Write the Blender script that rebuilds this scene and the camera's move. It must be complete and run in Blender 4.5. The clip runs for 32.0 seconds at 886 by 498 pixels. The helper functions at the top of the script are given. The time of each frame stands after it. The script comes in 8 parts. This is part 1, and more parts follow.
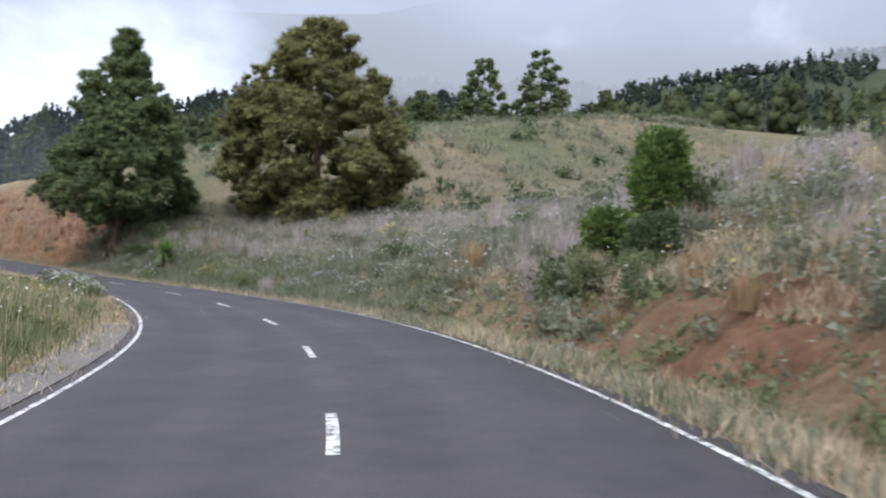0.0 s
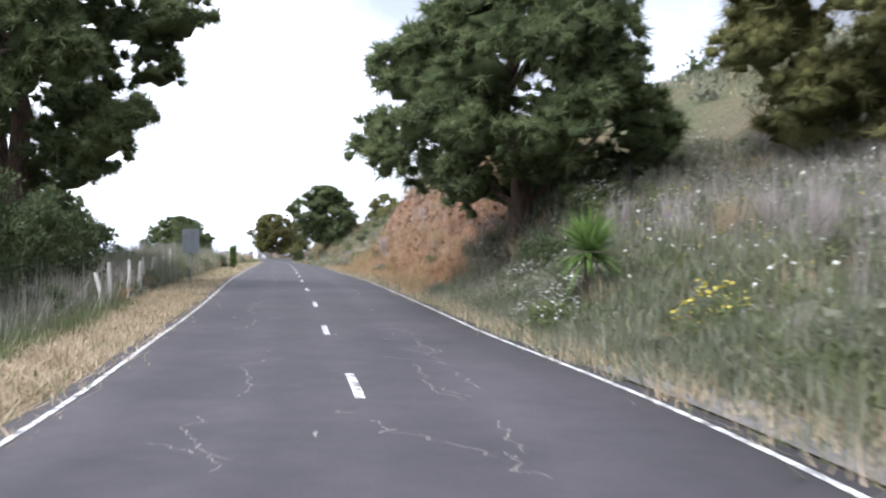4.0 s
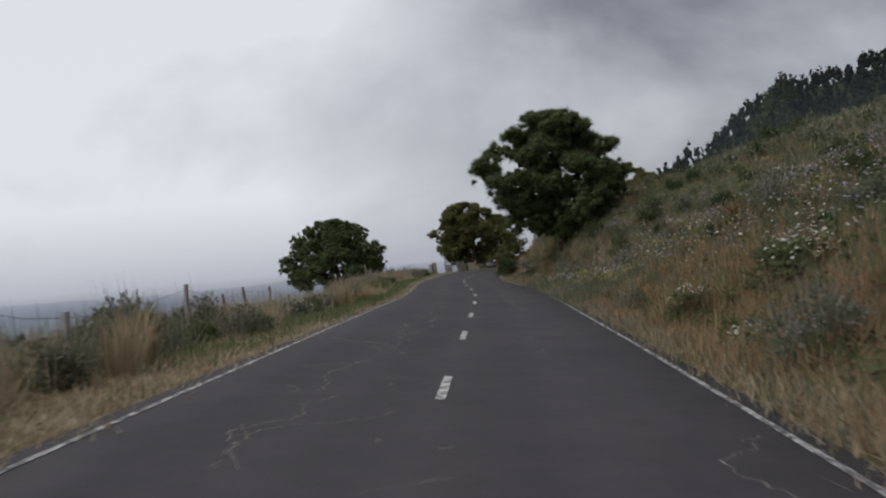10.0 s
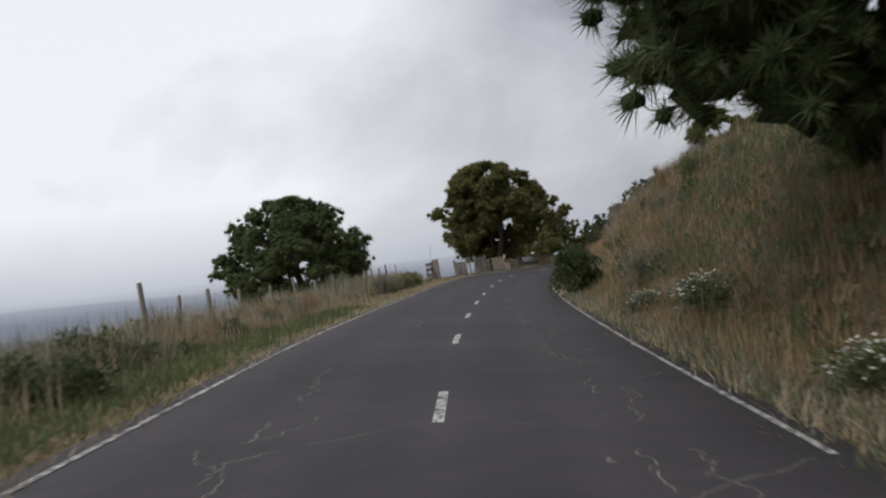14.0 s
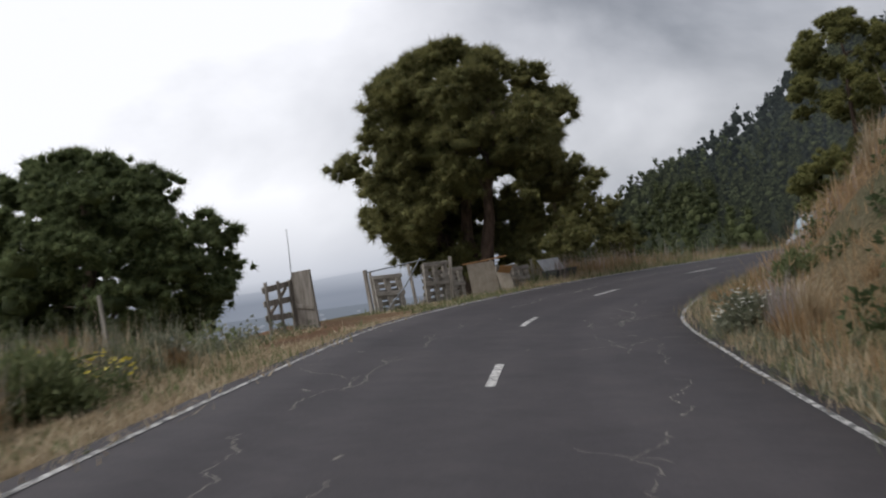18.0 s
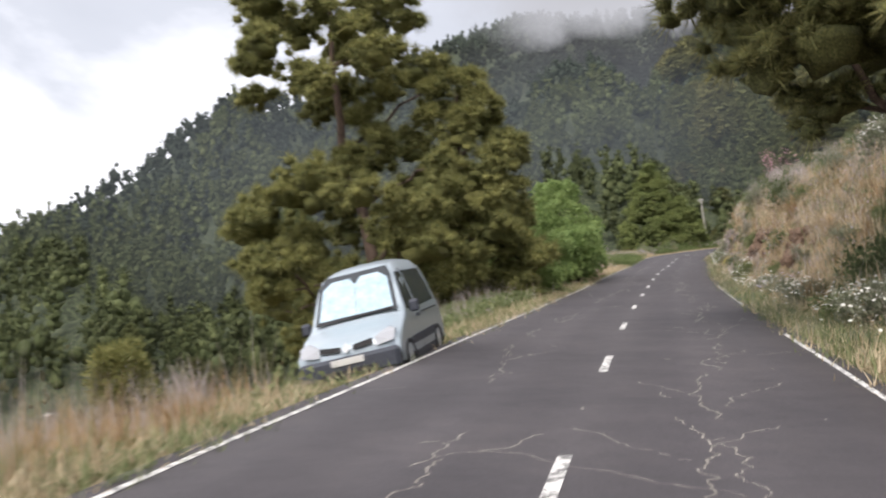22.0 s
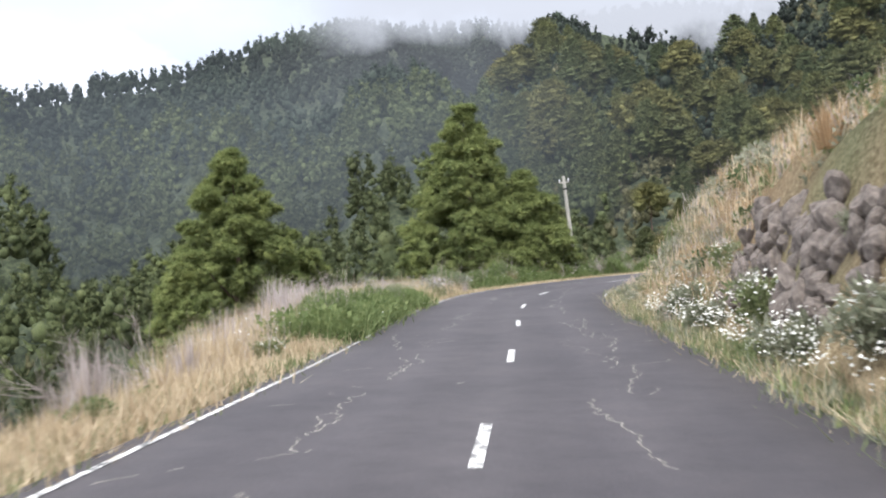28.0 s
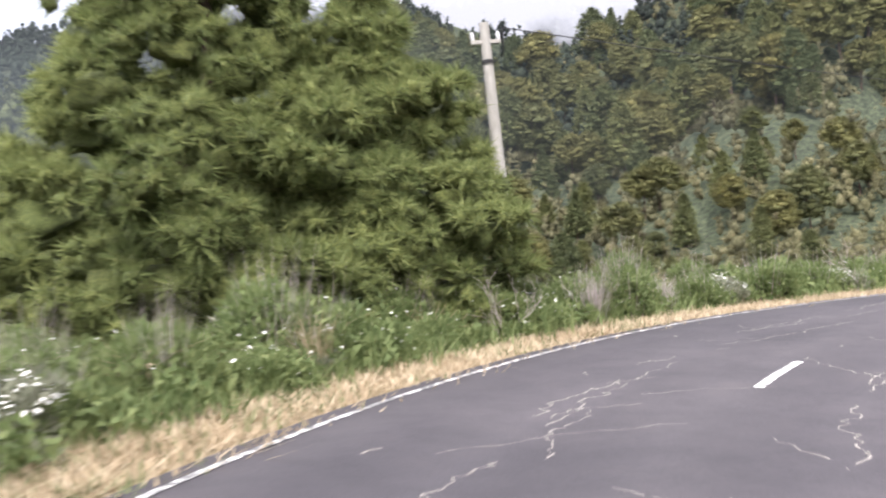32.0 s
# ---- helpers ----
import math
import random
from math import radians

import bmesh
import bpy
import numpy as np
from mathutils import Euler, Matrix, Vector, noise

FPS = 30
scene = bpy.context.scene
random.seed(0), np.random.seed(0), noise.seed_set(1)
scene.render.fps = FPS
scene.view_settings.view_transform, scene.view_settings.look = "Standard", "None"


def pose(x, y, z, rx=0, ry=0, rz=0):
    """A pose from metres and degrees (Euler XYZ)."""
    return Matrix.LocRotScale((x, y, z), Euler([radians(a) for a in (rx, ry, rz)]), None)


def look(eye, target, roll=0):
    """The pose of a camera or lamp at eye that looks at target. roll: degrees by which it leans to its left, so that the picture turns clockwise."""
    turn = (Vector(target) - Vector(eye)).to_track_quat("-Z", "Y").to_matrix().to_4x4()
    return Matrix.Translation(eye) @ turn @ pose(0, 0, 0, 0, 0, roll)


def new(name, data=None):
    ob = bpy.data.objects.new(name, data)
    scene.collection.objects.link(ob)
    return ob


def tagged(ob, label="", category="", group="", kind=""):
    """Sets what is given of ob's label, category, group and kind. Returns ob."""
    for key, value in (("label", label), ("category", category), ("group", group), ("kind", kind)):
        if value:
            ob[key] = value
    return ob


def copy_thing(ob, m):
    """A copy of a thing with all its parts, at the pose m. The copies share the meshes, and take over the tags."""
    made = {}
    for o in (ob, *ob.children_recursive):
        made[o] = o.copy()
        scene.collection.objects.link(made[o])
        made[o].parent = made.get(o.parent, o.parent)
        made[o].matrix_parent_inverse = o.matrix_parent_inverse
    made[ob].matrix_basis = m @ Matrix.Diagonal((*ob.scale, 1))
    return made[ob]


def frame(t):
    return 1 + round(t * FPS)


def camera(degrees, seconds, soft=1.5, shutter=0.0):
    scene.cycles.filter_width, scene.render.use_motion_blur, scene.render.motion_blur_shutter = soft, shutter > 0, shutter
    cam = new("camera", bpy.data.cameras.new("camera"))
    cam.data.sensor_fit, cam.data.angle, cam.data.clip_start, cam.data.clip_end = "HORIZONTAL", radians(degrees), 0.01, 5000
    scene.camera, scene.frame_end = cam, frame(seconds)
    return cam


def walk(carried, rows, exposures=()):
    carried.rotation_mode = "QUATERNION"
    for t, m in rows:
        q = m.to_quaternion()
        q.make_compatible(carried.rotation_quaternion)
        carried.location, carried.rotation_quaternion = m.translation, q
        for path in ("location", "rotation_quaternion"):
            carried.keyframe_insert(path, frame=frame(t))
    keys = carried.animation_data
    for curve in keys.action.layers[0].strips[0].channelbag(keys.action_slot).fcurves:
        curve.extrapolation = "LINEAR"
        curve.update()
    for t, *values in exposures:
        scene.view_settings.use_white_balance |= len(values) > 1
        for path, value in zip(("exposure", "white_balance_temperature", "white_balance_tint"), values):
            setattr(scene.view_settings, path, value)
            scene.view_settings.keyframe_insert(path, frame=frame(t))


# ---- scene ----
cam = camera(46.8, 32.0, 2.0, 0.28)
ROWS = [
    (0, 0, 0, 1.326, 91.07, -3.5, 0.0),
    (0.5, -0.145, 3.729, 1.325, 90.61, -3, 5.6),
    (1, -0.507, 7.856, 1.318, 90.52, -2.57, 9.13),
    (1.5, -1.05, 11.801, 1.301, 90.42, -2.53, 10.98),
    (2, -1.738, 16.181, 1.287, 90.38, -2.18, 12.61),
    (2.5, -2.571, 20.38, 1.278, 90.27, -1.64, 14.8),
    (3, -3.912, 24.941, 1.259, 90.14, -1.06, 18.3),
    (3.5, -5.579, 29.357, 1.247, 90.12, -0.21, 22.65),
    (4, -7.787, 34.054, 1.238, 90.25, 0.5, 27.85),
    (4.5, -10.093, 38.211, 1.236, 90.29, 0.48, 32.49),
    (6.5, -22.448, 56.684, 1.479, 91.29, 2.88, 40.45),
    (7, -26.143, 61.522, 1.52, 91.3, 3.47, 40.42),
    (7.5, -29.597, 66.028, 1.542, 91.24, 3.64, 40.69),
    (8, -33.341, 70.923, 1.555, 91.01, 3.48, 40.73),
    (8.5, -36.86, 75.528, 1.581, 90.88, 4.09, 40.52),
    (9, -40.605, 80.586, 1.601, 90.94, 4.42, 40.13),
    (9.5, -44.027, 85.033, 1.595, 90.76, 4.61, 39.75),
    (10, -47.742, 89.963, 1.604, 90.88, 5.18, 39.72),
    (10.5, -51.006, 94.251, 1.633, 90.94, 5.14, 39.61),
    (11, -54.53, 98.893, 1.667, 90.89, 5.29, 39.76),
    (11.5, -57.86, 103.247, 1.669, 91.09, 5.29, 39.55),
    (12, -61.481, 108.021, 1.658, 90.75, 5.44, 39.4),
    (12.5, -64.779, 112.377, 1.664, 90.67, 6.15, 39.52),
    (13, -68.434, 117.121, 1.682, 90.72, 6.86, 40.24),
    (13.5, -71.864, 121.446, 1.723, 90.84, 6.21, 41.07),
    (14, -75.587, 126.095, 1.768, 90.66, 6.56, 41.51),
    (14.5, -79.035, 130.353, 1.772, 91.22, 5.69, 41.77),
    (16.5, -92.797, 147.383, 1.674, 90.63, 6.86, 42.1),
    (17, -96.3, 151.865, 1.644, 90.69, 7.56, 41.56),
    (17.5, -99.526, 156.068, 1.646, 90.79, 7.6, 41.15),
    (18, -102.848, 160.431, 1.663, 90.8, 7.6, 40.64),
    (18.5, -105.8, 164.312, 1.672, 90.82, 7.56, 40.25),
    (19, -108.695, 168.279, 1.709, 90.81, 6.85, 39.3),
    (19.5, -111.145, 171.78, 1.767, 90.75, 6.62, 37.79),
    (20, -113.303, 175.512, 1.819, 90.44, 6.49, 33.79),
    (20.5, -114.904, 179.048, 1.823, 90.69, 6.2, 27.7),
    (21, -116.238, 183.104, 1.807, 90.89, 5.85, 20.12),
    (21.5, -117.07, 186.953, 1.781, 90.94, 5.36, 13.3),
    (22, -117.439, 191.204, 1.745, 90.7, 4.7, 6.28),
    (22.5, -117.405, 195.208, 1.711, 90.38, 4.35, 0.45),
    (23, -117.094, 199.644, 1.667, 90.05, 4.37, -3.69),
    (23.5, -116.659, 203.834, 1.628, 90.0, 4.4, -5.02),
    (24, -116.131, 208.64, 1.581, 90.23, 3.98, -4.66),
    (24.5, -115.603, 213.199, 1.516, 90.38, 4.09, -3.77),
    (25, -115.045, 218.22, 1.453, 90.51, 3.69, -3.85),
    (25.5, -114.549, 223.087, 1.417, 90.62, 3.48, -3.54),
    (27.5, -112.049, 243.91, 1.409, 91.11, 3.98, -3.49),
    (28, -111.463, 249.238, 1.421, 91.42, 3.48, -3.37),
    (28.5, -110.909, 254.013, 1.449, 91.16, 3.16, -3.45),
    (29, -110.356, 259.156, 1.489, 91.24, 2.66, -3.48),
    (29.5, -109.834, 263.807, 1.543, 90.88, 2.63, -3.6),
    (30, -109.251, 268.735, 1.611, 90.66, 3.29, -3.7),
    (30.5, -108.699, 273.17, 1.671, 90.55, 3.67, -3.97),
    (31, -108.086, 277.636, 1.744, 90.76, 3.58, -4.72),
    (31.5, -107.412, 281.579, 1.817, 91.05, 3.48, -6.71),
    (32, -106.307, 285.583, 1.908, 91.04, 2.8, -12.09),
]
EXPOSURES = [(0, 1.15, 5950, 14), (4, 1.56, 5950, 14), (5.5, 0.67, 6300, 10), (7, -0.32, 6350, 11), (10, -0.40, 6400, 12), (12, -0.31, 6450, 12), (14, -0.17, 6500, 12), (17, -0.10, 6500, 12), (18, 0.01, 6500, 12), (19, 0.30, 6500, 12), (20, 1.15, 6750, 12), (21, 1.18, 6800, 13), (22, 1.40, 6750, 14), (24, 1.75, 6600, 14), (25, 1.75, 6450, 12), (28, 1.82, 6300, 12), (31, 2.17, 6400, 16), (32, 2.25, 6500, 18)]
walk(cam, [(t, pose(x, y, z, rx, ry, rz)) for t, x, y, z, rx, ry, rz in ROWS], EXPOSURES)

# ---------------------------------------------------------------- sky and light
world = bpy.data.worlds.new("overcast_sky")
scene.world = world
world.use_nodes = True
wt = world.node_tree
wt.nodes.clear()


def wnode(kind, **values):
    nd = wt.nodes.new(kind)
    for key, value in values.items():
        nd.inputs[key].default_value = value
    return nd


def wmath(op, a, b=None, clamp=False):
    nd = wt.nodes.new("ShaderNodeMath")
    nd.operation, nd.use_clamp = op, clamp
    for i, v in enumerate((a, b)):
        if v is None:
            continue
        if isinstance(v, (int, float)):
            nd.inputs[i].default_value = v
        else:
            wt.links.new(v, nd.inputs[i])
    return nd.outputs[0]


SUN_EL, SUN_AZ = radians(54), radians(190)
sky = wt.nodes.new("ShaderNodeTexSky")
sky.sky_type, sky.sun_disc, sky.sun_elevation, sky.sun_rotation = "NISHITA", False, SUN_EL, SUN_AZ
coord = wt.nodes.new("ShaderNodeTexCoord")
sep = wt.nodes.new("ShaderNodeSeparateXYZ")
wt.links.new(coord.outputs["Generated"], sep.inputs[0])
dx, dy, dz = sep.outputs
flat = wt.nodes.new("ShaderNodeCombineXYZ")
wt.links.new(dx, flat.inputs[0])
wt.links.new(dy, flat.inputs[1])
wt.links.new(wmath("MULTIPLY", dz, 1.7), flat.inputs[2])
broad = wnode("ShaderNodeTexNoise", Scale=2.7, Detail=6.0, Roughness=0.50, Distortion=0.25)
wt.links.new(flat.outputs[0], broad.inputs["Vector"])
# the cloud thins towards the west, over the sea, towards the sun and overhead, and thickens over the mountain
west_in = wt.nodes.new("ShaderNodeMapRange")
west_in.interpolation_type = "SMOOTHSTEP"
west_in.inputs["From Min"].default_value, west_in.inputs["From Max"].default_value = -0.95, -0.30
west_in.inputs["To Min"].default_value, west_in.inputs["To Max"].default_value = 1.0, 0.0
wt.links.new(dx, west_in.inputs["Value"])
west = west_in.outputs[0]
south = wmath("MAXIMUM", wmath("MULTIPLY", dy, -0.22), 0.0)
amount = wmath("ADD", wmath("MULTIPLY", broad.outputs["Fac"], 1.15), wmath("ADD", wmath("MULTIPLY", west, 0.66), south))
amount = wmath("ADD", amount, wmath("MULTIPLY", wmath("SUBTRACT", dz, 0.5), 0.16))
ramp = wt.nodes.new("ShaderNodeValToRGB")
wt.links.new(amount, ramp.inputs[0])
els = ramp.color_ramp.elements
els[0].position, els[0].color = 0.34, (0.24, 0.258, 0.29, 1)
els[1].position, els[1].color = 1.0, (1.02, 1.04, 1.08, 1)
for pos, col in ((0.56, (0.29, 0.31, 0.345, 1)), (0.67, (0.48, 0.50, 0.54, 1)), (0.82, (0.74, 0.76, 0.80, 1))):
    el = els.new(pos)
    el.color = col
skyscale = wt.nodes.new("ShaderNodeVectorMath")
skyscale.operation = "SCALE"
skyscale.inputs["Scale"].default_value = 0.10
wt.links.new(sky.outputs[0], skyscale.inputs[0])
mix = wt.nodes.new("ShaderNodeMix")
mix.data_type = "RGBA"
mix.inputs["Factor"].default_value = 0.93
wt.links.new(skyscale.outputs[0], mix.inputs["A"])
wt.links.new(ramp.outputs[0], mix.inputs["B"])
back = wnode("ShaderNodeBackground", Strength=1.0)
wt.links.new(mix.outputs["Result"], back.inputs[0])
wout = wt.nodes.new("ShaderNodeOutputWorld")
wt.links.new(back.outputs[0], wout.inputs[0])

sun_data = bpy.data.lights.new("sun", "SUN")
sun_data.energy, sun_data.angle, sun_data.color = 1.55, radians(26), (1.0, 0.97, 0.92)
sun = new("sun", sun_data)
sun.matrix_world = look((0, 0, 60), Vector((0, 0, 60)) - Vector((math.sin(SUN_AZ) * math.cos(SUN_EL), math.cos(SUN_AZ) * math.cos(SUN_EL), math.sin(SUN_EL))))

# ---------------------------------------------------------------- materials
def material(name, rough=0.9, metal=0.0, spec=0.3):
    m = bpy.data.materials.new(name)
    m.use_nodes = True
    b = m.node_tree.nodes["Principled BSDF"]
    b.inputs["Roughness"].default_value = rough
    b.inputs["Metallic"].default_value = metal
    b.inputs["Specular IOR Level"].default_value = spec
    return m, m.node_tree, b


def nd(tree, kind, **values):
    n = tree.nodes.new(kind)
    for key, value in values.items():
        n.inputs[key].default_value = value
    return n


def ramp_of(tree, source, stops):
    r = tree.nodes.new("ShaderNodeValToRGB")
    tree.links.new(source, r.inputs[0])
    e = r.color_ramp.elements
    e[0].position, e[0].color = stops[0][0], (*stops[0][1], 1)
    e[1].position, e[1].color = stops[-1][0], (*stops[-1][1], 1)
    for p, c in stops[1:-1]:
        x = e.new(p)
        x.color = (*c, 1)
    return r.outputs[0]


def mixed(tree, fac, a, b, blend="MIX"):
    m = tree.nodes.new("ShaderNodeMix")
    m.data_type, m.blend_type = "RGBA", blend
    for sock, v in (("Factor", fac), ("A", a), ("B", b)):
        if isinstance(v, (int, float)):
            m.inputs[sock].default_value = v
        elif isinstance(v, tuple):
            m.inputs[sock].default_value = (*v, 1)
        else:
            tree.links.new(v, m.inputs[sock])
    return m.outputs["Result"]


def noise_of(tree, scale, detail=4.0, rough=0.55, coords="Object", stretch=None):
    c = tree.nodes.new("ShaderNodeTexCoord")
    n = nd(tree, "ShaderNodeTexNoise", Scale=scale, Detail=detail, Roughness=rough)
    if stretch:
        mp = tree.nodes.new("ShaderNodeMapping")
        mp.inputs["Scale"].default_value = stretch
        tree.links.new(c.outputs[coords], mp.inputs[0])
        tree.links.new(mp.outputs[0], n.inputs["Vector"])
    else:
        tree.links.new(c.outputs[coords], n.inputs["Vector"])
    return n.outputs["Fac"]


def bump(tree, b, height, strength=0.4, distance=0.02):
    n = nd(tree, "ShaderNodeBump", Strength=strength, Distance=distance)
    tree.links.new(height, n.inputs["Height"])
    tree.links.new(n.outputs[0], b.inputs["Normal"])


def island(tree):
    return tree.nodes.new("ShaderNodeNewGeometry").outputs["Random Per Island"]


def leafy(name, dark, mid, light, patch=0.6, rough=0.75, glow=0.38, share=0.42):
    """Foliage: a colour of its own for every leaf, and broad patches."""
    m, t, b = material(name, rough, 0, 0.25)
    per_leaf = ramp_of(t, island(t), ((0.0, dark), (0.55, mid), (1.0, light)))
    broad = ramp_of(t, noise_of(t, patch, 3.0), ((0.3, dark), (0.7, light)))
    t.links.new(mixed(t, share, per_leaf, broad), b.inputs["Base Color"])
    thin = t.nodes.new("ShaderNodeBsdfTranslucent")
    both = t.nodes.new("ShaderNodeMixShader")
    both.inputs[0].default_value = glow
    col = b.inputs["Base Color"].links[0].from_socket
    t.links.new(col, thin.inputs[0])
    t.links.new(b.outputs[0], both.inputs[1])
    t.links.new(thin.outputs[0], both.inputs[2])
    t.links.new(both.outputs[0], t.nodes["Material Output"].inputs[0])
    return m


def plain(name, dark, light, scale=8.0, rough=0.8, metal=0.0, bumpy=0.3, dist=0.01, stretch=None, spec=0.3):
    m, t, b = material(name, rough, metal, spec)
    fine = noise_of(t, scale, 6.0, 0.6, stretch=stretch)
    t.links.new(ramp_of(t, fine, ((0.3, dark), (0.7, light))), b.inputs["Base Color"])
    if bumpy:
        bump(t, b, fine, bumpy, dist)
    return m


def tufted(name, dark, mid, light, scale=22.0, patch=0.6, swing=(0.75, 1.2)):
    """The dense inside of a tuft: fine streaks of needles, the dark shade between them put into the colour."""
    m, t, b = material(name, 0.85, 0, 0.2)
    fine = noise_of(t, scale, 5.0, 0.75)
    col = ramp_of(t, fine, ((0.34, dark), (0.52, mid), (0.70, light)))
    broad = ramp_of(t, noise_of(t, patch, 3.0), ((0.3, (swing[0],) * 3), (0.7, (swing[1], swing[1], swing[1] * 0.96))))
    each = ramp_of(t, island(t), ((0.0, (0.72, 0.76, 0.74)), (1.0, (1.2, 1.16, 1.1))))
    t.links.new(mixed(t, 1.0, mixed(t, 1.0, col, broad, "MULTIPLY"), each, "MULTIPLY"), b.inputs["Base Color"])
    bump(t, b, fine, 1.0, 1.2 / scale)
    return m


PINE = leafy("pine_needles", (0.060, 0.086, 0.040), (0.125, 0.158, 0.068), (0.22, 0.25, 0.11))
PINE_OLIVE = leafy("olive_pine_needles", (0.080, 0.084, 0.032), (0.16, 0.16, 0.060), (0.27, 0.25, 0.10))
PINE_YOUNG = leafy("young_pine_needles", (0.074, 0.086, 0.030), (0.165, 0.170, 0.060), (0.30, 0.285, 0.105))
PINE_FRESH = leafy("fresh_pine_needles", (0.064, 0.092, 0.031), (0.142, 0.180, 0.060), (0.26, 0.285, 0.105))
BROADLEAF = leafy("fresh_leaves", (0.085, 0.140, 0.042), (0.18, 0.26, 0.085), (0.31, 0.39, 0.15))
LUSH = leafy("lush_green_weeds", (0.062, 0.096, 0.034), (0.128, 0.172, 0.062), (0.235, 0.275, 0.115), 0.9)
SHRUB = leafy("shrub_leaves", (0.036, 0.055, 0.024), (0.08, 0.105, 0.045), (0.14, 0.17, 0.08))
HEATH = leafy("heath_leaves", (0.04, 0.075, 0.02), (0.10, 0.16, 0.036), (0.19, 0.25, 0.065))
WEED = leafy("green_weeds", (0.082, 0.108, 0.046), (0.15, 0.18, 0.08), (0.25, 0.27, 0.135), 0.9)
SAGE = leafy("grey_green_weeds", (0.095, 0.11, 0.066), (0.175, 0.19, 0.125), (0.31, 0.31, 0.235), 0.8)
STRAW = leafy("straw", (0.29, 0.215, 0.13), (0.47, 0.37, 0.24), (0.63, 0.54, 0.39), 0.7)
RUST = leafy("dry_brown_grass", (0.21, 0.128, 0.066), (0.37, 0.25, 0.135), (0.53, 0.39, 0.235), 0.7)
GREYDRY = leafy("grey_dry_stalks", (0.25, 0.21, 0.195), (0.41, 0.355, 0.335), (0.57, 0.51, 0.485), 0.7)
PETAL = leafy("white_petals", (0.6, 0.6, 0.55), (0.78, 0.78, 0.73), (0.85, 0.85, 0.8), 2.0, 0.6)
PETAL_YELLOW = leafy("yellow_petals", (0.45, 0.36, 0.04), (0.6, 0.5, 0.08), (0.7, 0.62, 0.18), 2.0, 0.6)
PETAL_MAUVE = leafy("mauve_petals", (0.36, 0.29, 0.42), (0.5, 0.43, 0.57), (0.64, 0.58, 0.7), 2.0, 0.6)
PETAL_PINK = leafy("pink_blossom", (0.35, 0.17, 0.2), (0.5, 0.28, 0.3), (0.62, 0.42, 0.42), 2.0, 0.6)
YUCCA = leafy("yucca_leaves", (0.07, 0.12, 0.03), (0.14, 0.22, 0.055), (0.24, 0.34, 0.11), 2.0, 0.5)
FOREST_NEAR = tufted("ravine_forest", (0.032, 0.044, 0.021), (0.076, 0.092, 0.041), (0.145, 0.156, 0.070), 4.2, 0.03, (0.6, 1.35))
SCRUB = tufted("hillside_scrub", (0.055, 0.054, 0.030), (0.120, 0.115, 0.062), (0.215, 0.195, 0.120), 3.2, 0.035, (0.7, 1.25))
# far trees: the haze of distance is put into the bluer base colour
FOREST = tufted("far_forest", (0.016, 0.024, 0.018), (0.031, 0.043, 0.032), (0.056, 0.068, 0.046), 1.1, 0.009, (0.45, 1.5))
SLOPE_PINE = tufted("slope_pine", (0.042, 0.050, 0.022), (0.104, 0.120, 0.054), (0.195, 0.205, 0.095), 3.6, 0.12)
SLOPE_OLIVE = tufted("slope_olive_pine", (0.052, 0.053, 0.022), (0.125, 0.126, 0.053), (0.22, 0.215, 0.095), 3.6, 0.12)
for _m in (SLOPE_PINE, SLOPE_OLIVE):                 # each tree has its own shade
    _b = _m.node_tree.nodes["Principled BSDF"]
    _c = _b.inputs["Base Color"].links[0].from_socket
    _o = nd(_m.node_tree, "ShaderNodeObjectInfo")
    _m.node_tree.links.new(mixed(_m.node_tree, 1.0, _c, ramp_of(_m.node_tree, _o.outputs["Random"], ((0.0, (0.68, 0.76, 0.78)), (1.0, (1.22, 1.14, 1.0)))), "MULTIPLY"), _b.inputs["Base Color"])
# darker than the needles: shade inside the crown is put into the colour
TUFT = {PINE_FRESH.name: tufted("fresh_pine_tuft", (0.036, 0.046, 0.017), (0.105, 0.126, 0.042), (0.22, 0.238, 0.085)),
        PINE.name: tufted("pine_tuft", (0.030, 0.044, 0.020), (0.080, 0.105, 0.045), (0.17, 0.20, 0.085)),
        PINE_OLIVE.name: tufted("olive_pine_tuft", (0.046, 0.048, 0.019), (0.12, 0.122, 0.046), (0.24, 0.23, 0.09)),
        PINE_YOUNG.name: tufted("young_pine_tuft", (0.042, 0.046, 0.017), (0.125, 0.126, 0.044), (0.25, 0.240, 0.088))}
BARK = plain("bark", (0.035, 0.024, 0.018), (0.13, 0.09, 0.07), 9, 0.95, 0, 0.8, 0.03, (1, 1, 0.25))
POSTWOOD = plain("weathered_wood", (0.16, 0.14, 0.12), (0.42, 0.39, 0.35), 12, 0.9, 0, 0.5, 0.01, (1, 1, 0.12))
PALLETWOOD = plain("grey_pallet_wood", (0.17, 0.155, 0.135), (0.42, 0.39, 0.35), 10, 0.9, 0, 0.4, 0.008, (0.3, 1, 1))
CONCRETE = plain("pole_concrete", (0.22, 0.212, 0.19), (0.37, 0.355, 0.32), 7, 0.9, 0, 0.3, 0.01, (1, 1, 0.3))
STONE = plain("basalt", (0.05, 0.042, 0.038), (0.19, 0.16, 0.14), 5, 0.95, 0, 0.9, 0.05)
WIRE = plain("rusty_wire", (0.06, 0.045, 0.035), (0.14, 0.11, 0.09), 30, 0.7, 0.6, 0)
STEELGREY = plain("galvanised_back", (0.21, 0.23, 0.25), (0.3, 0.32, 0.34), 4, 0.55, 0.2, 0.1)
BLACKRUB = plain("rubber", (0.012, 0.012, 0.013), (0.03, 0.03, 0.032), 20, 0.85, 0, 0.2)
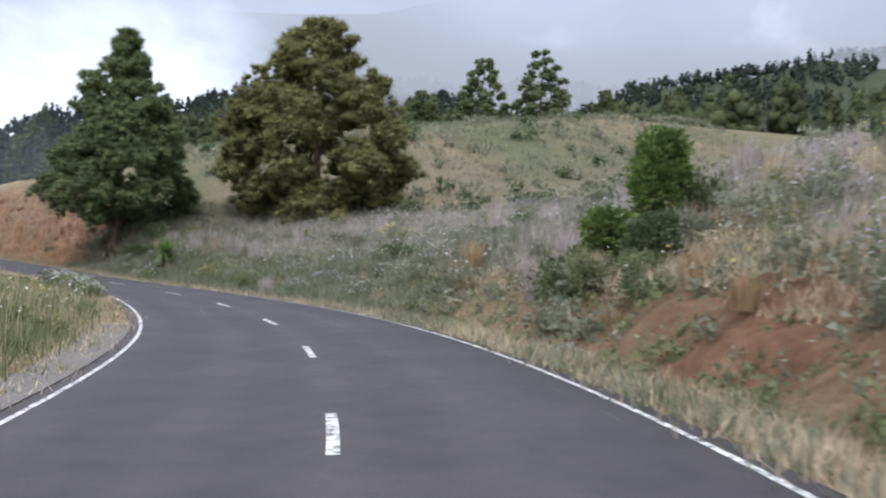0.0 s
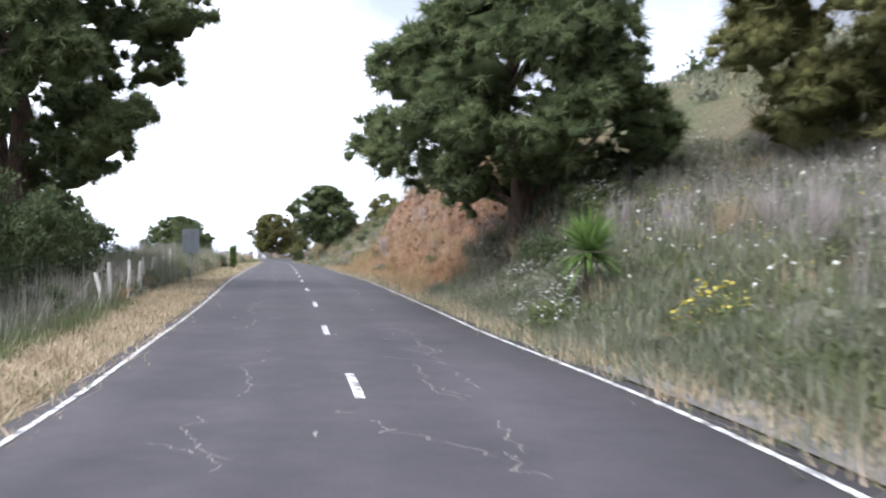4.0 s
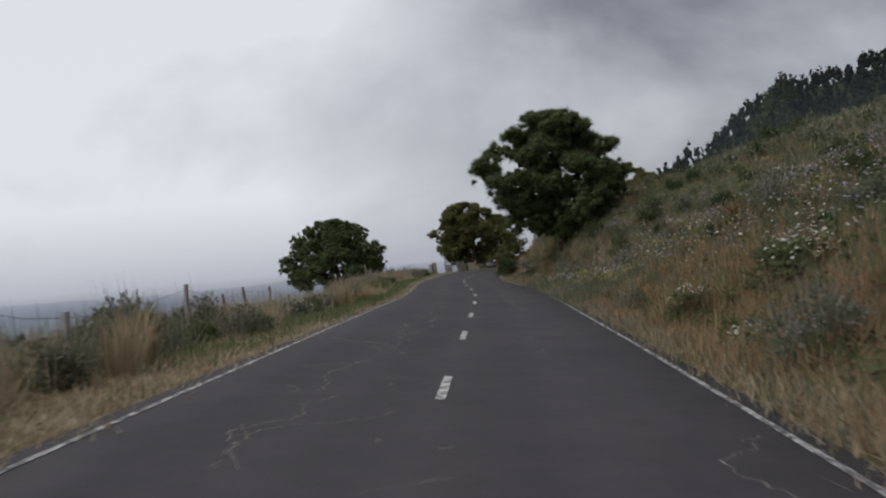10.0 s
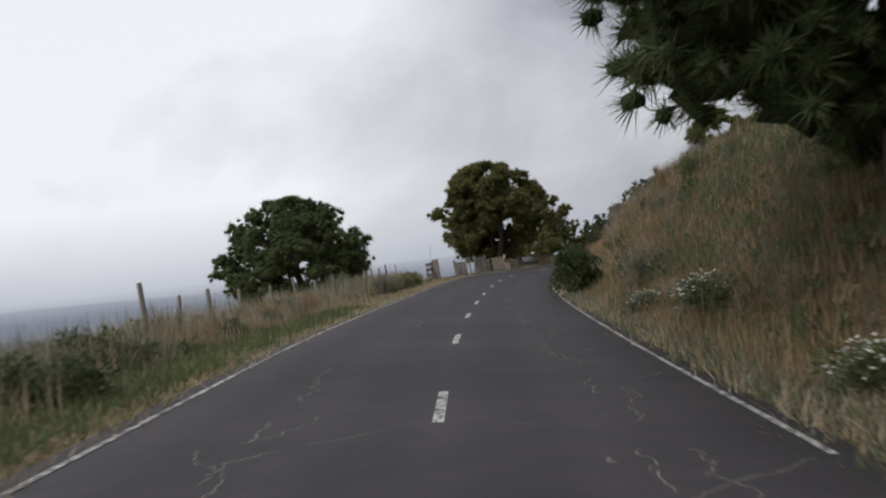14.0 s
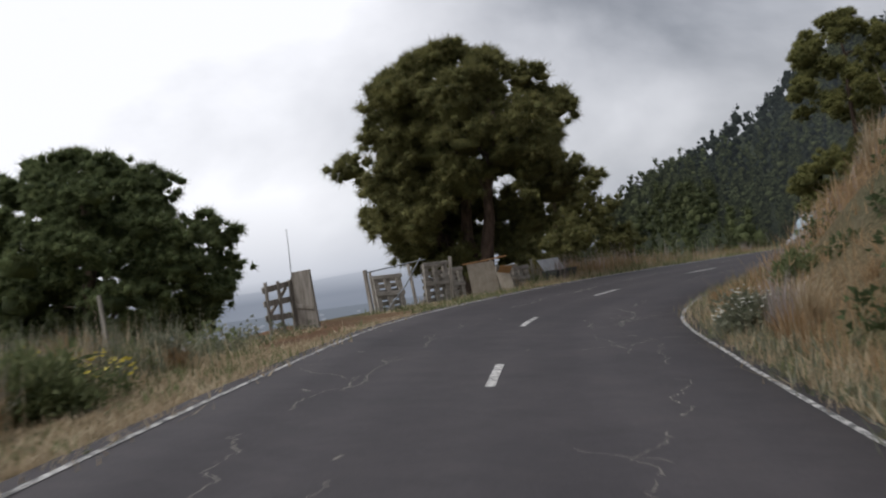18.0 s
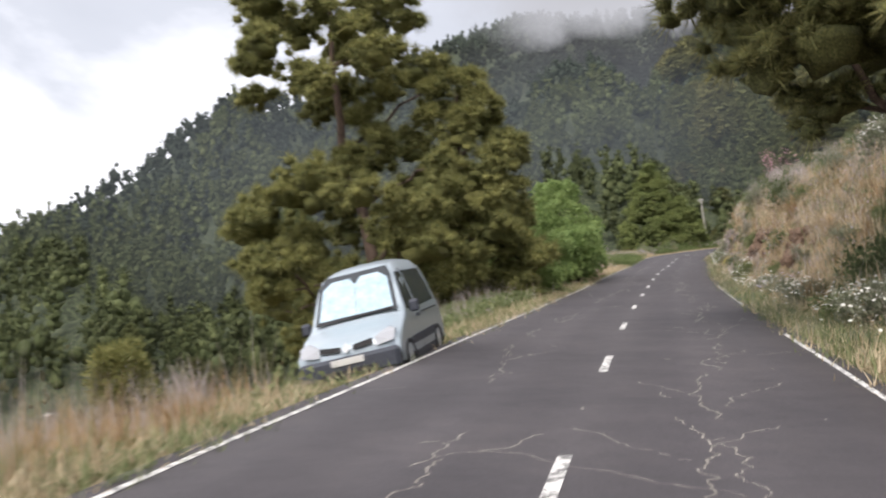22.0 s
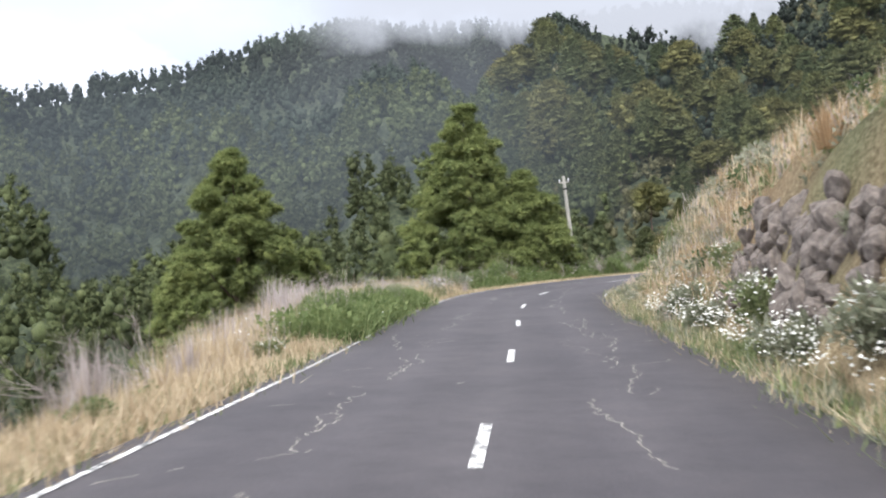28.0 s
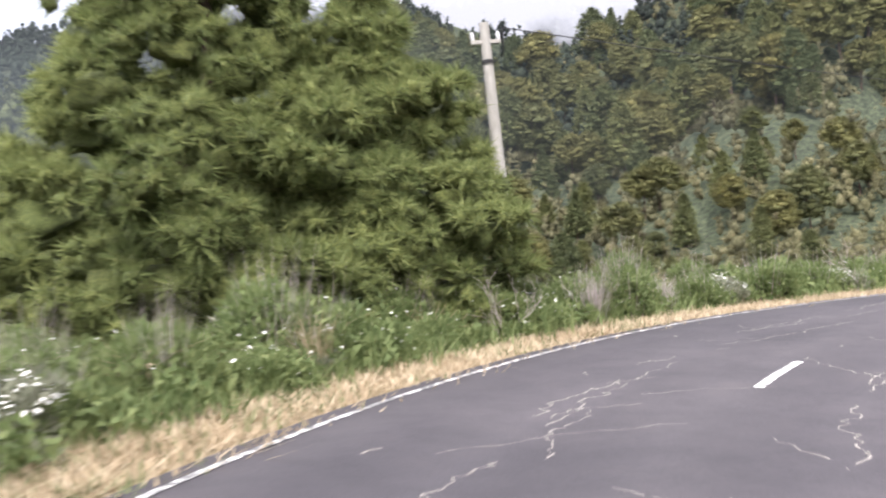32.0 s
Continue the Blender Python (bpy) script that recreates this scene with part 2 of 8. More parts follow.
CANVAS = plain("faded_board", (0.36, 0.31, 0.24), (0.52, 0.46, 0.38), 4, 0.9, 0, 0.3)
CARDBOARD = plain("brown_board", (0.32, 0.17, 0.07), (0.5, 0.3, 0.15), 3, 0.9, 0, 0.3)
DARKTUB = plain("dark_tub_metal", (0.05, 0.055, 0.06), (0.11, 0.115, 0.12), 6, 0.6, 0.3, 0.2)
PALETUB = plain("pale_sheet_metal", (0.36, 0.36, 0.37), (0.52, 0.52, 0.53), 5, 0.5, 0.3, 0.2)


def asphalt_material():
    """Worn asphalt: grit, broad patches, long streaks and the smoother tracks of the wheels."""
    m, t, b = material("asphalt", 0.86, 0, 0.3)
    grit = noise_of(t, 55.0, 4.0, 0.7)
    patches = noise_of(t, 0.30, 6.0, 0.62)
    stains = noise_of(t, 2.1, 6.0, 0.7)
    base = ramp_of(t, grit, ((0.25, (0.040, 0.037, 0.040)), (0.75, (0.076, 0.070, 0.076))))
    tone = ramp_of(t, patches, ((0.3, (0.78, 0.78, 0.80)), (0.7, (1.18, 1.16, 1.15))))
    spots = ramp_of(t, stains, ((0.30, (0.82, 0.82, 0.83)), (0.52, (1.0, 1.0, 1.0)), (0.72, (1.14, 1.12, 1.09))))
    lane = t.nodes.new("ShaderNodeAttribute")
    lane.attribute_name = "across"
    tracks = ramp_of(t, lane.outputs["Fac"], ((0.0, (1.12, 1.1, 1.08)), (0.09, (0.98, 0.98, 0.98)), (0.16, (0.88, 0.88, 0.89)), (0.25, (0.96, 0.96, 0.96)), (0.31, (1.08, 1.08, 1.08)), (0.38, (0.92, 0.92, 0.92)), (0.44, (0.95, 0.95, 0.95)),
                                               (0.50, (1.08, 1.08, 1.07)), (0.57, (0.93, 0.93, 0.93)), (0.64, (0.90, 0.90, 0.91)), (0.70, (1.07, 1.07, 1.07)), (0.78, (0.93, 0.93, 0.93)), (0.85, (0.88, 0.88, 0.89)), (1.0, (1.14, 1.12, 1.09))))
    c = mixed(t, 1.0, mixed(t, 1.0, mixed(t, 1.0, base, tone, "MULTIPLY"), spots, "MULTIPLY"), tracks, "MULTIPLY")
    t.links.new(c, b.inputs["Base Color"])
    bump(t, b, grit, 0.35, 0.006)
    return m


def paint_material(name="road_paint", wear=0.43):
    m, t, b = material(name, 0.75, 0, 0.3)
    worn = noise_of(t, 9.0, 8.0, 0.75)
    t.links.new(ramp_of(t, worn, ((wear, (0.10, 0.10, 0.10)), (wear + 0.11, (0.62, 0.61, 0.59)), (0.8, (0.78, 0.77, 0.74)))), b.inputs["Base Color"])
    return m


def ground_material():
    """Soil under the plants: earth, straw litter and green cover, in the shares that the sheet carries."""
    m, t, b = material("hillside", 0.97, 0, 0.15)
    att = t.nodes.new("ShaderNodeAttribute")
    att.attribute_name = "cover"
    sp = t.nodes.new("ShaderNodeSeparateColor")
    t.links.new(att.outputs["Color"], sp.inputs[0])
    big, small = noise_of(t, 0.35, 6.0, 0.6), noise_of(t, 6.0, 6.0, 0.65)
    clods = noise_of(t, 1.1, 7.0, 0.66)
    earth = mixed(t, 0.55, ramp_of(t, small, ((0.25, (0.095, 0.050, 0.028)), (0.5, (0.195, 0.106, 0.060)), (0.8, (0.33, 0.20, 0.12)))),
                  ramp_of(t, clods, ((0.35, (0.055, 0.029, 0.018)), (0.5, (0.17, 0.092, 0.053)), (0.68, (0.33, 0.20, 0.12)))))
    leafy_fine = noise_of(t, 13.0, 8.0, 0.78)
    straw = ramp_of(t, leafy_fine, ((0.34, (0.085, 0.062, 0.035)), (0.50, (0.26, 0.20, 0.115)), (0.66, (0.48, 0.39, 0.25))))
    green = ramp_of(t, leafy_fine, ((0.34, (0.028, 0.034, 0.016)), (0.50, (0.105, 0.118, 0.058)), (0.66, (0.25, 0.25, 0.15))))
    soil = ramp_of(t, leafy_fine, ((0.34, (0.06, 0.05, 0.036)), (0.66, (0.22, 0.19, 0.145))))
    # ragged borders between the covers
    rag = nd(t, "ShaderNodeMath")
    rag.operation = "MULTIPLY_ADD"
    t.links.new(big, rag.inputs[0])
    rag.inputs[1].default_value, rag.inputs[2].default_value = 1.6, -0.8

    def share(ch):
        a = t.nodes.new("ShaderNodeMath")
        a.operation, a.use_clamp = "ADD", True
        t.links.new(sp.outputs[ch], a.inputs[0])
        mul = t.nodes.new("ShaderNodeMath")
        mul.operation = "MULTIPLY"
        t.links.new(rag.outputs[0], mul.inputs[0])
        t.links.new(sp.outputs[ch], mul.inputs[1])
        t.links.new(mul.outputs[0], a.inputs[1])
        return a.outputs[0]

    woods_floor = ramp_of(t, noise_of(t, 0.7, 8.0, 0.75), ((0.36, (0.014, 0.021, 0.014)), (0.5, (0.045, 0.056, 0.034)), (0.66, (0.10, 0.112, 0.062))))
    c = mixed(t, share(2), soil, green)
    c = mixed(t, share(1), c, straw)
    c = mixed(t, share(0), c, earth)
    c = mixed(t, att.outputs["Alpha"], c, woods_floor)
    t.links.new(c, b.inputs["Base Color"])
    lumps = noise_of(t, 1.6, 10.0, 0.74)
    bump(t, b, lumps, 0.9, 0.32)
    return m


ASPHALT, PAINT, GROUND = asphalt_material(), paint_material(), ground_material()
PAINT_OLD = paint_material("worn_road_paint", 0.47)
CRACKFILL = plain("crack_sealing_dust", (0.12, 0.11, 0.098), (0.36, 0.335, 0.30), 5, 0.95, 0, 0)
SHOULDER = plain("gritty_shoulder", (0.09, 0.085, 0.08), (0.2, 0.185, 0.17), 9, 0.95, 0, 0.4, 0.01)

# ---------------------------------------------------------------- helpers for meshes
rng = np.random.default_rng(7)


def mesh_np(name, verts, faces, mat, smooth=False):
    """A mesh from arrays: verts n x 3, faces m x 3 or m x 4."""
    me = bpy.data.meshes.new(name)
    verts, faces = np.asarray(verts, np.float32), np.asarray(faces, np.int32)
    k = faces.shape[1]
    me.vertices.add(len(verts))
    me.vertices.foreach_set("co", verts.ravel())
    me.loops.add(faces.size)
    me.loops.foreach_set("vertex_index", faces.ravel())
    me.polygons.add(len(faces))
    me.polygons.foreach_set("loop_start", np.arange(0, faces.size, k, dtype=np.int32))
    me.update(calc_edges=True)
    if smooth:
        me.polygons.foreach_set("use_smooth", np.ones(len(faces), bool))
    me.materials.append(mat)
    return me


def part(name, bm, mat, parent, label=""):
    """Links a bmesh, or a ready mesh, as one object under a thing or a part."""
    if isinstance(bm, bmesh.types.BMesh):
        me = bpy.data.meshes.new(name)
        bm.to_mesh(me)
        bm.free()
        me.materials.append(mat)
    else:
        me = bm
    ob = new(name, me)
    ob.parent = parent
    return tagged(ob, label)


def empty(name, m, label, category, group=""):
    ob = new(name)
    ob.matrix_world = m
    return tagged(ob, label, category, group)


def box_bm(size, centre=(0, 0, 0), bevel=0.0, bm=None, turn=None):
    bm = bm or bmesh.new()
    m = Matrix.Translation(centre) @ (turn or Matrix.Identity(4)) @ Matrix.Diagonal((*size, 1))
    r = bmesh.ops.create_cube(bm, size=1, matrix=m)
    if bevel:
        bmesh.ops.bevel(bm, geom=list({e for v in r["verts"] for e in v.link_edges}), offset=bevel, segments=1, affect="EDGES")
    return bm


def tube(points, radii, sides=8, close=True):
    """Verts and quads of a tapered tube along points."""
    pts = np.asarray(points, float)
    n = len(pts)
    d = np.gradient(pts, axis=0)
    d /= np.linalg.norm(d, axis=1)[:, None] + 1e-9
    ref = np.where(np.abs(d[:, 2:3]) > 0.9, [[1.0, 0, 0]], [[0, 0, 1.0]])
    a = np.cross(d, ref)
    a /= np.linalg.norm(a, axis=1)[:, None]
    b = np.cross(d, a)
    ang = np.arange(sides) * 2 * np.pi / sides
    ring = a[:, None] * np.cos(ang)[None, :, None] + b[:, None] * np.sin(ang)[None, :, None]
    v = (pts[:, None] + ring * np.asarray(radii)[:, None, None]).reshape(-1, 3)
    i, j = np.meshgrid(np.arange(n - 1), np.arange(sides), indexing="ij")
    j2 = (j + 1) % sides
    f = np.stack([i * sides + j, i * sides + j2, (i + 1) * sides + j2, (i + 1) * sides + j], -1).reshape(-1, 4)
    return v, f


def vnoise(x, y, seed=0):
    """Smooth value noise in the plane, -1 to 1."""
    xi, yi = np.floor(x).astype(np.int64), np.floor(y).astype(np.int64)
    fx, fy = x - xi, y - yi
    fx, fy = fx * fx * (3 - 2 * fx), fy * fy * (3 - 2 * fy)

    def h(a, b):
        n = (a * 374761393 + b * 668265263 + seed * 982451653) & 0xFFFFFFFF
        n = ((n ^ (n >> 13)) * 1274126177) & 0xFFFFFFFF
        return ((n ^ (n >> 16)) & 0xFFFF) / 32767.5 - 1

    return (h(xi, yi) * (1 - fx) + h(xi + 1, yi) * fx) * (1 - fy) + (h(xi, yi + 1) * (1 - fx) + h(xi + 1, yi + 1) * fx) * fy


def fbm(x, y, octaves=4, seed=0):
    total, amp = 0.0, 1.0
    for o in range(octaves):
        total = total + amp * vnoise(x * 2 ** o, y * 2 ** o, seed + o)
        amp *= 0.5
    return total


def smooth(a, b, x):
    t = np.clip((x - a) / (b - a), 0, 1)
    return t * t * (3 - 2 * t)


# ---------------------------------------------------------------- the road's line
# x, y of the road's middle; the first point lies at -45 m along the road
LINE = np.array([(1.5, -36), (0.25, -14), (-0.92, 9.2), (-4.0, 23.6), (-9.9, 37.4), (-18.6, 49.8), (-32.5, 68.4), (-60.0, 105.2),
                 (-73.1, 122.3), (-87.9, 140.2), (-101.2, 157.3), (-110.4, 170.0), (-114.6, 176.7), (-117.1, 184.0), (-117.85, 191.4),
                 (-116.8, 205.9), (-112.68, 243.2), (-109.62, 265.3), (-107.42, 280.7), (-104.95, 289.5), (-99.65, 296.75), (-91.1, 302.4),
                 (-79.3, 305.7), (-62.0, 307.6), (-40.0, 307.0)])


def spline(ctrl, per=60):
    """A centripetal Catmull-Rom curve through the points, thickly sampled."""
    p = np.vstack([2 * ctrl[0] - ctrl[1], ctrl, 2 * ctrl[-1] - ctrl[-2]])
    out = []
    for i in range(1, len(p) - 2):
        t0 = 0.0
        t1 = t0 + np.linalg.norm(p[i] - p[i - 1]) ** 0.5
        t2 = t1 + np.linalg.norm(p[i + 1] - p[i]) ** 0.5
        t3 = t2 + np.linalg.norm(p[i + 2] - p[i + 1]) ** 0.5
        t = np.linspace(t1, t2, per, endpoint=False)[:, None]
        a1 = (t1 - t) / (t1 - t0) * p[i - 1] + (t - t0) / (t1 - t0) * p[i]
        a2 = (t2 - t) / (t2 - t1) * p[i] + (t - t1) / (t2 - t1) * p[i + 1]
        a3 = (t3 - t) / (t3 - t2) * p[i + 1] + (t - t2) / (t3 - t2) * p[i + 2]
        b1 = (t2 - t) / (t2 - t0) * a1 + (t - t0) / (t2 - t0) * a2
        b2 = (t3 - t) / (t3 - t1) * a2 + (t - t1) / (t3 - t1) * a3
        out.append((t2 - t) / (t2 - t1) * b1 + (t - t1) / (t2 - t1) * b2)
    return np.vstack(out + [p[-2:-1]])


_raw = spline(LINE)
_len = np.r_[0, np.cumsum(np.linalg.norm(np.diff(_raw, axis=0), axis=1))]
STEP = 0.5
_n = int(_len[-1] / STEP)
_d = np.arange(_n) * STEP
CX, CY = np.interp(_d, _len, _raw[:, 0]), np.interp(_d, _len, _raw[:, 1])
# metres along the road, nought at the first dash
_zero = int(np.argmin((CX + 0.92) ** 2 + (CY - 9.2) ** 2))
S = (np.arange(_n) - _zero) * STEP
TX, TY = np.gradient(CX), np.gradient(CY)
_k = np.hypot(TX, TY)
TX, TY = TX / _k, TY / _k
NX, NY = TY, -TX                                   # to the right
S0, S1 = S[0], S[-1]
CZ_S = [-45, 0, 15, 30, 45, 60, 68, 90, 112, 135, 158, 180, 202, 218, 232, 248, 262, 278, 292, 307, 315, 330, 400]
CZ_Z = [-0.02, -0.04, -0.12, -0.19, -0.13, 0.10, 0.20, 0.25, 0.30, 0.31, 0.40, 0.31, 0.38, 0.36, 0.22, 0.08, -0.02, 0.05, 0.11, 0.30, 0.46, 0.75, 1.2]
BANK_S = [-45, 0, 15, 35, 68, 90, 118, 150, 182, 203, 222, 232, 250, 285, 320, 400]
BANK_D = [3.5, 3.5, 2.6, -0.5, -2.0, -4.0, -4.8, -4.4, -5.4, -5.4, -3.6, -2.7, -2.0, -1.8, -2.0, -2.0]
HALF = 2.77


def soft(xs, ys, s):
    """A curve through knots, with rounded corners."""
    return (np.interp(s - 3, xs, ys) + np.interp(s, xs, ys) * 2 + np.interp(s + 3, xs, ys)) / 4


def at_road(s, v):
    i = (np.asarray(s, float) - S0) / STEP
    j = np.arange(_n)
    g = lambda a: np.interp(i, j, a)
    return g(CX) + g(NX) * v, g(CY) + g(NY) * v


def road_z(s, v):
    return soft(CZ_S, CZ_Z, s) + v * np.tan(np.radians(soft(BANK_S, BANK_D, s)))


# the ground beside the road: width of the verge, height and width of the bank, slope beyond it
RIGHT = np.array([(-45, .8, 1.7, 2.6, .52), (0, .8, 1.2, 2.2, .52), (15, .8, .9, 2, .46), (35, .6, .8, 2, .30), (47, 1, 1.5, 3, .26), (56, 1, 2.8, 3, .3),
                  (66, 1, 4.8, 3.4, .4), (91, 1, 5.0, 3.6, .42), (99, .8, 2.5, 4, .42), (108, .8, 1.5, 3.5, .42), (128, .8, 1.2, 3, .42), (136, 3.4, 1.5, 3, .4),
                  (144, 2.4, 2, 3, .36), (150, .8, 3, 3, .36), (185, .7, 3.4, 3.8, .36), (203, .8, 3, 4, .34), (215, 1, 3, 4, .42), (243, .9, 3.4, 4, .5)])
RIGHT_BEND = np.array([(264, .8, 3.2, 2.0, .5), (278, .6, 3.3, 1.7, .5), (286, .5, 3.3, 1.6, .55), (294, .5, 3.0, 1.8, .5), (303, .7, 2.9, 2.2, .4), (312, .7, 2.4, 2.4, .3), (323, .9, 1.4, 3, .1), (400, 1, .8, 3, .05)])
RIGHT = np.vstack([RIGHT, RIGHT_BEND])
LEFT = np.array([(-45, 1, 1.3, 3, .03), (4, 1, 1.0, 3, .0), (18, 1.2, .3, 2, -.04), (30, 2.6, .0, 2, -.03), (60, 1.6, .1, 2, -.01), (84, 1.4, .4, 2, -.02), (104, 1.3, .12, 2, -.16),
                 (118, 1.4, .0, 2, -.22), (127, 1.2, -.5, 2.6, -.4), (134, 1.0, -1.0, 2.6, -.5), (143, 1.1, -.6, 2.6, -.42), (149, 1.2, -.1, 3, -.3), (158, 1.2, .1, 2, -.16), (175, 1.4, .0, 2, -.12), (193, 3, .0, 2, -.24), (212, 2, .0, 2, -.22), (228, .1, -.6, 1.7, -.22), (240, .1, -.7, 1.7, -.3),
                 (247, 1.2, .0, 1.5, -.5), (262, .9, -.2, 1.5, -.7), (278, .8, -.35, 1.5, -.8), (292, .8, -.3, 1.5, -.8), (300, 1.2, .0, 1.5, -.7), (308, 1.6, .1, 2, -.5), (400, 1.5, .1, 2, -.5)])
EDGE = 2.98


def profile(s, v):
    """Height of the ground over the road's edge, before the small unevenness."""
    u = np.abs(v) - EDGE
    out = np.zeros(np.broadcast(s, v).shape)
    for tab, side in ((RIGHT, v > 0), (LEFT, v <= 0)):
        a, b, c, m = (soft(tab[:, 0], tab[:, i], s) for i in (1, 2, 3, 4))
        far = np.maximum(u - a - c * 0.8, 0)
        reach = np.where(side & (v > 0), 48.0, 190.0)
        h = b * smooth(0, 1, (u - a) / c) + m * reach * (1 - np.exp(-far / reach))
        out = np.where(side, h, out)
    return out


def nearest(x, y):
    """Metres along the road and to its right, of places in the plane."""
    s, v = np.empty(len(x)), np.empty(len(x))
    for i in range(0, len(x), 2000):
        q = slice(i, i + 2000)
        d = (x[q, None] - CX[None, ::2]) ** 2 + (y[q, None] - CY[None, ::2]) ** 2
        j = np.argmin(d, 1) * 2
        ex, ey = x[q] - CX[j], y[q] - CY[j]
        along = ex * TX[j] + ey * TY[j]
        s[q] = S[j] + np.clip(along, -1, 1)
        side = ex * NX[j] + ey * NY[j]
        v[q] = np.where(side >= 0, 1, -1) * np.hypot(ex, ey)
    return s, v


# the mountain, seen from the last bend: bearing to the left of north, angle and distance of its crest
HUB = (-110.0, 280.0)
CREST_AZ = [-180, -120, -60, -30, -12.5, -5, 2, 6.5, 11, 14.5, 19.5, 24, 30, 40, 60, 180]
CREST_EL = [10, 10, 13.6, 14.2, 14.2, 14.4, 15.0, 14.5, 13.3, 12.7, 11.6, 10.2, 7.8, 2.2, -6, -10]
CREST_R = [650, 650, 650, 700, 720, 700, 650, 590, 540, 510, 490, 470, 430, 330, 300, 300]
# the spur in front of it on the east: its edge, going north
SPUR = np.array([(-90, 470, -4), (-62, 564, 22), (-37, 631, 42), (-14, 678, 61), (10, 692, 81), (42, 714, 96), (77, 734, 118), (140, 770, 150)])


def bearing(x, y):
    return np.degrees(np.arctan2(-(x - HUB[0]), y - HUB[1])), np.hypot(x - HUB[0], y - HUB[1])


def mountain_z(x, y):
    az, r = bearing(x, y)
    reach = np.interp(az, CREST_AZ, CREST_R)
    crest = 1.5 + reach * np.tan(np.radians(np.interp(az, CREST_AZ, CREST_EL))) - 9
    q = np.clip((r - 95) / (reach - 95), 0, 1)
    z = -30 + (crest + 30) * q ** 1.15 - 0.25 * np.maximum(0, r - reach)
    z = z + 24 * fbm(az / 5.5, r / 260, 4, 5) * smooth(0.05, 0.4, q) * (1 - 0.75 * smooth(0.7, 1, q))
    edge, top = np.interp(y, SPUR[:, 1], SPUR[:, 0]), np.interp(y, SPUR[:, 1], SPUR[:, 2]) - 8
    off = x - edge + 6 * fbm(y / 60, y * 0, 3, 17)
    spur = top + np.where(off > 0, 0.22 * off, 1.0 * off) + 6 * fbm(x / 55, y / 55, 3, 23) - 0.4 * np.maximum(0, 470 - y)
    return np.maximum(z, np.where(y < 800, spur, -99))


def ground_z(s, v, x, y):
    u = np.abs(v) - EDGE
    rz = road_z(s, np.clip(v, -EDGE, EDGE))
    rough = smooth(0.2, 6, u) * (0.16 * fbm(x * 0.5, y * 0.5, 4, 3) + 0.5 * fbm(x * 0.06, y * 0.06, 3, 9) * smooth(6, 30, u))
    cut = smooth(.5, 1.5, u) * (1 - smooth(5, 8, u)) * (0.34 + 0.3 * smooth(56, 62, s) * (1 - smooth(94, 101, s))) * fbm(x * 1.1, y * 1.1, 3, 21)
    near = rz + profile(s, v) + rough + np.where(v > 0, cut, 0) - 0.03
    near = np.where(u < 0, rz - 0.14, near)
    mountain = mountain_z(x, y)                    # beyond the ravine
    blend = smooth(6, 55, y + 0.15 * x - 285) * smooth(6, 30, u)
    z = near * (1 - blend) + np.maximum(mountain, near - 40) * blend
    # the coastal plain far below to the west and south
    low = smooth(70, 700, -v) * smooth(-260, 200, 300 - y)
    return z * (1 - low) + (-125 + 6 * fbm(x / 300, y / 300, 3, 8)) * low


def ground_at(x, y):
    x, y = np.atleast_1d(np.asarray(x, float)), np.atleast_1d(np.asarray(y, float))
    s, v = nearest(x, y)
    return ground_z(s, v, x, y)


def sv_place(s, v):
    x, y = at_road(s, v)
    return x, y, ground_z(np.asarray(s, float), np.asarray(v, float), x, y)


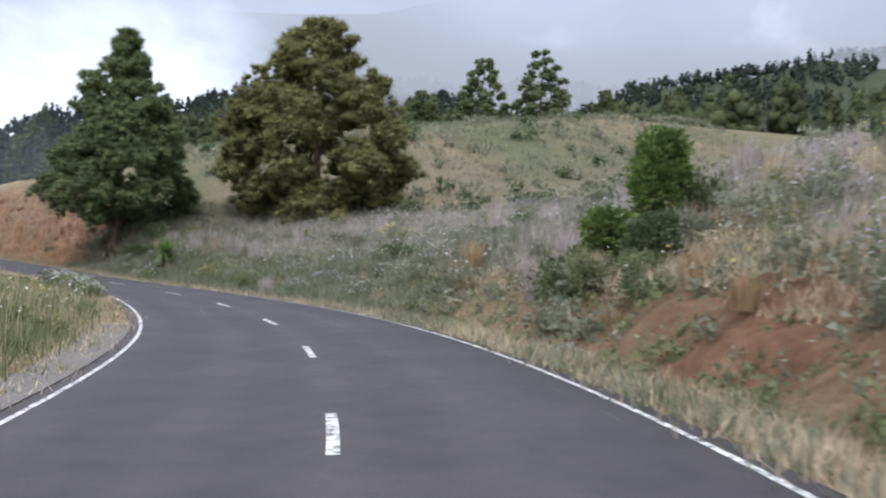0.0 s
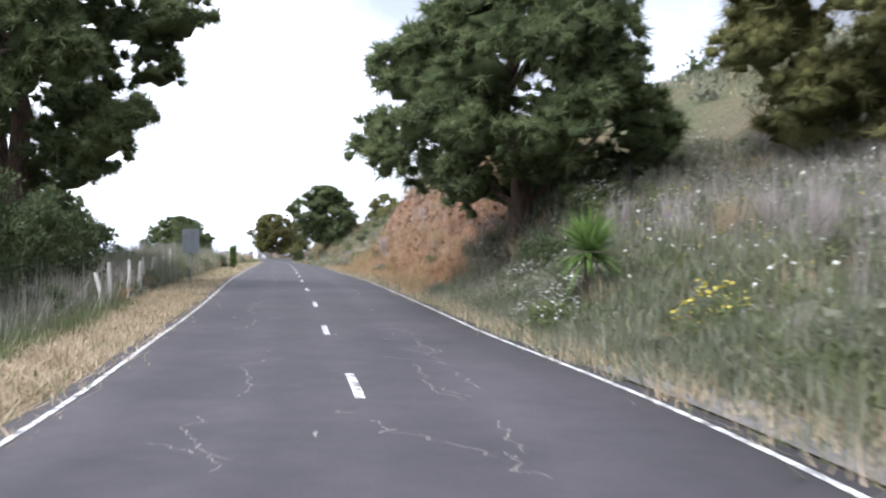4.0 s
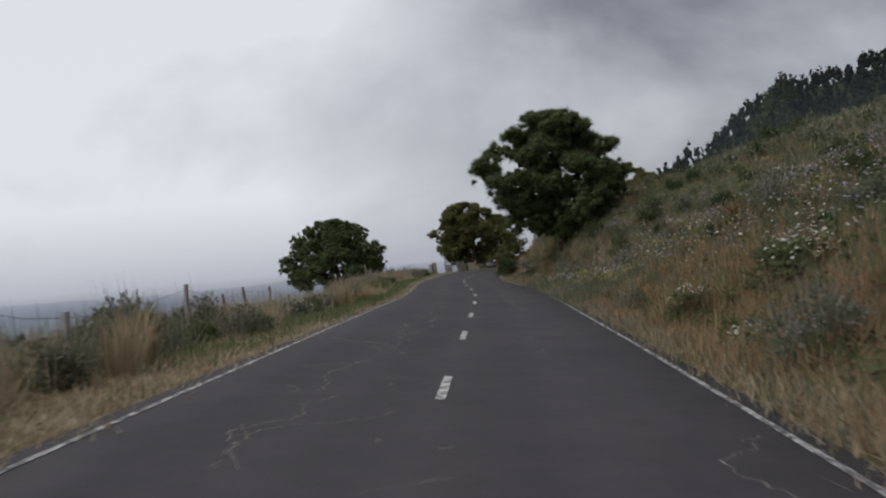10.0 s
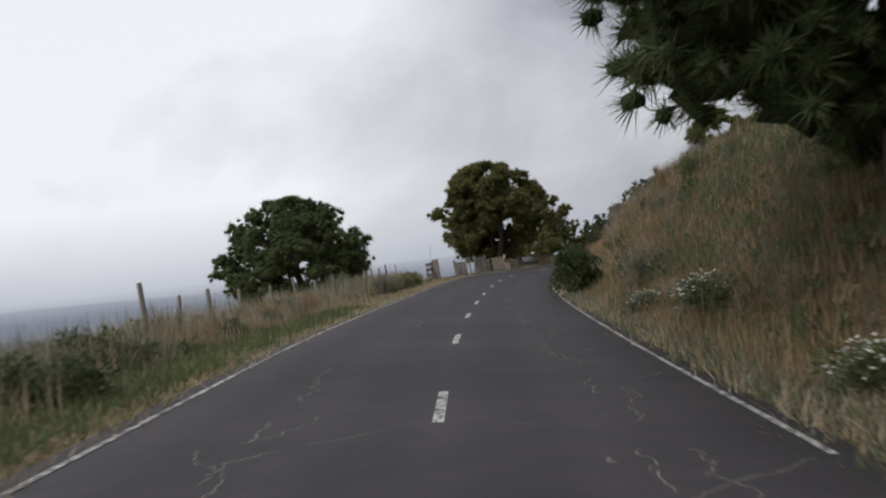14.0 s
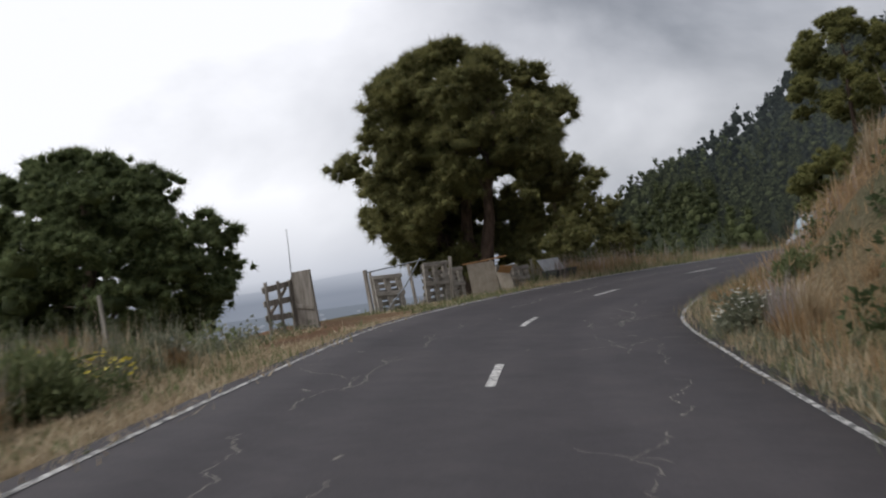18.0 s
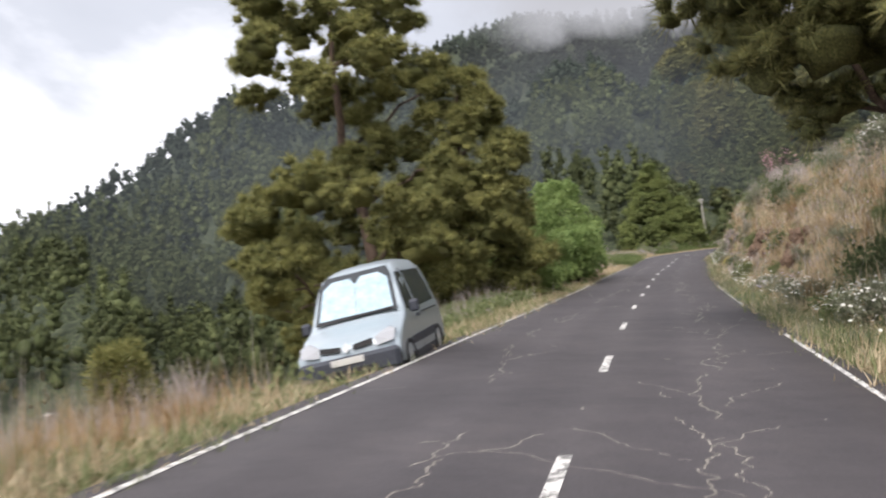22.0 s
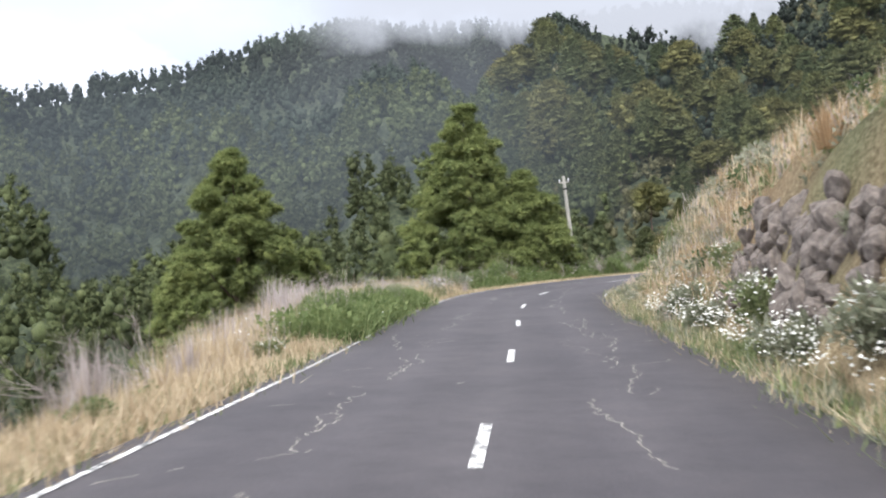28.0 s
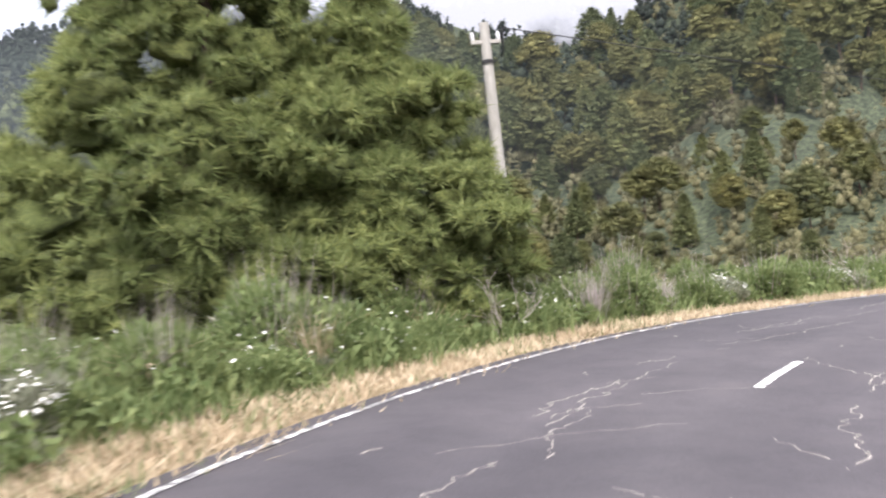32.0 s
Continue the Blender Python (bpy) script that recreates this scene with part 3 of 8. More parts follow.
def build_ground():
    from mathutils.geometry import delaunay_2d_cdt
    rows = np.arange(S0 + 1, S1 - 1, 1.1)
    offs = np.array([0, 2.2, 2.9, 3.05, 3.5, 3.9, 4.4, 4.9, 5.4, 6.0, 6.7, 7.5, 8.5, 9.7, 11.2, 13, 15])
    offs = np.r_[-offs[:0:-1], offs]
    s, v = np.meshgrid(rows, offs, indexing="ij")
    x, y = at_road(s.ravel(), v.ravel())
    pts = [np.c_[x, y]]

    def grid(step, x0, x1, y0, y1, dmin, dmax, jitter):
        gx, gy = np.meshgrid(np.arange(x0, x1, step), np.arange(y0, y1, step))
        gx, gy = gx.ravel() + rng.uniform(-1, 1, gx.size) * step * jitter, gy.ravel() + rng.uniform(-1, 1, gy.size) * step * jitter
        d = np.abs(nearest(gx, gy)[1])
        ok = (d > dmin) & (d <= dmax)
        pts.append(np.c_[gx[ok], gy[ok]])

    grid(3.5, -200, 60, -70, 400, 16.5, 60, 0.25)
    grid(16, -620, 560, -300, 1120, 60, 900, 0.25)
    ang = np.linspace(0, 2 * np.pi, 72, endpoint=False)
    for r in (1250, 1450, 1700, 2200, 2800, 3500, 4300):
        pts.append(np.c_[-60 + r * np.cos(ang), 200 + r * np.sin(ang)])
    p = np.vstack(pts)
    co, _, faces, *_ = delaunay_2d_cdt([Vector(q) for q in p], [], [], 0, 0.001)
    co = np.array([(c[0], c[1]) for c in co])
    f = np.array([q for q in faces if len(q) == 3])
    s, v = nearest(co[:, 0], co[:, 1])
    z = ground_z(s, v, co[:, 0], co[:, 1])
    me = mesh_np("ground", np.c_[co, z], f, GROUND, True)
    # what covers the soil: red earth, straw, green
    u = np.abs(v) - EDGE
    patch = fbm(co[:, 0] * 0.16, co[:, 1] * 0.16, 3, 31)
    bank = smooth(.7, 1.6, u) * (1 - smooth(4.2, 6.5, u)) * (v > 0)
    red_s = soft([-45, -18, -8, 8, 16, 44, 52, 60, 70, 95, 102, 146, 152, 166, 176, 205, 214, 240, 248, 256, 300], [.6, .7, .9, .9, .1, .2, .9, 1, 1, 1, .1, .2, .8, .7, .2, .2, .95, .95, .4, .25, .2], s)
    earth = np.clip(red_s * bank * (1.0 + 0.7 * patch), 0, 1)
    gateway = smooth(200, 201.5, s) * (1 - smooth(207, 208.5, s)) * (v < -2.5) * smooth(.4, .8, u) * (1 - smooth(1.6, 2.4, u - 6 * smooth(204, 205.5, s)))
    lay_by = smooth(130, 133, s) * (1 - smooth(145, 148, s)) * (v > 2.5) * (1 - smooth(0.2, 0.7, u))
    earth = np.maximum(earth, 0.85 * smooth(236, 239, s) * (1 - smooth(248, 251, s)) * (v > 2.5) * (1 - smooth(0.5, 1.0, u)))
    earth = np.maximum(np.maximum(earth, 0.55 * lay_by), 0.8 * gateway)
    verge = (1 - smooth(1.4, 3.0, u)) * (u > -0.2)
    straw = np.clip(verge * np.where(v < 0, 0.95, 0.5) + 0.35 + 0.6 * patch, 0, 1) * (1 - 0.3 * smooth(60, 200, u))
    green = np.clip(0.55 - 0.5 * patch + 0.3 * smooth(60, 200, u), 0, 1)
    straw = straw * (1 - 0.55 * smooth(8, 16, v) * (s < 60)) * (1 - 0.6 * smooth(5, 7, v) * (s > 90) * (s < 165))
    straw = np.where((y_far := co[:, 1] + 0.1 * co[:, 0]) > 330, 0.1, straw)
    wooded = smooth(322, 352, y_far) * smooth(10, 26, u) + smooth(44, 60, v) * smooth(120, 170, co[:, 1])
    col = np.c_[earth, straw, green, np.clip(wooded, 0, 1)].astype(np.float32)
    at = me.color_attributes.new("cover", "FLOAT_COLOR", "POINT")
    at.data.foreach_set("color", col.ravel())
    return tagged(new("ground", me), "sloping hillside of dry grass and red earth beside the road", "ground", kind="structure")


ground = build_ground()


def build_road():
    rows = np.arange(S0 + 2, S1 - 2, 0.75)
    offs = np.array([-3.06, -3.0, -2.0, -1.0, 0, 1.0, 2.0, 3.0, 3.06])
    drop = np.array([-0.3, 0, 0, 0, 0, 0, 0, 0, -0.3])
    s, v = np.meshgrid(rows, offs, indexing="ij")
    wob = np.where(np.abs(v) > 3, np.sign(v) * 0.05 * fbm(s * 0.7, v, 3, 4), 0)
    x, y = at_road(s.ravel(), (v + wob).ravel())
    z = road_z(s, v) + drop[None, :]
    n, m = s.shape
    i, j = np.meshgrid(np.arange(n - 1), np.arange(m - 1), indexing="ij")
    f = np.stack([i * m + j, i * m + j + 1, (i + 1) * m + j + 1, (i + 1) * m + j], -1).reshape(-1, 4)
    me = mesh_np("road", np.c_[x, y, z.ravel()], f, ASPHALT, True)
    at = me.attributes.new("across", "FLOAT", "POINT")
    at.data.foreach_set("value", ((v.ravel() + 3.06) / 6.12).astype(np.float32))
    return tagged(new("road", me),
                  "narrow two-lane grey asphalt road with worn white markings", "road", kind="structure")


road = build_road()


def strip(s_a, s_b, v_mid, width, lift=0.006, step=0.6):
    """A painted strip that lies on the road."""
    rows = np.linspace(s_a, s_b, max(2, int((s_b - s_a) / step) + 1))
    s, v = np.meshgrid(rows, [v_mid - width / 2, v_mid + width / 2], indexing="ij")
    x, y = at_road(s.ravel(), v.ravel())
    z = road_z(s, v).ravel() + lift
    a = np.arange(len(rows) - 1) * 2
    return np.c_[x, y, z], np.c_[a, a + 1, a + 3, a + 2]


DASH_K = [-4, 2, 5, 9, 12, 13, 15, 16, 18, 21, 24, 26, 28, 31, 33, 37, 41, 42, 43, 60]
DASH_OFF = [-.2, -.2, .1, .5, 1.0, 1.5, 1.3, .6, .3, 1.2, .3, 1.2, 1.6, 1.2, .6, 1.2, 1.7, 2.2, 3.8, 3.8]
for k in range(-4, 52):
    s_end = k * 7.5 + np.interp(k, DASH_K, DASH_OFF)
    if s_end > S1 - 4:
        break
    part("lane_dash", mesh_np("lane_dash", *strip(s_end - 2.0, s_end, float(np.interp(s_end, [286, 292, 299, 306], [0, 0.06, 0.23, 0.28])), 0.105), PAINT), PAINT, road)
# edge lines: clean at first, then worn thin
for v_mid, runs in ((-HALF, ((S0 + 3, 60, 0), (60, 206, 1), (206, 290, 0), (290, S1 - 3, 1))), (HALF, ((S0 + 3, 66, 0), (66, 132, 1), (147, 214, 1), (214, 237, 0), (246, 262, 1), (313, S1 - 3, 0)))):
    for a, b, old in runs:
        part("edge_line", mesh_np("edge_line", *strip(a, b, v_mid, 0.07), PAINT_OLD if old else PAINT), PAINT_OLD if old else PAINT, road)
# paved shoulder at the mound, and the dirt of the lay-by
part("shoulder", mesh_np("shoulder", *strip(17, 38, 3.45, 0.85, 0.012), SHOULDER), SHOULDER, road, "grey gritty shoulder outside the line")
shoulder = part("shoulder", mesh_np("shoulder", *strip(-8, 13, -3.45, 0.95, 0.012), SHOULDER), SHOULDER, road, "grey gritty shoulder outside the line")

# ---------------------------------------------------------------- trees
def unit(n, g):
    d = g.normal(size=(n, 3))
    return d / np.linalg.norm(d, axis=1)[:, None]


THIN = 0.55                                        # share of the leaves that is kept, each one broader for it


def ball(level):
    """Verts and faces of an even ball."""
    bm = bmesh.new()
    bmesh.ops.create_icosphere(bm, subdivisions=level, radius=1)
    out = np.array([v.co[:] for v in bm.verts]), np.array([[v.index for v in f.verts] for f in bm.faces])
    bm.free()
    return out


BALLS = {1: ball(1), 2: ball(2)}


def clumps_mesh(name, centres, radii, mat, needles, length, width, g, squash=0.75, core=0.58, sprays=22, spray=0.42, tuft=0, rugged=(0.45, 1.35)):
    """Foliage, all in one mesh: every clump has broad sprays inside, or a dense uneven tuft, and a coat of single leaves or needles."""
    n = len(centres)
    if tuft:
        iv, ifc = BALLS[tuft]
        rough = g.uniform(rugged[0], rugged[1], (n, len(iv), 1))
        cv = (centres[:, None] + (iv[None] + g.normal(size=(n, len(iv), 3)) * 0.14) * radii[:, None, None] * core * rough * [1, 1, squash]).reshape(-1, 3)
        cf = (ifc[None] + (np.arange(n) * len(iv))[:, None, None]).reshape(-1, 3)
    else:
        k = n * sprays
        own = np.repeat(np.arange(n), sprays)
        d = unit(k, g)
        mid = centres[own] + d * (radii[own] * core * g.uniform(0.45, 1.08, k))[:, None] * [1, 1, squash]
        nrm = d + g.normal(size=(k, 3)) * 0.35
        a = np.cross(nrm, unit(k, g))
        a /= np.linalg.norm(a, axis=1)[:, None] + 1e-6
        b = np.cross(nrm / (np.linalg.norm(nrm, axis=1)[:, None] + 1e-6), a)
        size = (radii[own] * core * spray * g.uniform(0.5, 1.3, k))[:, None]
        turn = [(0.0, 1.0), (-0.87, -0.5), (0.87, -0.5)]
        cv = np.stack([mid + (a * p + b * q) * size * g.uniform(0.6, 1.3, (k, 1)) for p, q in turn], 1).reshape(-1, 3)
        cf = np.arange(k * 3).reshape(-1, 3)
    needles, width = max(6, int(needles * THIN)), width / THIN ** 0.75
    m = n * needles
    own = np.repeat(np.arange(n), needles)
    d = unit(m, g)
    d[:, 2] = np.abs(d[:, 2]) * np.where(g.random(m) < 0.72, 1, -1)
    base = centres[own] + d * radii[own, None] * [1, 1, squash] * g.uniform(0.45, 1.0, (m, 1)) ** 0.6
    way = d + g.normal(size=(m, 3)) * 0.28 + [0, 0, 0.25]
    way /= np.linalg.norm(way, axis=1)[:, None]
    ln = length * g.uniform(0.6, 1.3, m)
    side = np.cross(way, unit(m, g))
    side /= np.linalg.norm(side, axis=1)[:, None] + 1e-6
    w = width * g.uniform(0.6, 1.3, m)
    nv = np.stack([base - side * w[:, None], base + side * w[:, None], base + way * ln[:, None]], 1).reshape(-1, 3)
    nf = np.arange(m * 3).reshape(-1, 3) + len(cv)
    me = mesh_np(name, np.vstack([cv, nv]), np.vstack([cf, nf]), mat)
    if tuft and mat.name in TUFT:
        me.materials.append(TUFT[mat.name])
        which = np.zeros(len(cf) + len(nf), np.int32)
        which[:len(cf)] = 1
        me.polygons.foreach_set("material_index", which)
    return me


def limb_points(a, b, g, sag=0.12, n=6, wiggle=0.05):
    t = np.linspace(0, 1, n)[:, None]
    p = np.asarray(a) * (1 - t) + np.asarray(b) * t
    p[1:-1] += g.normal(size=(n - 2, 3)) * np.linalg.norm(np.asarray(b) - a) * wiggle
    p[:, 2] -= np.sin(np.pi * t[:, 0]) * sag * np.linalg.norm(np.asarray(b) - a) * 0.5
    return p


PROFILE = {"cone": ((0, .78), (.10, 1), (.28, .97), (.48, .80), (.68, .57), (.86, .32), (1, .08)),
           "tall": ((0, .78), (.12, 1), (.35, .98), (.6, .80), (.8, .56), (.93, .34), (1, .10)),
           "round": ((0, .42), (.18, .82), (.42, 1), (.66, .90), (.86, .60), (1, .16)),
           "dome": ((0, .78), (.2, 1), (.45, .97), (.7, .78), (.88, .50), (1, .12)),
           "umbrella": ((0, .62), (.25, 1), (.55, .97), (.8, .66), (1, .16)),
           "tiers": ((0, .55), (.10, .92), (.26, 1), (.38, .84), (.44, .24), (.54, .10), (.58, .62), (.66, .74), (.74, .52), (.82, .62), (.93, .40), (1, .10))}


def tufts_mesh(name, centres, ways, radii, hearts, heart_radii, mat, needles, width, g):
    """Pine tufts: round heads of stiff needles that spread from a branch's tip, over the dark heart of their bough."""
    iv, ifc = BALLS[2]
    n = len(hearts)
    rough = g.uniform(0.35, 1.35, (n, len(iv), 1))
    hv = ((hearts - [0, 0, 0.06])[:, None] + iv[None] * heart_radii[:, None, None] * rough * [1, 1, 0.60]).reshape(-1, 3)
    hf = (ifc[None] + (np.arange(n) * len(iv))[:, None, None]).reshape(-1, 3)
    n = len(centres)
    iv, ifc = BALLS[1]
    rough = g.uniform(0.5, 1.2, (n, len(iv), 1))
    cv = (centres[:, None] + iv[None] * radii[:, None, None] * 0.60 * rough * [1, 1, 0.85]).reshape(-1, 3)
    cf = (ifc[None] + (np.arange(n) * len(iv))[:, None, None]).reshape(-1, 3) + len(hv)
    m = n * needles
    own = np.repeat(np.arange(n), needles)
    d = unit(m, g) + ways[own] * 0.5
    d /= np.linalg.norm(d, axis=1)[:, None] + 1e-6
    ln = radii[own] * g.uniform(0.85, 1.5, m)
    base = centres[own] + d * (radii[own] * 0.35)[:, None]
    tip = centres[own] + d * ln[:, None] - np.c_[np.zeros((m, 2)), ln * 0.10]
    side = np.cross(d, unit(m, g))
    side /= np.linalg.norm(side, axis=1)[:, None] + 1e-6
    w = (width * g.uniform(0.7, 1.3, m))[:, None]
    nv = np.stack([base - side * w, base + side * w, tip], 1).reshape(-1, 3)
    nf = np.arange(m * 3).reshape(-1, 3) + len(cv) + len(hv)
    me = mesh_np(name, np.vstack([hv, cv, nv]), np.vstack([hf, cf, nf]), mat)
    me.materials.append(TUFT[mat.name])
    which = np.zeros(len(hf) + len(cf) + len(nf), np.int32)
    which[:len(hf) + len(cf)] = 1
    me.polygons.foreach_set("material_index", which)
    return me


def pine(x, y, height, radius, shape, mat, label, seed, base=0.12, boughs=60, bough=1.0, tuft=0.30, per=14, trunk=0.22, limbs=8, z=None, lean=(0, 0), name="pine_tree", needles=40, group="", split=1, width=0.013, fan=0.4, top_lean=(0, 0), gap=None):
    """A Canary pine: trunk, limbs and boughs that end in rounded heads of tufts. base: the crown's foot, as a share of the height."""
    g = np.random.default_rng(seed)
    if z is None:
        z = float(ground_at(x, y)[0]) - 0.1
    ob = empty(name, pose(x, y, z), label, "tree", group)
    h0 = height * base
    hc = height - h0
    pt, pr = np.array(PROFILE[shape]).T
    # boughs: more of them where the crown is broad
    grid = np.linspace(0, 1, 200)
    share = np.cumsum(np.interp(grid, pt, pr) + 0.12)
    t = np.interp((np.arange(boughs) + g.uniform(0, 1, boughs)) / boughs, share / share[-1], grid)
    a = np.arange(boughs) * 2.39996 + g.normal(size=boughs) * 0.35
    env = np.interp(t, pt, pr) * radius * (1 + 0.13 * np.sin(3 * a + seed) + 0.09 * np.sin(5 * a + 8 * t + seed) + g.normal(size=boughs) * 0.05)
    if gap:                                          # a side on which the lower boughs are missing: bearing, half its width, height
        inside = (np.abs((a - gap[0] + np.pi) % (2 * np.pi) - np.pi) < gap[1]) & (t < gap[2])
        a = np.where(inside, a + np.pi, a)
    size = bough * g.uniform(0.65, 1.2, boughs) * np.clip(0.45 + 0.75 * env / radius, 0.4, 1.1)
    out = np.maximum(env - size * 0.95, env * 0.12) * np.where(g.random(boughs) < 0.22, 0.5, 1.0)
    rise = h0 + hc * t
    cen = np.c_[np.cos(a) * out + lean[0] * t + top_lean[0] * smooth(.5, .6, t), np.sin(a) * out + lean[1] * t + top_lean[1] * smooth(.5, .6, t), np.minimum(rise, height - size * 0.45)]
    per, needles, width = int(per * 1.45), int(needles * 1.2), width * 1.15
    n = boughs * per
    own = np.repeat(np.arange(boughs), per)
    d = unit(n, g)
    d[:, 2] = np.where(g.random(n) < 0.75, np.abs(d[:, 2]), d[:, 2])
    far = np.c_[np.cos(a[own]), np.sin(a[own]), np.full(n, 0.25)]
    d = d + far * 0.45
    d /= np.linalg.norm(d, axis=1)[:, None]
    mid = cen[own] + d * (size[own] * g.uniform(0.45, 1.0, n))[:, None] * [1, 1, 0.66]
    rad = tuft * g.uniform(0.75, 1.3, n)
    mid[:, 2] = np.minimum(mid[:, 2], height - rad * 0.6)
    part("crown", tufts_mesh("crown", mid, d + [0, 0, 0.4], rad, cen, size * 0.50, mat, needles, width, g), mat, ob)
    tips = []
    for q in range(split):
        k = q - (split - 1) / 2
        top = np.array([lean[0] * 0.8 + top_lean[0] + k * radius * fan * (split > 1), lean[1] * 0.8 + top_lean[1] + g.normal() * 0.3 * (split > 1), height * 0.90 * (1 if split == 1 else g.uniform(0.72, 0.9))])
        pts = limb_points(np.array([k * 0.35, 0.0, -0.4]), top, g, 0.0, 9, 0.014)
        r = trunk * np.linspace(1.15, 0.12, 9) ** 0.8
        r[0] *= 1.35
        part("trunk", mesh_np("trunk", *tube(pts, r, 9), BARK, True), BARK, ob)
        tips.append(pts)
    for q in range(limbs):
        i = int((q + 0.5) * boughs / limbs)
        pts = tips[q % split]
        foot = pts[int(np.argmin(np.abs(pts[:, 2] - max(0.8, cen[i][2] - 0.55 * out[i] - 0.3))))]
        part("limb", mesh_np("limb", *tube(limb_points(foot, cen[i], g, -0.1), trunk * np.linspace(0.42, 0.08, 6), 6), BARK, True), BARK, ob)
    return ob


pine(-19.4, 60.4, 12.9, 4.4, "cone", PINE, "tall dense conical pine on the earth bank", 11, 0.12, 118, 1.15, 0.33, 15, 0.28, 6, needles=36)
pine(-8.2, 63.0, 12.3, 6.3, "tall", PINE_OLIVE, "broad olive-green pine with a rounded, lumpy top", 12, 0.0, 125, 1.5, 0.36, 16, 0.30, 8, needles=36)
pine(-34.5, 55.9, 14.5, 5.6, "round", PINE, "large dark pine with gaps and bare limbs, beside the fence", 13, 0.22, 112, 1.3, 0.34, 17, 0.42, 14, needles=40, split=2)
pine(-79.95, 93.5, 12.2, 5.7, "umbrella", PINE, "spreading umbrella-shaped pine with open lower limbs in the field", 14, 0.46, 60, 1.25, 0.36, 13, 0.32, 12, split=2, needles=30)
pine(-79.2, 138.9, 7.7, 4.0, "round", PINE, "big dark pine leaning over the bank of the road", 15, 0.06, 95, 1.05, 0.30, 18, 0.34, 9, lean=(-0.4, -0.4), needles=46, width=0.010)
pine(-145.4, 185.5, 9.3, 6.8, "dome", PINE, "low wide dome-shaped dark pine below the fence", 16, 0.03, 155, 1.5, 0.36, 14, 0.36, 8, z=-0.4, needles=30)
pine(-124.4, 187.0, 8.7, 4.3, "round", PINE_OLIVE, "huge round pine with three dark trunks behind the pallet fence", 17, 0.14, 105, 1.15, 0.29, 19, 0.27, 12, split=3, needles=46, width=0.009, fan=0.55, gap=(-0.3, 1.0, 0.34))
pine(-137.7, 212.0, 13.6, 4.8, "tall", PINE_OLIVE, "bushy pine on the slope below the road", 18, 0.04, 95, 1.3, 0.34, 15, 0.2, 5, needles=38)
pine(-123.95, 228.7, 16.0, 6.0, "tiers", PINE_YOUNG, "tall yellowish pine with separate tiers of branches behind the van", 19, 0.02, 112, 1.2, 0.31, 18, 0.26, 14, z=-1.4, top_lean=(-1.3, 0), needles=44, width=0.011)
pine(-120.7, 230.6, 10.4, 3.5, "tall", PINE_YOUNG, "bushy yellowish pine spreading low beside the verge", 23, 0.10, 62, 1.05, 0.29, 16, 0.16, 5, z=-1.2, needles=44, width=0.011)
pine(-110.5, 208.3, 8.8, 4.7, "round", PINE_OLIVE, "pine on the bank whose branches hang over the road", 24, 0.12, 80, 1.2, 0.30, 18, 0.28, 9, lean=(-0.4, -0.3), needles=46, width=0.010)
pine(-106.6, 304.4, 11.5, 4.3, "cone", PINE_FRESH, "tall conical young pine below the bend", 20, 0.0, 145, 1.05, 0.28, 16, 0.22, 5, z=-1.0, needles=44, width=0.010)
pine(-103.8, 302.6, 7.4, 2.9, "cone", PINE_FRESH, "smaller conical pine beside the taller one", 21, 0.0, 92, 0.85, 0.26, 15, 0.16, 4, z=-0.8, needles=44, width=0.010)
pine(-118.6, 300.2, 12.4, 5.0, "cone", PINE_FRESH, "conical pine rising from the slope below the road", 27, 0.0, 160, 1.1, 0.29, 16, 0.22, 5, z=-4.2, needles=42, width=0.011)
# pines of the upper field
for i, (x, y, h, r) in enumerate(((3.2, 112, 7.4, 2.9), (9.8, 114, 8.2, 3.1), (17.5, 118, 3.6, 1.7), (33, 148, 6.2, 2.6), (41, 152, 6.2, 2.8), (54, 158, 5.4, 2.7), (26, 150, 3.2, 1.6), (-3.5, 118, 4.8, 2.6))):
    pine(x, y, h, r, "tall", PINE, "dark pine standing in the upper field", 40 + i, 0.0, 40, 0.28 * r, 0.11 * r, 10, 0.15, 3, needles=16, width=0.03, group="pines in the upper field")

# ---------------------------------------------------------------- grass and weeds beside the road
def blades(name, base, height, mat, per, spread, width, seed, label, category="grass", curl=0.35):
    """One object of many bent blades. base: n x 3, height: n."""
    g = np.random.default_rng(seed)
    n = len(base)
    per, width = max(5, int(per * 0.6)), width * 1.35
    m = n * per
    own = np.repeat(np.arange(n), per)
    root = base[own] + np.c_[g.normal(size=(m, 2)) * spread, np.zeros(m)]
    h = height[own] * g.uniform(0.5, 1.15, m)
    a = g.uniform(0, 2 * np.pi, m)
    tilt = np.abs(g.normal(size=m)) * curl
    out = np.c_[np.cos(a), np.sin(a), np.zeros(m)]
    side = np.c_[-np.sin(a), np.cos(a), np.zeros(m)] * (width * g.uniform(0.6, 1.4, m))[:, None]
    tip = root + out * (tilt * h)[:, None] + [0, 0, 1] * (h * (1 - 0.3 * np.minimum(tilt, 1)))[:, None]
    v = np.stack([root - side, root + side, tip], 1).reshape(-1, 3)
    f = np.arange(m * 3).reshape(-1, 3)
    return tagged(new(name, mesh_np(name, v, f, mat)), label, category, kind="stuff")


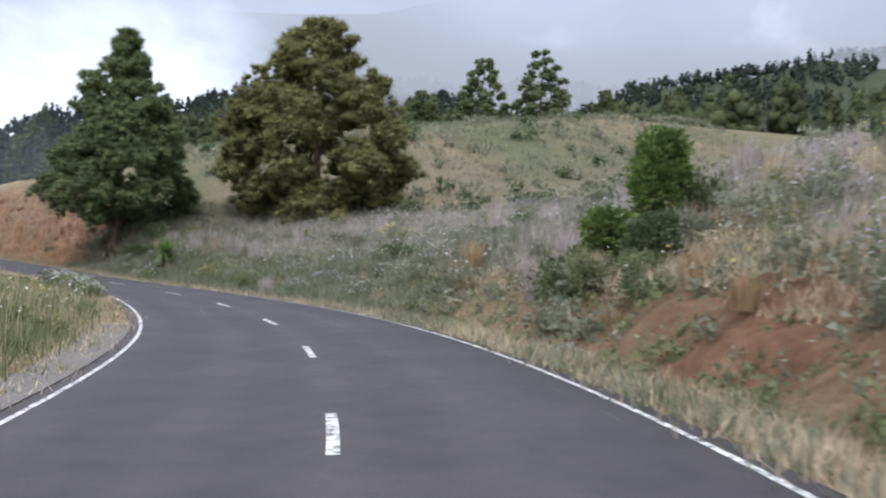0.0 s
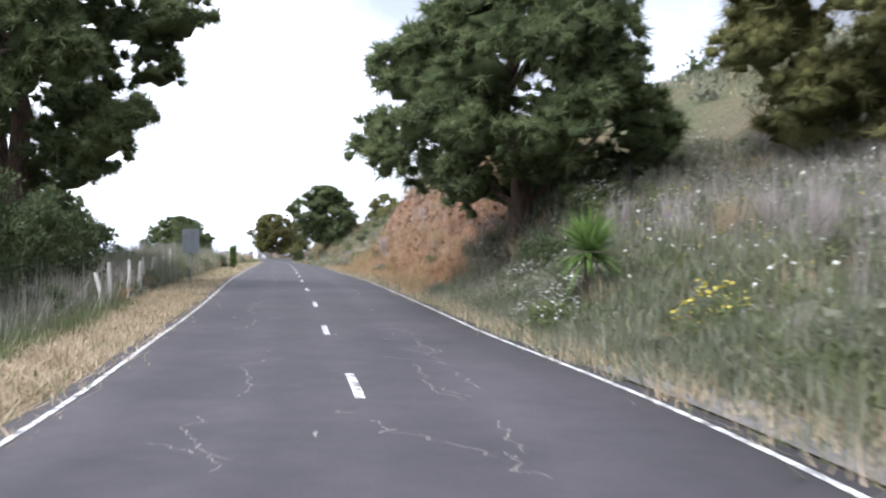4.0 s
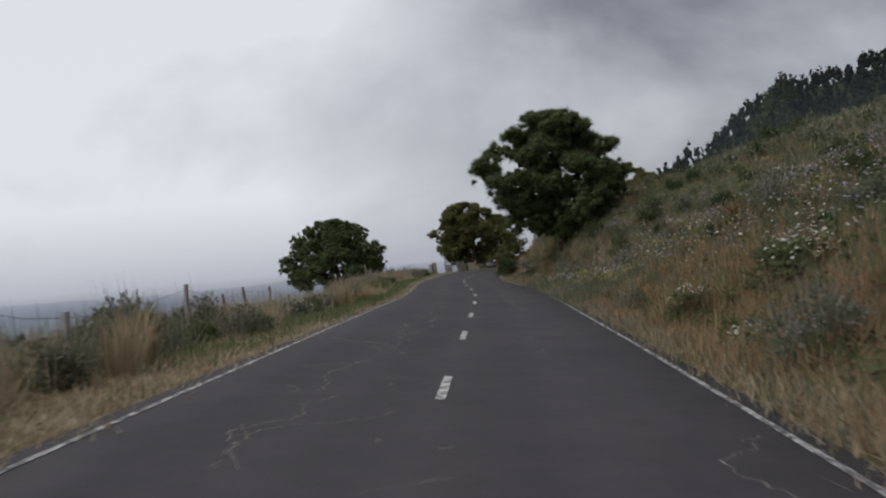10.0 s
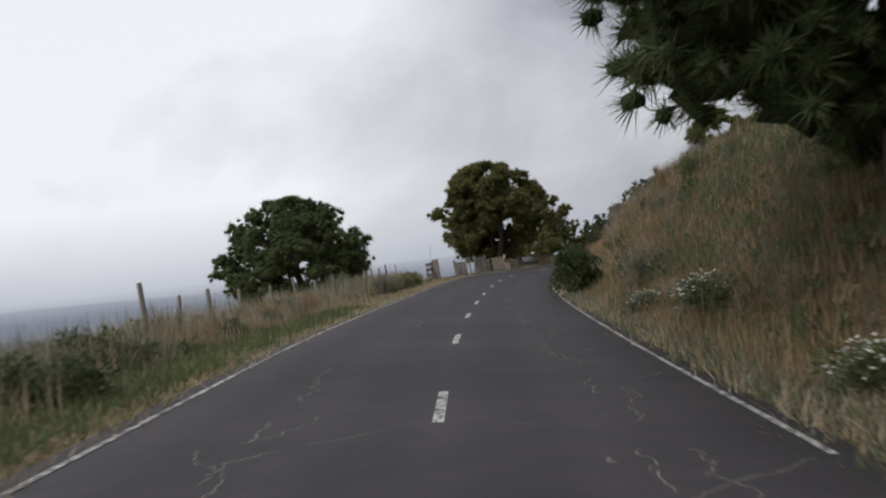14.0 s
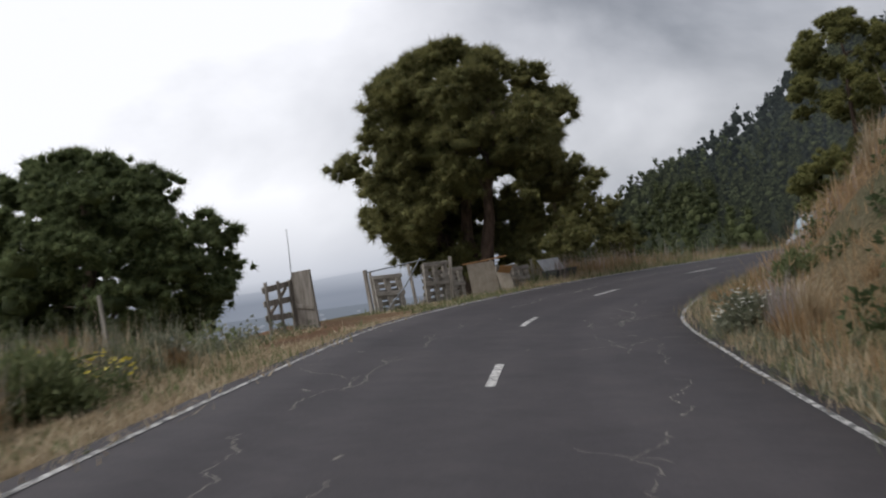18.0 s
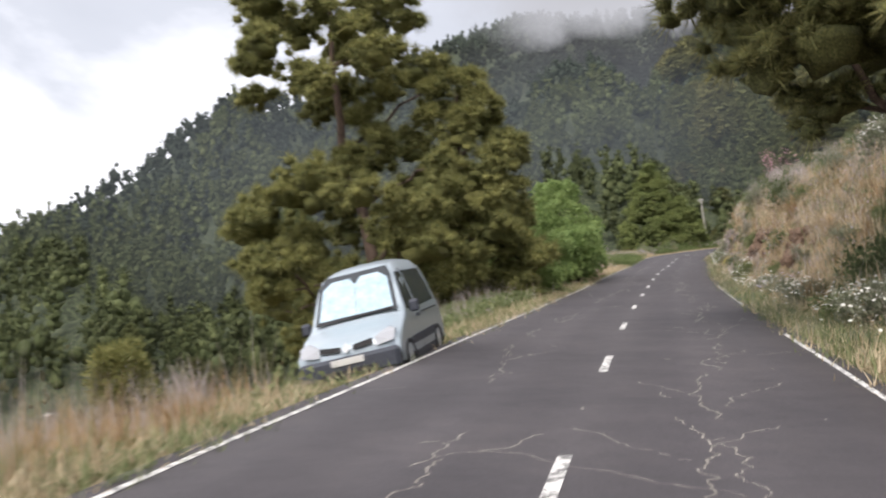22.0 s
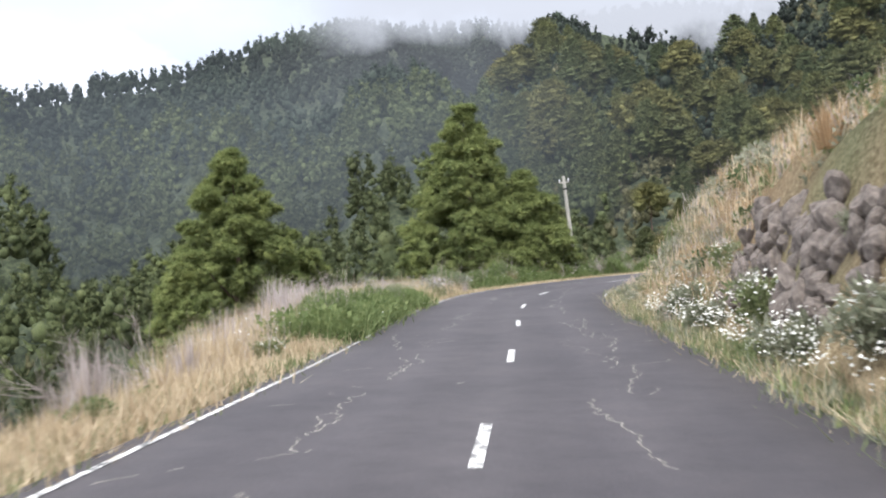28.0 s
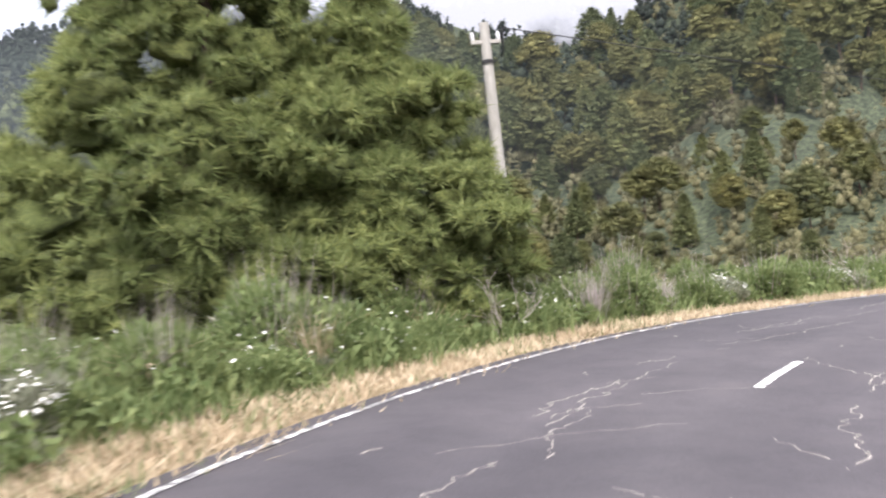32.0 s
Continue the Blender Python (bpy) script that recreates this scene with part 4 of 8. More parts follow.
def scatter(n, s_range, u_range, side, seed, patch=None, want=0.0, near=1.0):
    """Places beside the road: metres along, metres off its edge, and heights of the ground; kept where the patches want them."""
    g = np.random.default_rng(seed)
    s = g.uniform(*s_range, n)
    u = u_range[0] + (u_range[1] - u_range[0]) * g.random(n) ** near
    v = side * (EDGE + u)
    x, y, z = sv_place(s, v)
    keep = ~(((s > 139.8) & (s < 144) & (u < 0.9)) | ((s > 280) & (s < 296) & (u > 0.75) & (u < 1.9)) | ((s > 250.5) & (s < 256.5) & (u > 1.3) & (u < 2.4)) | ((s > 261) & (s < 266) & (u > 1.0) & (u < 1.9))) if side > 0 else ~(((s > 200.5) & (s < 205) & (u > 0.5) & (u < 1.7)) | ((s > 204.9) & (s < 208) & (u > 0.5) & (u < 7)) | ((s > 231.6) & (s < 237.8) & (u > 0.1) & (u < 2.1)))
    if patch is not None:
        keep &= fbm(x * patch, y * patch, 3, seed) > want - 0.25 + g.normal(size=n) * 0.4
    return s[keep], u[keep], np.c_[x, y, z][keep]


def grass(name, n, s_range, u_range, side, h, mat, per, seed, label, patch=None, want=0.0, spread=0.12, width=0.012, curl=0.4, near=1.0):
    s, u, p = scatter(n, s_range, u_range, side, seed, patch, want, near)
    g = np.random.default_rng(seed + 1)
    return blades(name, p, g.uniform(h[0], h[1], len(p)), mat, per, spread, width, seed, label, curl=curl)


# verges of straw
grass("verge_straw", 2600, (22, 62), (0.1, 1.9), -1, (0.08, 0.24), STRAW, 16, 198, "bleached straw mown flat on the verge", None, 0, 0.2, 0.009, 1.5)
grass("verge_grass", 700, (28, 52), (1.5, 2.3), -1, (0.2, 0.45), WEED, 20, 137, "green grass in front of the fence", 0.4, -0.5, 0.16, 0.009, 0.7)
grass("verge_straw", 9000, (-12, 330), (0.0, 2.4), -1, (0.06, 0.22), STRAW, 14, 101, "trodden pale straw on the verge", None, 0, 0.2, 0.008, 1.4)
grass("edge_weeds", 3000, (205, 332), (-0.05, 1.1), 1, (0.12, 0.4), WEED, 18, 144, "fresh green weeds along the edge of the road", 0.3, -0.1, 0.16, 0.010, 0.9)
grass("slope_green", 3600, (16, 56), (0.9, 5), 1, (0.2, 0.5), WEED, 18, 145, "green weeds at the foot of the slope", 0.2, -0.1, 0.2, 0.011, 0.7)
grass("edge_weeds", 5200, (-12, 332), (-0.06, 0.9), 1, (0.14, 0.42), SAGE, 16, 139, "grey-green weeds along the edge of the road", 0.3, -0.1, 0.16, 0.009, 0.9)
grass("verge_straw", 8000, (-12, 330), (-0.08, 1.0), 1, (0.1, 0.36), STRAW, 16, 102, "dry straw at the foot of the bank", 0.25, -0.5, 0.16, 0.008, 0.9)
grass("verge_grass", 4600, (-12, 330), (0.0, 2.6), -1, (0.08, 0.26), WEED, 18, 103, "green grass in tufts on the verge", 0.3, 0.1, 0.16, 0.009, 0.9)
grass("verge_grass", 3600, (-12, 330), (0.0, 1.4), 1, (0.08, 0.3), WEED, 18, 104, "green grass along the foot of the bank", 0.3, 0.0, 0.15, 0.009, 0.9)
# grasses of the left side
grass("tall_straw", 8500, (62, 200), (1.8, 5.2), -1, (0.45, 1.1), STRAW, 14, 105, "tall pale dry grass along the fence", 0.18, 0.0, 0.16, 0.007, 0.45)
grass("tall_weeds", 8500, (40, 200), (1.9, 5.0), -1, (0.45, 1.15), SAGE, 14, 106, "grey-green weeds along the fence", 0.2, -0.1, 0.2, 0.010, 0.6)
grass("tall_weeds", 2600, (58, 100), (1.9, 4.2), -1, (0.7, 1.4), SAGE, 16, 143, "tall grey-green weeds hiding the fence", 0.25, -0.2, 0.2, 0.010, 0.45)
grass("tall_grass", 3400, (-16, 22), (0.9, 9), -1, (0.25, 0.65), WEED, 20, 107, "tall green grass on the mound", 0.25, -0.4, 0.2, 0.009, 0.5)
grass("tall_straw", 2600, (-16, 22), (0.8, 9), -1, (0.3, 0.8), STRAW, 14, 108, "pale seeding grass on the mound", 0.25, -0.2, 0.18, 0.006, 0.45)
grass("rusty_grass", 3200, (216, 231), (1.0, 6), -1, (0.4, 1.0), RUST, 18, 109, "rust-brown dry grass beside the bend", 0.3, -0.5, 0.18, 0.008, 0.5)
grass("bleached_grass", 3800, (262, 306), (0.1, 1.6), -1, (0.14, 0.42), STRAW, 16, 110, "bleached grass on the edge of the drop", 0.2, -0.35, 0.17, 0.007, 0.7)
grass("dry_stalks", 900, (222, 300), (1.0, 3.0), -1, (0.5, 1.1), GREYDRY, 8, 111, "bare grey stalks of dead weeds", 0.2, -0.1, 0.25, 0.006, 0.45)
grass("edge_grass", 2600, (60, 330), (-0.28, 0.3), -1, (0.05, 0.16), STRAW, 14, 147, "short dry grass creeping over the road's edge", 0.4, -0.2, 0.14, 0.008, 1.2)
grass("edge_grass", 3000, (60, 206), (-0.22, 0.25), -1, (0.05, 0.15), STRAW, 12, 187, "short dry grass along the line", 0.4, -0.4, 0.14, 0.008, 1.2)
grass("edge_grass", 3000, (206, 311), (-0.2, 0.45), -1, (0.08, 0.26), WEED, 13, 188, "short green grass along the line", 0.3, -0.4, 0.16, 0.009, 1.0)
grass("mixed_weeds", 700, (215.5, 231.5), (1.4, 4.5), -1, (0.7, 1.5), GREYDRY, 12, 148, "tall grey stalks among the rusty grass", 0.3, -0.3, 0.2, 0.006, 0.4)
grass("mixed_weeds", 1200, (215, 231.5), (0.6, 4.5), -1, (0.3, 0.7), WEED, 14, 149, "yellow-green weeds among the rusty grass", 0.3, 0.0, 0.2, 0.010, 0.6)
grass("lush_weeds", 1600, (318.6, 352), (1.1, 3.4), -1, (0.2, 0.55), LUSH, 20, 112, "lush green weeds outside the bend", 0.25, -0.5, 0.22, 0.014, 0.8)
grass("verge_grass", 1300, (124, 172), (0.35, 1.5), -1, (0.1, 0.3), LUSH, 18, 210, "fresh green grass beside the line", 0.25, -0.2, 0.18, 0.010, 0.9)
grass("tall_straw", 1500, (122, 172), (1.2, 4), -1, (0.35, 0.85), STRAW, 16, 211, "pale seeding grass below the road", 0.3, -0.3, 0.18, 0.007, 0.5)
grass("lush_weeds", 2600, (108, 168), (0.3, 2.4), -1, (0.12, 0.4), WEED, 15, 195, "green weeds along the edge of the road", 0.25, 0.0, 0.2, 0.010, 0.8)
# the slopes of the right side
grass("tall_weeds", 1500, (124, 147), (0.1, 3.2), 1, (0.25, 0.65), SAGE, 16, 190, "grey-green weeds at the foot of the hillside", 0.3, -0.4, 0.2, 0.010, 0.7)
grass("lush_weeds", 1500, (124, 147), (0.0, 4.5), 1, (0.2, 0.55), WEED, 16, 191, "green weeds at the foot of the hillside", 0.3, -0.1, 0.2, 0.011, 0.8)
grass("dry_stalks", 700, (130, 147), (0.3, 4.0), 1, (0.4, 0.9), STRAW, 12, 192, "dry straw among the weeds", 0.3, 0.0, 0.2, 0.006, 0.6)
grass("slope_weeds", 8000, (16, 56), (0.7, 12), 1, (0.3, 0.75), SAGE, 18, 134, "dense grey-green weeds beside the road", 0.15, -0.6, 0.24, 0.010, 0.65, 1.3)
grass("slope_weeds", 7000, (-14, 56), (2.8, 17), 1, (0.25, 0.65), SAGE, 15, 120, "grey-green weeds on the slope", 0.15, -0.3, 0.24, 0.010, 0.65, 1.3)
grass("slope_straw", 4200, (-14, 56), (2.6, 14), 1, (0.25, 0.6), STRAW, 15, 122, "dry grass on the slope", 0.16, 0.1, 0.2, 0.007, 0.6, 1.2)
grass("bank_straw", 1500, (-14, 16), (2.4, 4.2), 1, (0.2, 0.5), STRAW, 16, 132, "dry orange grass over the earth cut", 0.3, -0.1, 0.2, 0.007, 0.7)
grass("dry_stalks", 1500, (34, 62), (2.2, 5.0), -1, (0.5, 1.2), GREYDRY, 12, 138, "grey dry stalks behind the fence", 0.3, -0.3, 0.22, 0.006, 0.5)
grass("dry_stalks", 6800, (10, 54), (3, 15), 1, (0.5, 1.0), GREYDRY, 14, 123, "hazy grey-pink dry stalks on the slope", 0.12, 0.0, 0.22, 0.005, 0.4)
grass("bank_straw", 4200, (56, 100), (0.4, 2.6), 1, (0.15, 0.5), RUST, 16, 124, "brown dry grass at the foot of the earth bank", 0.2, -0.4, 0.18, 0.007, 0.7, 1.5)
grass("dry_stalks", 500, (56, 100), (2.0, 4.8), 1, (0.3, 0.8), GREYDRY, 14, 186, "pale dry stalks hanging on the earth bank", 0.3, 0.1, 0.22, 0.006, 1.1)
grass("bank_straw", 1000, (56, 100), (1.8, 4.6), 1, (0.15, 0.5), RUST, 14, 133, "tufts of dry grass on the earth bank", 0.25, 0.25, 0.18, 0.007, 0.9)
grass("bank_crest_grass", 3600, (54, 100), (4.0, 8), 1, (0.25, 0.65), STRAW, 15, 125, "dry grass hanging over the crest of the bank", 0.2, -0.3, 0.18, 0.007, 0.7)
grass("bank_straw", 2200, (98, 128), (0.3, 3.6), 1, (0.2, 0.5), RUST, 16, 213, "golden dry grass at the foot of the hillside", 0.25, -0.3, 0.2, 0.008, 0.7)
grass("slope_straw", 7500, (92, 160), (0.6, 16), 1, (0.2, 0.55), RUST, 15, 126, "dry grass on the hillside", 0.12, -0.1, 0.2, 0.008, 0.6, 1.3)
grass("slope_weeds", 7000, (100, 168), (2.0, 16), 1, (0.25, 0.55), SAGE, 15, 142, "grey-green weeds on the hillside", 0.12, -0.3, 0.22, 0.010, 0.7, 1.1)
grass("slope_green", 10000, (92, 166), (1.0, 16), 1, (0.15, 0.45), WEED, 16, 127, "green weeds on the hillside", 0.12, -0.2, 0.22, 0.011, 0.7, 1.3)
grass("bank_green", 2600, (147, 182), (0.5, 6), 1, (0.15, 0.45), WEED, 16, 199, "green weeds on the bank", 0.2, -0.1, 0.2, 0.011, 0.7)
grass("slope_weeds", 2200, (147, 190), (0.8, 7), 1, (0.2, 0.5), SAGE, 16, 200, "grey-green weeds on the bank", 0.2, -0.1, 0.2, 0.010, 0.7)
grass("bank_straw", 5600, (150, 214), (0.6, 9), 1, (0.25, 0.65), RUST, 15, 128, "golden dry grass on the bank inside the bend", 0.15, -0.4, 0.2, 0.007, 0.6, 1.2)
grass("dry_stalks", 1900, (160, 250), (4, 11), 1, (0.5, 1.0), GREYDRY, 12, 129, "pale seed heads on the crest of the bank", 0.15, -0.2, 0.22, 0.005, 0.4)
grass("bank_greydry", 9000, (205, 330), (1.2, 11), 1, (0.25, 0.7), GREYDRY, 14, 135, "grey-pink dry grass on the bank", 0.13, -0.1, 0.22, 0.006, 0.7, 1.1)
grass("bank_rust", 6000, (205, 306), (0.8, 10), 1, (0.2, 0.6), RUST, 14, 136, "brown dry grass on the bank", 0.17, 0.0, 0.2, 0.008, 0.7, 1.1)
grass("bank_straw", 12000, (208, 334), (0.6, 11), 1, (0.25, 0.75), STRAW, 15, 130, "pale dry grass on the bank", 0.16, -0.1, 0.2, 0.007, 0.7, 1.2)
grass("edge_weeds", 1300, (238, 300), (-0.05, 0.8), 1, (0.06, 0.22), LUSH, 18, 208, "fresh green weeds at the foot of the bank", 0.3, -0.3, 0.16, 0.010, 0.9)
grass("verge_straw", 1800, (236, 270), (0.0, 1.5), -1, (0.1, 0.3), STRAW, 16, 207, "pale straw on the verge before the bushes", 0.3, -0.3, 0.18, 0.008, 1.0)
grass("verge_straw", 1300, (214, 236), (0.3, 2.6), -1, (0.12, 0.4), STRAW, 16, 212, "pale straw and weeds under the pine", 0.3, -0.3, 0.18, 0.008, 0.9)
grass("verge_grass", 1500, (238, 268), (0.2, 2.4), -1, (0.12, 0.32), LUSH, 18, 141, "fresh green grass on the verge", 0.3, -0.5, 0.18, 0.009, 0.8)
grass("bank_green", 5200, (208, 330), (0.4, 8), 1, (0.15, 0.42), WEED, 16, 131, "green weeds on the bank", 0.2, -0.05, 0.2, 0.011, 0.75, 1.2)


def undergrowth(name, n, s_range, u_range, side, r, mat, leaves, seed, label, patch=0.2, want=-0.2, length=0.10, width=0.035, near=1.0, squash=0.85):
    s, u, p = scatter(n, s_range, u_range, side, seed, patch, want, near)
    g = np.random.default_rng(seed + 5)
    rad = g.uniform(r[0], r[1], len(p))
    p[:, 2] += rad * 0.35
    me = clumps_mesh(name, p, rad, mat, leaves, length, width, g, squash, 0.55)
    return tagged(new(name, me), label, "undergrowth", kind="stuff")


undergrowth("leafy_weeds", 1900, (14, 56), (0.8, 12), 1, (0.14, 0.34), SAGE, 22, 176, "leafy grey-green weeds beside the road", 0.15, -0.5, 0.08, 0.018, 1.2, 1.2)
undergrowth("leafy_weeds", 2100, (-14, 56), (1.3, 17), 1, (0.12, 0.32), SAGE, 22, 170, "leafy grey-green weeds on the slope", 0.15, -0.3, 0.08, 0.018, 1.2, 1.1)
undergrowth("leafy_weeds", 2200, (-14, 56), (0.9, 12), 1, (0.12, 0.3), WEED, 22, 171, "leafy green weeds on the slope", 0.2, 0.05, 0.08, 0.02, 1.2, 1.0)
undergrowth("leafy_weeds", 2000, (44, 205), (1.7, 6.0), -1, (0.12, 0.34), SAGE, 22, 172, "leafy weeds along the fence", 0.2, -0.15, 0.08, 0.02, 1.0, 1.2)
undergrowth("leafy_weeds", 2600, (92, 168), (1.0, 10), 1, (0.12, 0.3), WEED, 22, 173, "leafy weeds on the hillside", 0.15, 0.0, 0.08, 0.02, 1.2, 0.9)
undergrowth("leafy_weeds", 2000, (205, 326), (0.8, 10), 1, (0.1, 0.26), SAGE, 22, 174, "leafy weeds on the bank", 0.2, 0.1, 0.07, 0.018, 1.2, 0.9)
undergrowth("leafy_weeds", 460, (214, 290), (1.0, 3.5), -1, (0.1, 0.26), WEED, 22, 175, "leafy weeds beside the verge", 0.25, 0.0, 0.07, 0.018, 1.0, 0.9)
undergrowth("low_bushes", 520, (52, 120), (2.4, 5.5), -1, (0.25, 0.55), SHRUB, 90, 140, "dark low bushes along the fence")
undergrowth("low_bushes", 120, (128, 202), (2.2, 7.5), -1, (0.25, 0.6), WEED, 140, 141, "green and brown bushes below the fence")
undergrowth("low_bushes", 200, (-14, 30), (1.0, 8), -1, (0.25, 0.5), WEED, 140, 142, "low green bushes on the mound")
undergrowth("slope_bushes", 460, (-14, 56), (1.4, 16), 1, (0.25, 0.6), SAGE, 150, 143, "grey-green bushes on the slope", near=1.2)
undergrowth("slope_bushes", 360, (94, 168), (3.0, 12), 1, (0.2, 0.5), SHRUB, 120, 144, "dark bushes on the hillside", 0.15, -0.1)
undergrowth("bank_bushes", 260, (160, 306), (1.2, 11), 1, (0.2, 0.5), SHRUB, 130, 145, "small bushes on the bank", 0.2, 0.1)
undergrowth("leafy_weeds", 700, (230, 264), (0.8, 3.4), -1, (0.16, 0.42), WEED, 60, 179, "fresh leafy weeds on the edge of the drop", 0.3, -0.5)
undergrowth("lush_bushes", 90, (296, 304), (0.15, 1.4), -1, (0.3, 0.65), LUSH, 150, 177, "dense green plants crowding the road's edge", 0.3, -0.5)
undergrowth("bend_bushes", 150, (298, 334), (0.4, 5), 1, (0.2, 0.45), SAGE, 130, 178, "grey-green plants inside the bend", 0.3, -0.4)
undergrowth("lush_bushes", 240, (296.4, 310.6), (0.15, 1.1), -1, (0.25, 0.5), LUSH, 120, 181, "dense fresh green plants beside the road", 0.3, -0.6)
undergrowth("lush_bushes", 460, (318.6, 350), (1.2, 3.2), -1, (0.18, 0.42), LUSH, 120, 146, "dense fresh green plants outside the bend", 0.3, -0.6)
undergrowth("slope_shrubs", 420, (236, 345), (4.0, 16), -1, (0.4, 0.9), SHRUB, 150, 147, "dark shrubs on the drop below the road", 0.15, -0.4, 0.14, 0.05)


def field(name, n, seed, h, mat, per, width, label, x_range, y_range, v_range, patch, want):
    """Coarser tufts over the upper fields, away from the road."""
    g = np.random.default_rng(seed)
    x, y = g.uniform(*x_range, n), g.uniform(*y_range, n)
    s, v = nearest(x, y)
    ok = (v > v_range[0]) & (v < v_range[1]) & (fbm(x * patch, y * patch, 3, seed) > want + g.normal(size=n) * 0.15)
    p = np.c_[x, y, ground_z(s, v, x, y)][ok]
    return blades(name, p, g.uniform(h[0], h[1], len(p)), mat, per, 0.35, width, seed, label, curl=0.7)


field("field_straw", 13000, 180, (0.25, 0.6), STRAW, 12, 0.02, "dry grass on the upper field", (-75, 70), (10, 170), (15, 75), 0.05, -0.1)
field("field_weeds", 30000, 181, (0.25, 0.7), SAGE, 12, 0.045, "grey-green weeds on the upper field", (-75, 70), (10, 170), (15, 75), 0.06, -0.35)
field("field_weeds", 9000, 182, (0.3, 0.8), WEED, 12, 0.03, "green weeds on the upper field", (-75, 70), (10, 170), (15, 75), 0.07, 0.1)


def field_bushes(n, seed):
    g = np.random.default_rng(seed)
    x, y = g.uniform(-75, 65, n), g.uniform(15, 165, n)
    s, v = nearest(x, y)
    ok = (v > 14) & (v < 70)
    p = np.c_[x, y, ground_z(s, v, x, y)][ok]
    r = g.uniform(0.4, 1.1, len(p))
    p[:, 2] += r * 0.4
    return tagged(new("field_bushes", clumps_mesh("field_bushes", p, r, SHRUB, 90, 0.2, 0.05, g, 0.8, 0.7)), "scattered bushes on the upper field", "undergrowth", kind="stuff")


field_bushes(700, 183)


def field_sage(n, seed):
    """Grey-green bushes over the upper field."""
    g = np.random.default_rng(seed)
    x, y = g.uniform(-75, 65, n), g.uniform(15, 165, n)
    s, v = nearest(x, y)
    ok = (v > 13) & (v < 70)
    p = np.c_[x, y, ground_z(s, v, x, y)][ok]
    r = g.uniform(0.35, 0.9, len(p))
    p[:, 2] += r * 0.35
    return tagged(new("field_bushes", clumps_mesh("field_bushes", p, r, SAGE, 60, 0.22, 0.06, g, 0.7, 0.7)), "grey-green bushes spread over the upper field", "undergrowth", kind="stuff")


field_sage(900, 184)


def discs(centres, radii, seed, tilt=0.5):
    """Small flat six-sided flower heads."""
    g = np.random.default_rng(seed)
    n = len(centres)
    nrm = np.c_[g.normal(size=(n, 2)) * tilt, np.ones(n)]
    nrm /= np.linalg.norm(nrm, axis=1)[:, None]
    a = np.cross(nrm, [1.0, 0, 0])
    a /= np.linalg.norm(a, axis=1)[:, None]
    b = np.cross(nrm, a)
    ang = np.arange(6) * np.pi / 3
    ring = centres[:, None] + (a[:, None] * np.cos(ang)[None, :, None] + b[:, None] * np.sin(ang)[None, :, None]) * radii[:, None, None]
    v = np.concatenate([centres[:, None] + nrm[:, None] * radii[:, None, None] * 0.35, ring], 1).reshape(-1, 3)
    k = (np.arange(n) * 7)[:, None, None]
    f = (np.array([[0, 1 + i, 1 + (i + 1) % 6] for i in range(6)])[None] + k).reshape(-1, 3)
    return v, f


def flowers(name, n, s_range, u_range, side, h, r, mat, seed, label, patch=0.2, want=0.1, near=1.2):
    s, u, p = scatter(n, s_range, u_range, side, seed, patch, want, near)
    g = np.random.default_rng(seed + 9)
    p[:, 2] += g.uniform(h[0], h[1], len(p))
    v, f = discs(p, g.uniform(r[0], r[1], len(p)), seed)
    return tagged(new(name, mesh_np(name, v, f, mat)), label, "flowers", kind="stuff")


flowers("white_flowers", 5000, (-14, 56), (1.9, 16), 1, (0.45, 0.9), (0.016, 0.034), PETAL, 150, "scattered white flower heads over the slope", 0.14, 0.1)
flowers("mauve_flowers", 4200, (-16, 14), (3.5, 12), 1, (0.4, 0.8), (0.011, 0.022), PETAL_MAUVE, 151, "pale mauve flower heads on the slope", 0.2, -0.3)
flowers("yellow_flowers", 1500, (-14, 50), (2.5, 14), 1, (0.4, 0.8), (0.02, 0.035), PETAL_YELLOW, 152, "yellow flower heads among the weeds", 0.2, 0.2)
flowers("mauve_flowers", 1500, (112, 146), (2.5, 12), 1, (0.35, 0.7), (0.02, 0.04), PETAL_MAUVE, 153, "mauve flowers on the hillside", 0.2, 0.0)
flowers("mauve_flowers", 900, (132, 146), (1.2, 7), 1, (0.45, 0.8), (0.02, 0.04), PETAL_MAUVE, 193, "pale mauve flowers above the lay-by", 0.3, -0.2)
flowers("yellow_flowers", 700, (132, 138), (1.5, 5), 1, (0.4, 0.65), (0.02, 0.04), PETAL_YELLOW, 194, "yellow flowers beside the white bush", 0.3, -0.3)
flowers("white_flowers", 1800, (92, 152), (2.9, 12), 1, (0.35, 0.65), (0.02, 0.045), PETAL, 154, "white flower heads on the hillside", 0.2, 0.2)
flowers("yellow_flowers", 500, (120, 140), (3, 8), 1, (0.3, 0.6), (0.02, 0.04), PETAL_YELLOW, 155, "patch of yellow flowers on the hillside", 0.25, 0.0)
flowers("white_flowers", 700, (292, 350), (0.9, 3.0), -1, (0.4, 0.65), (0.015, 0.032), PETAL, 156, "white flower heads among the lush weeds", 0.3, 0.3)
flowers("white_flowers", 2000, (282, 302), (0.15, 1.3), 1, (0.25, 0.65), (0.012, 0.028), PETAL, 159, "band of white daisies at the foot of the stone bank", 0.5, -0.1, 1.0)
flowers("white_flowers", 1300, (222, 272), (0.2, 1.5), 1, (0.25, 0.6), (0.016, 0.036), PETAL, 196, "white daisies along the foot of the bank", 0.4, 0.2, 1.0)
flowers("mauve_flowers", 900, (240, 272), (1.2, 4.5), 1, (0.3, 0.6), (0.016, 0.032), PETAL_MAUVE, 197, "violet flowers on the bank", 0.5, 0.2, 1.0)
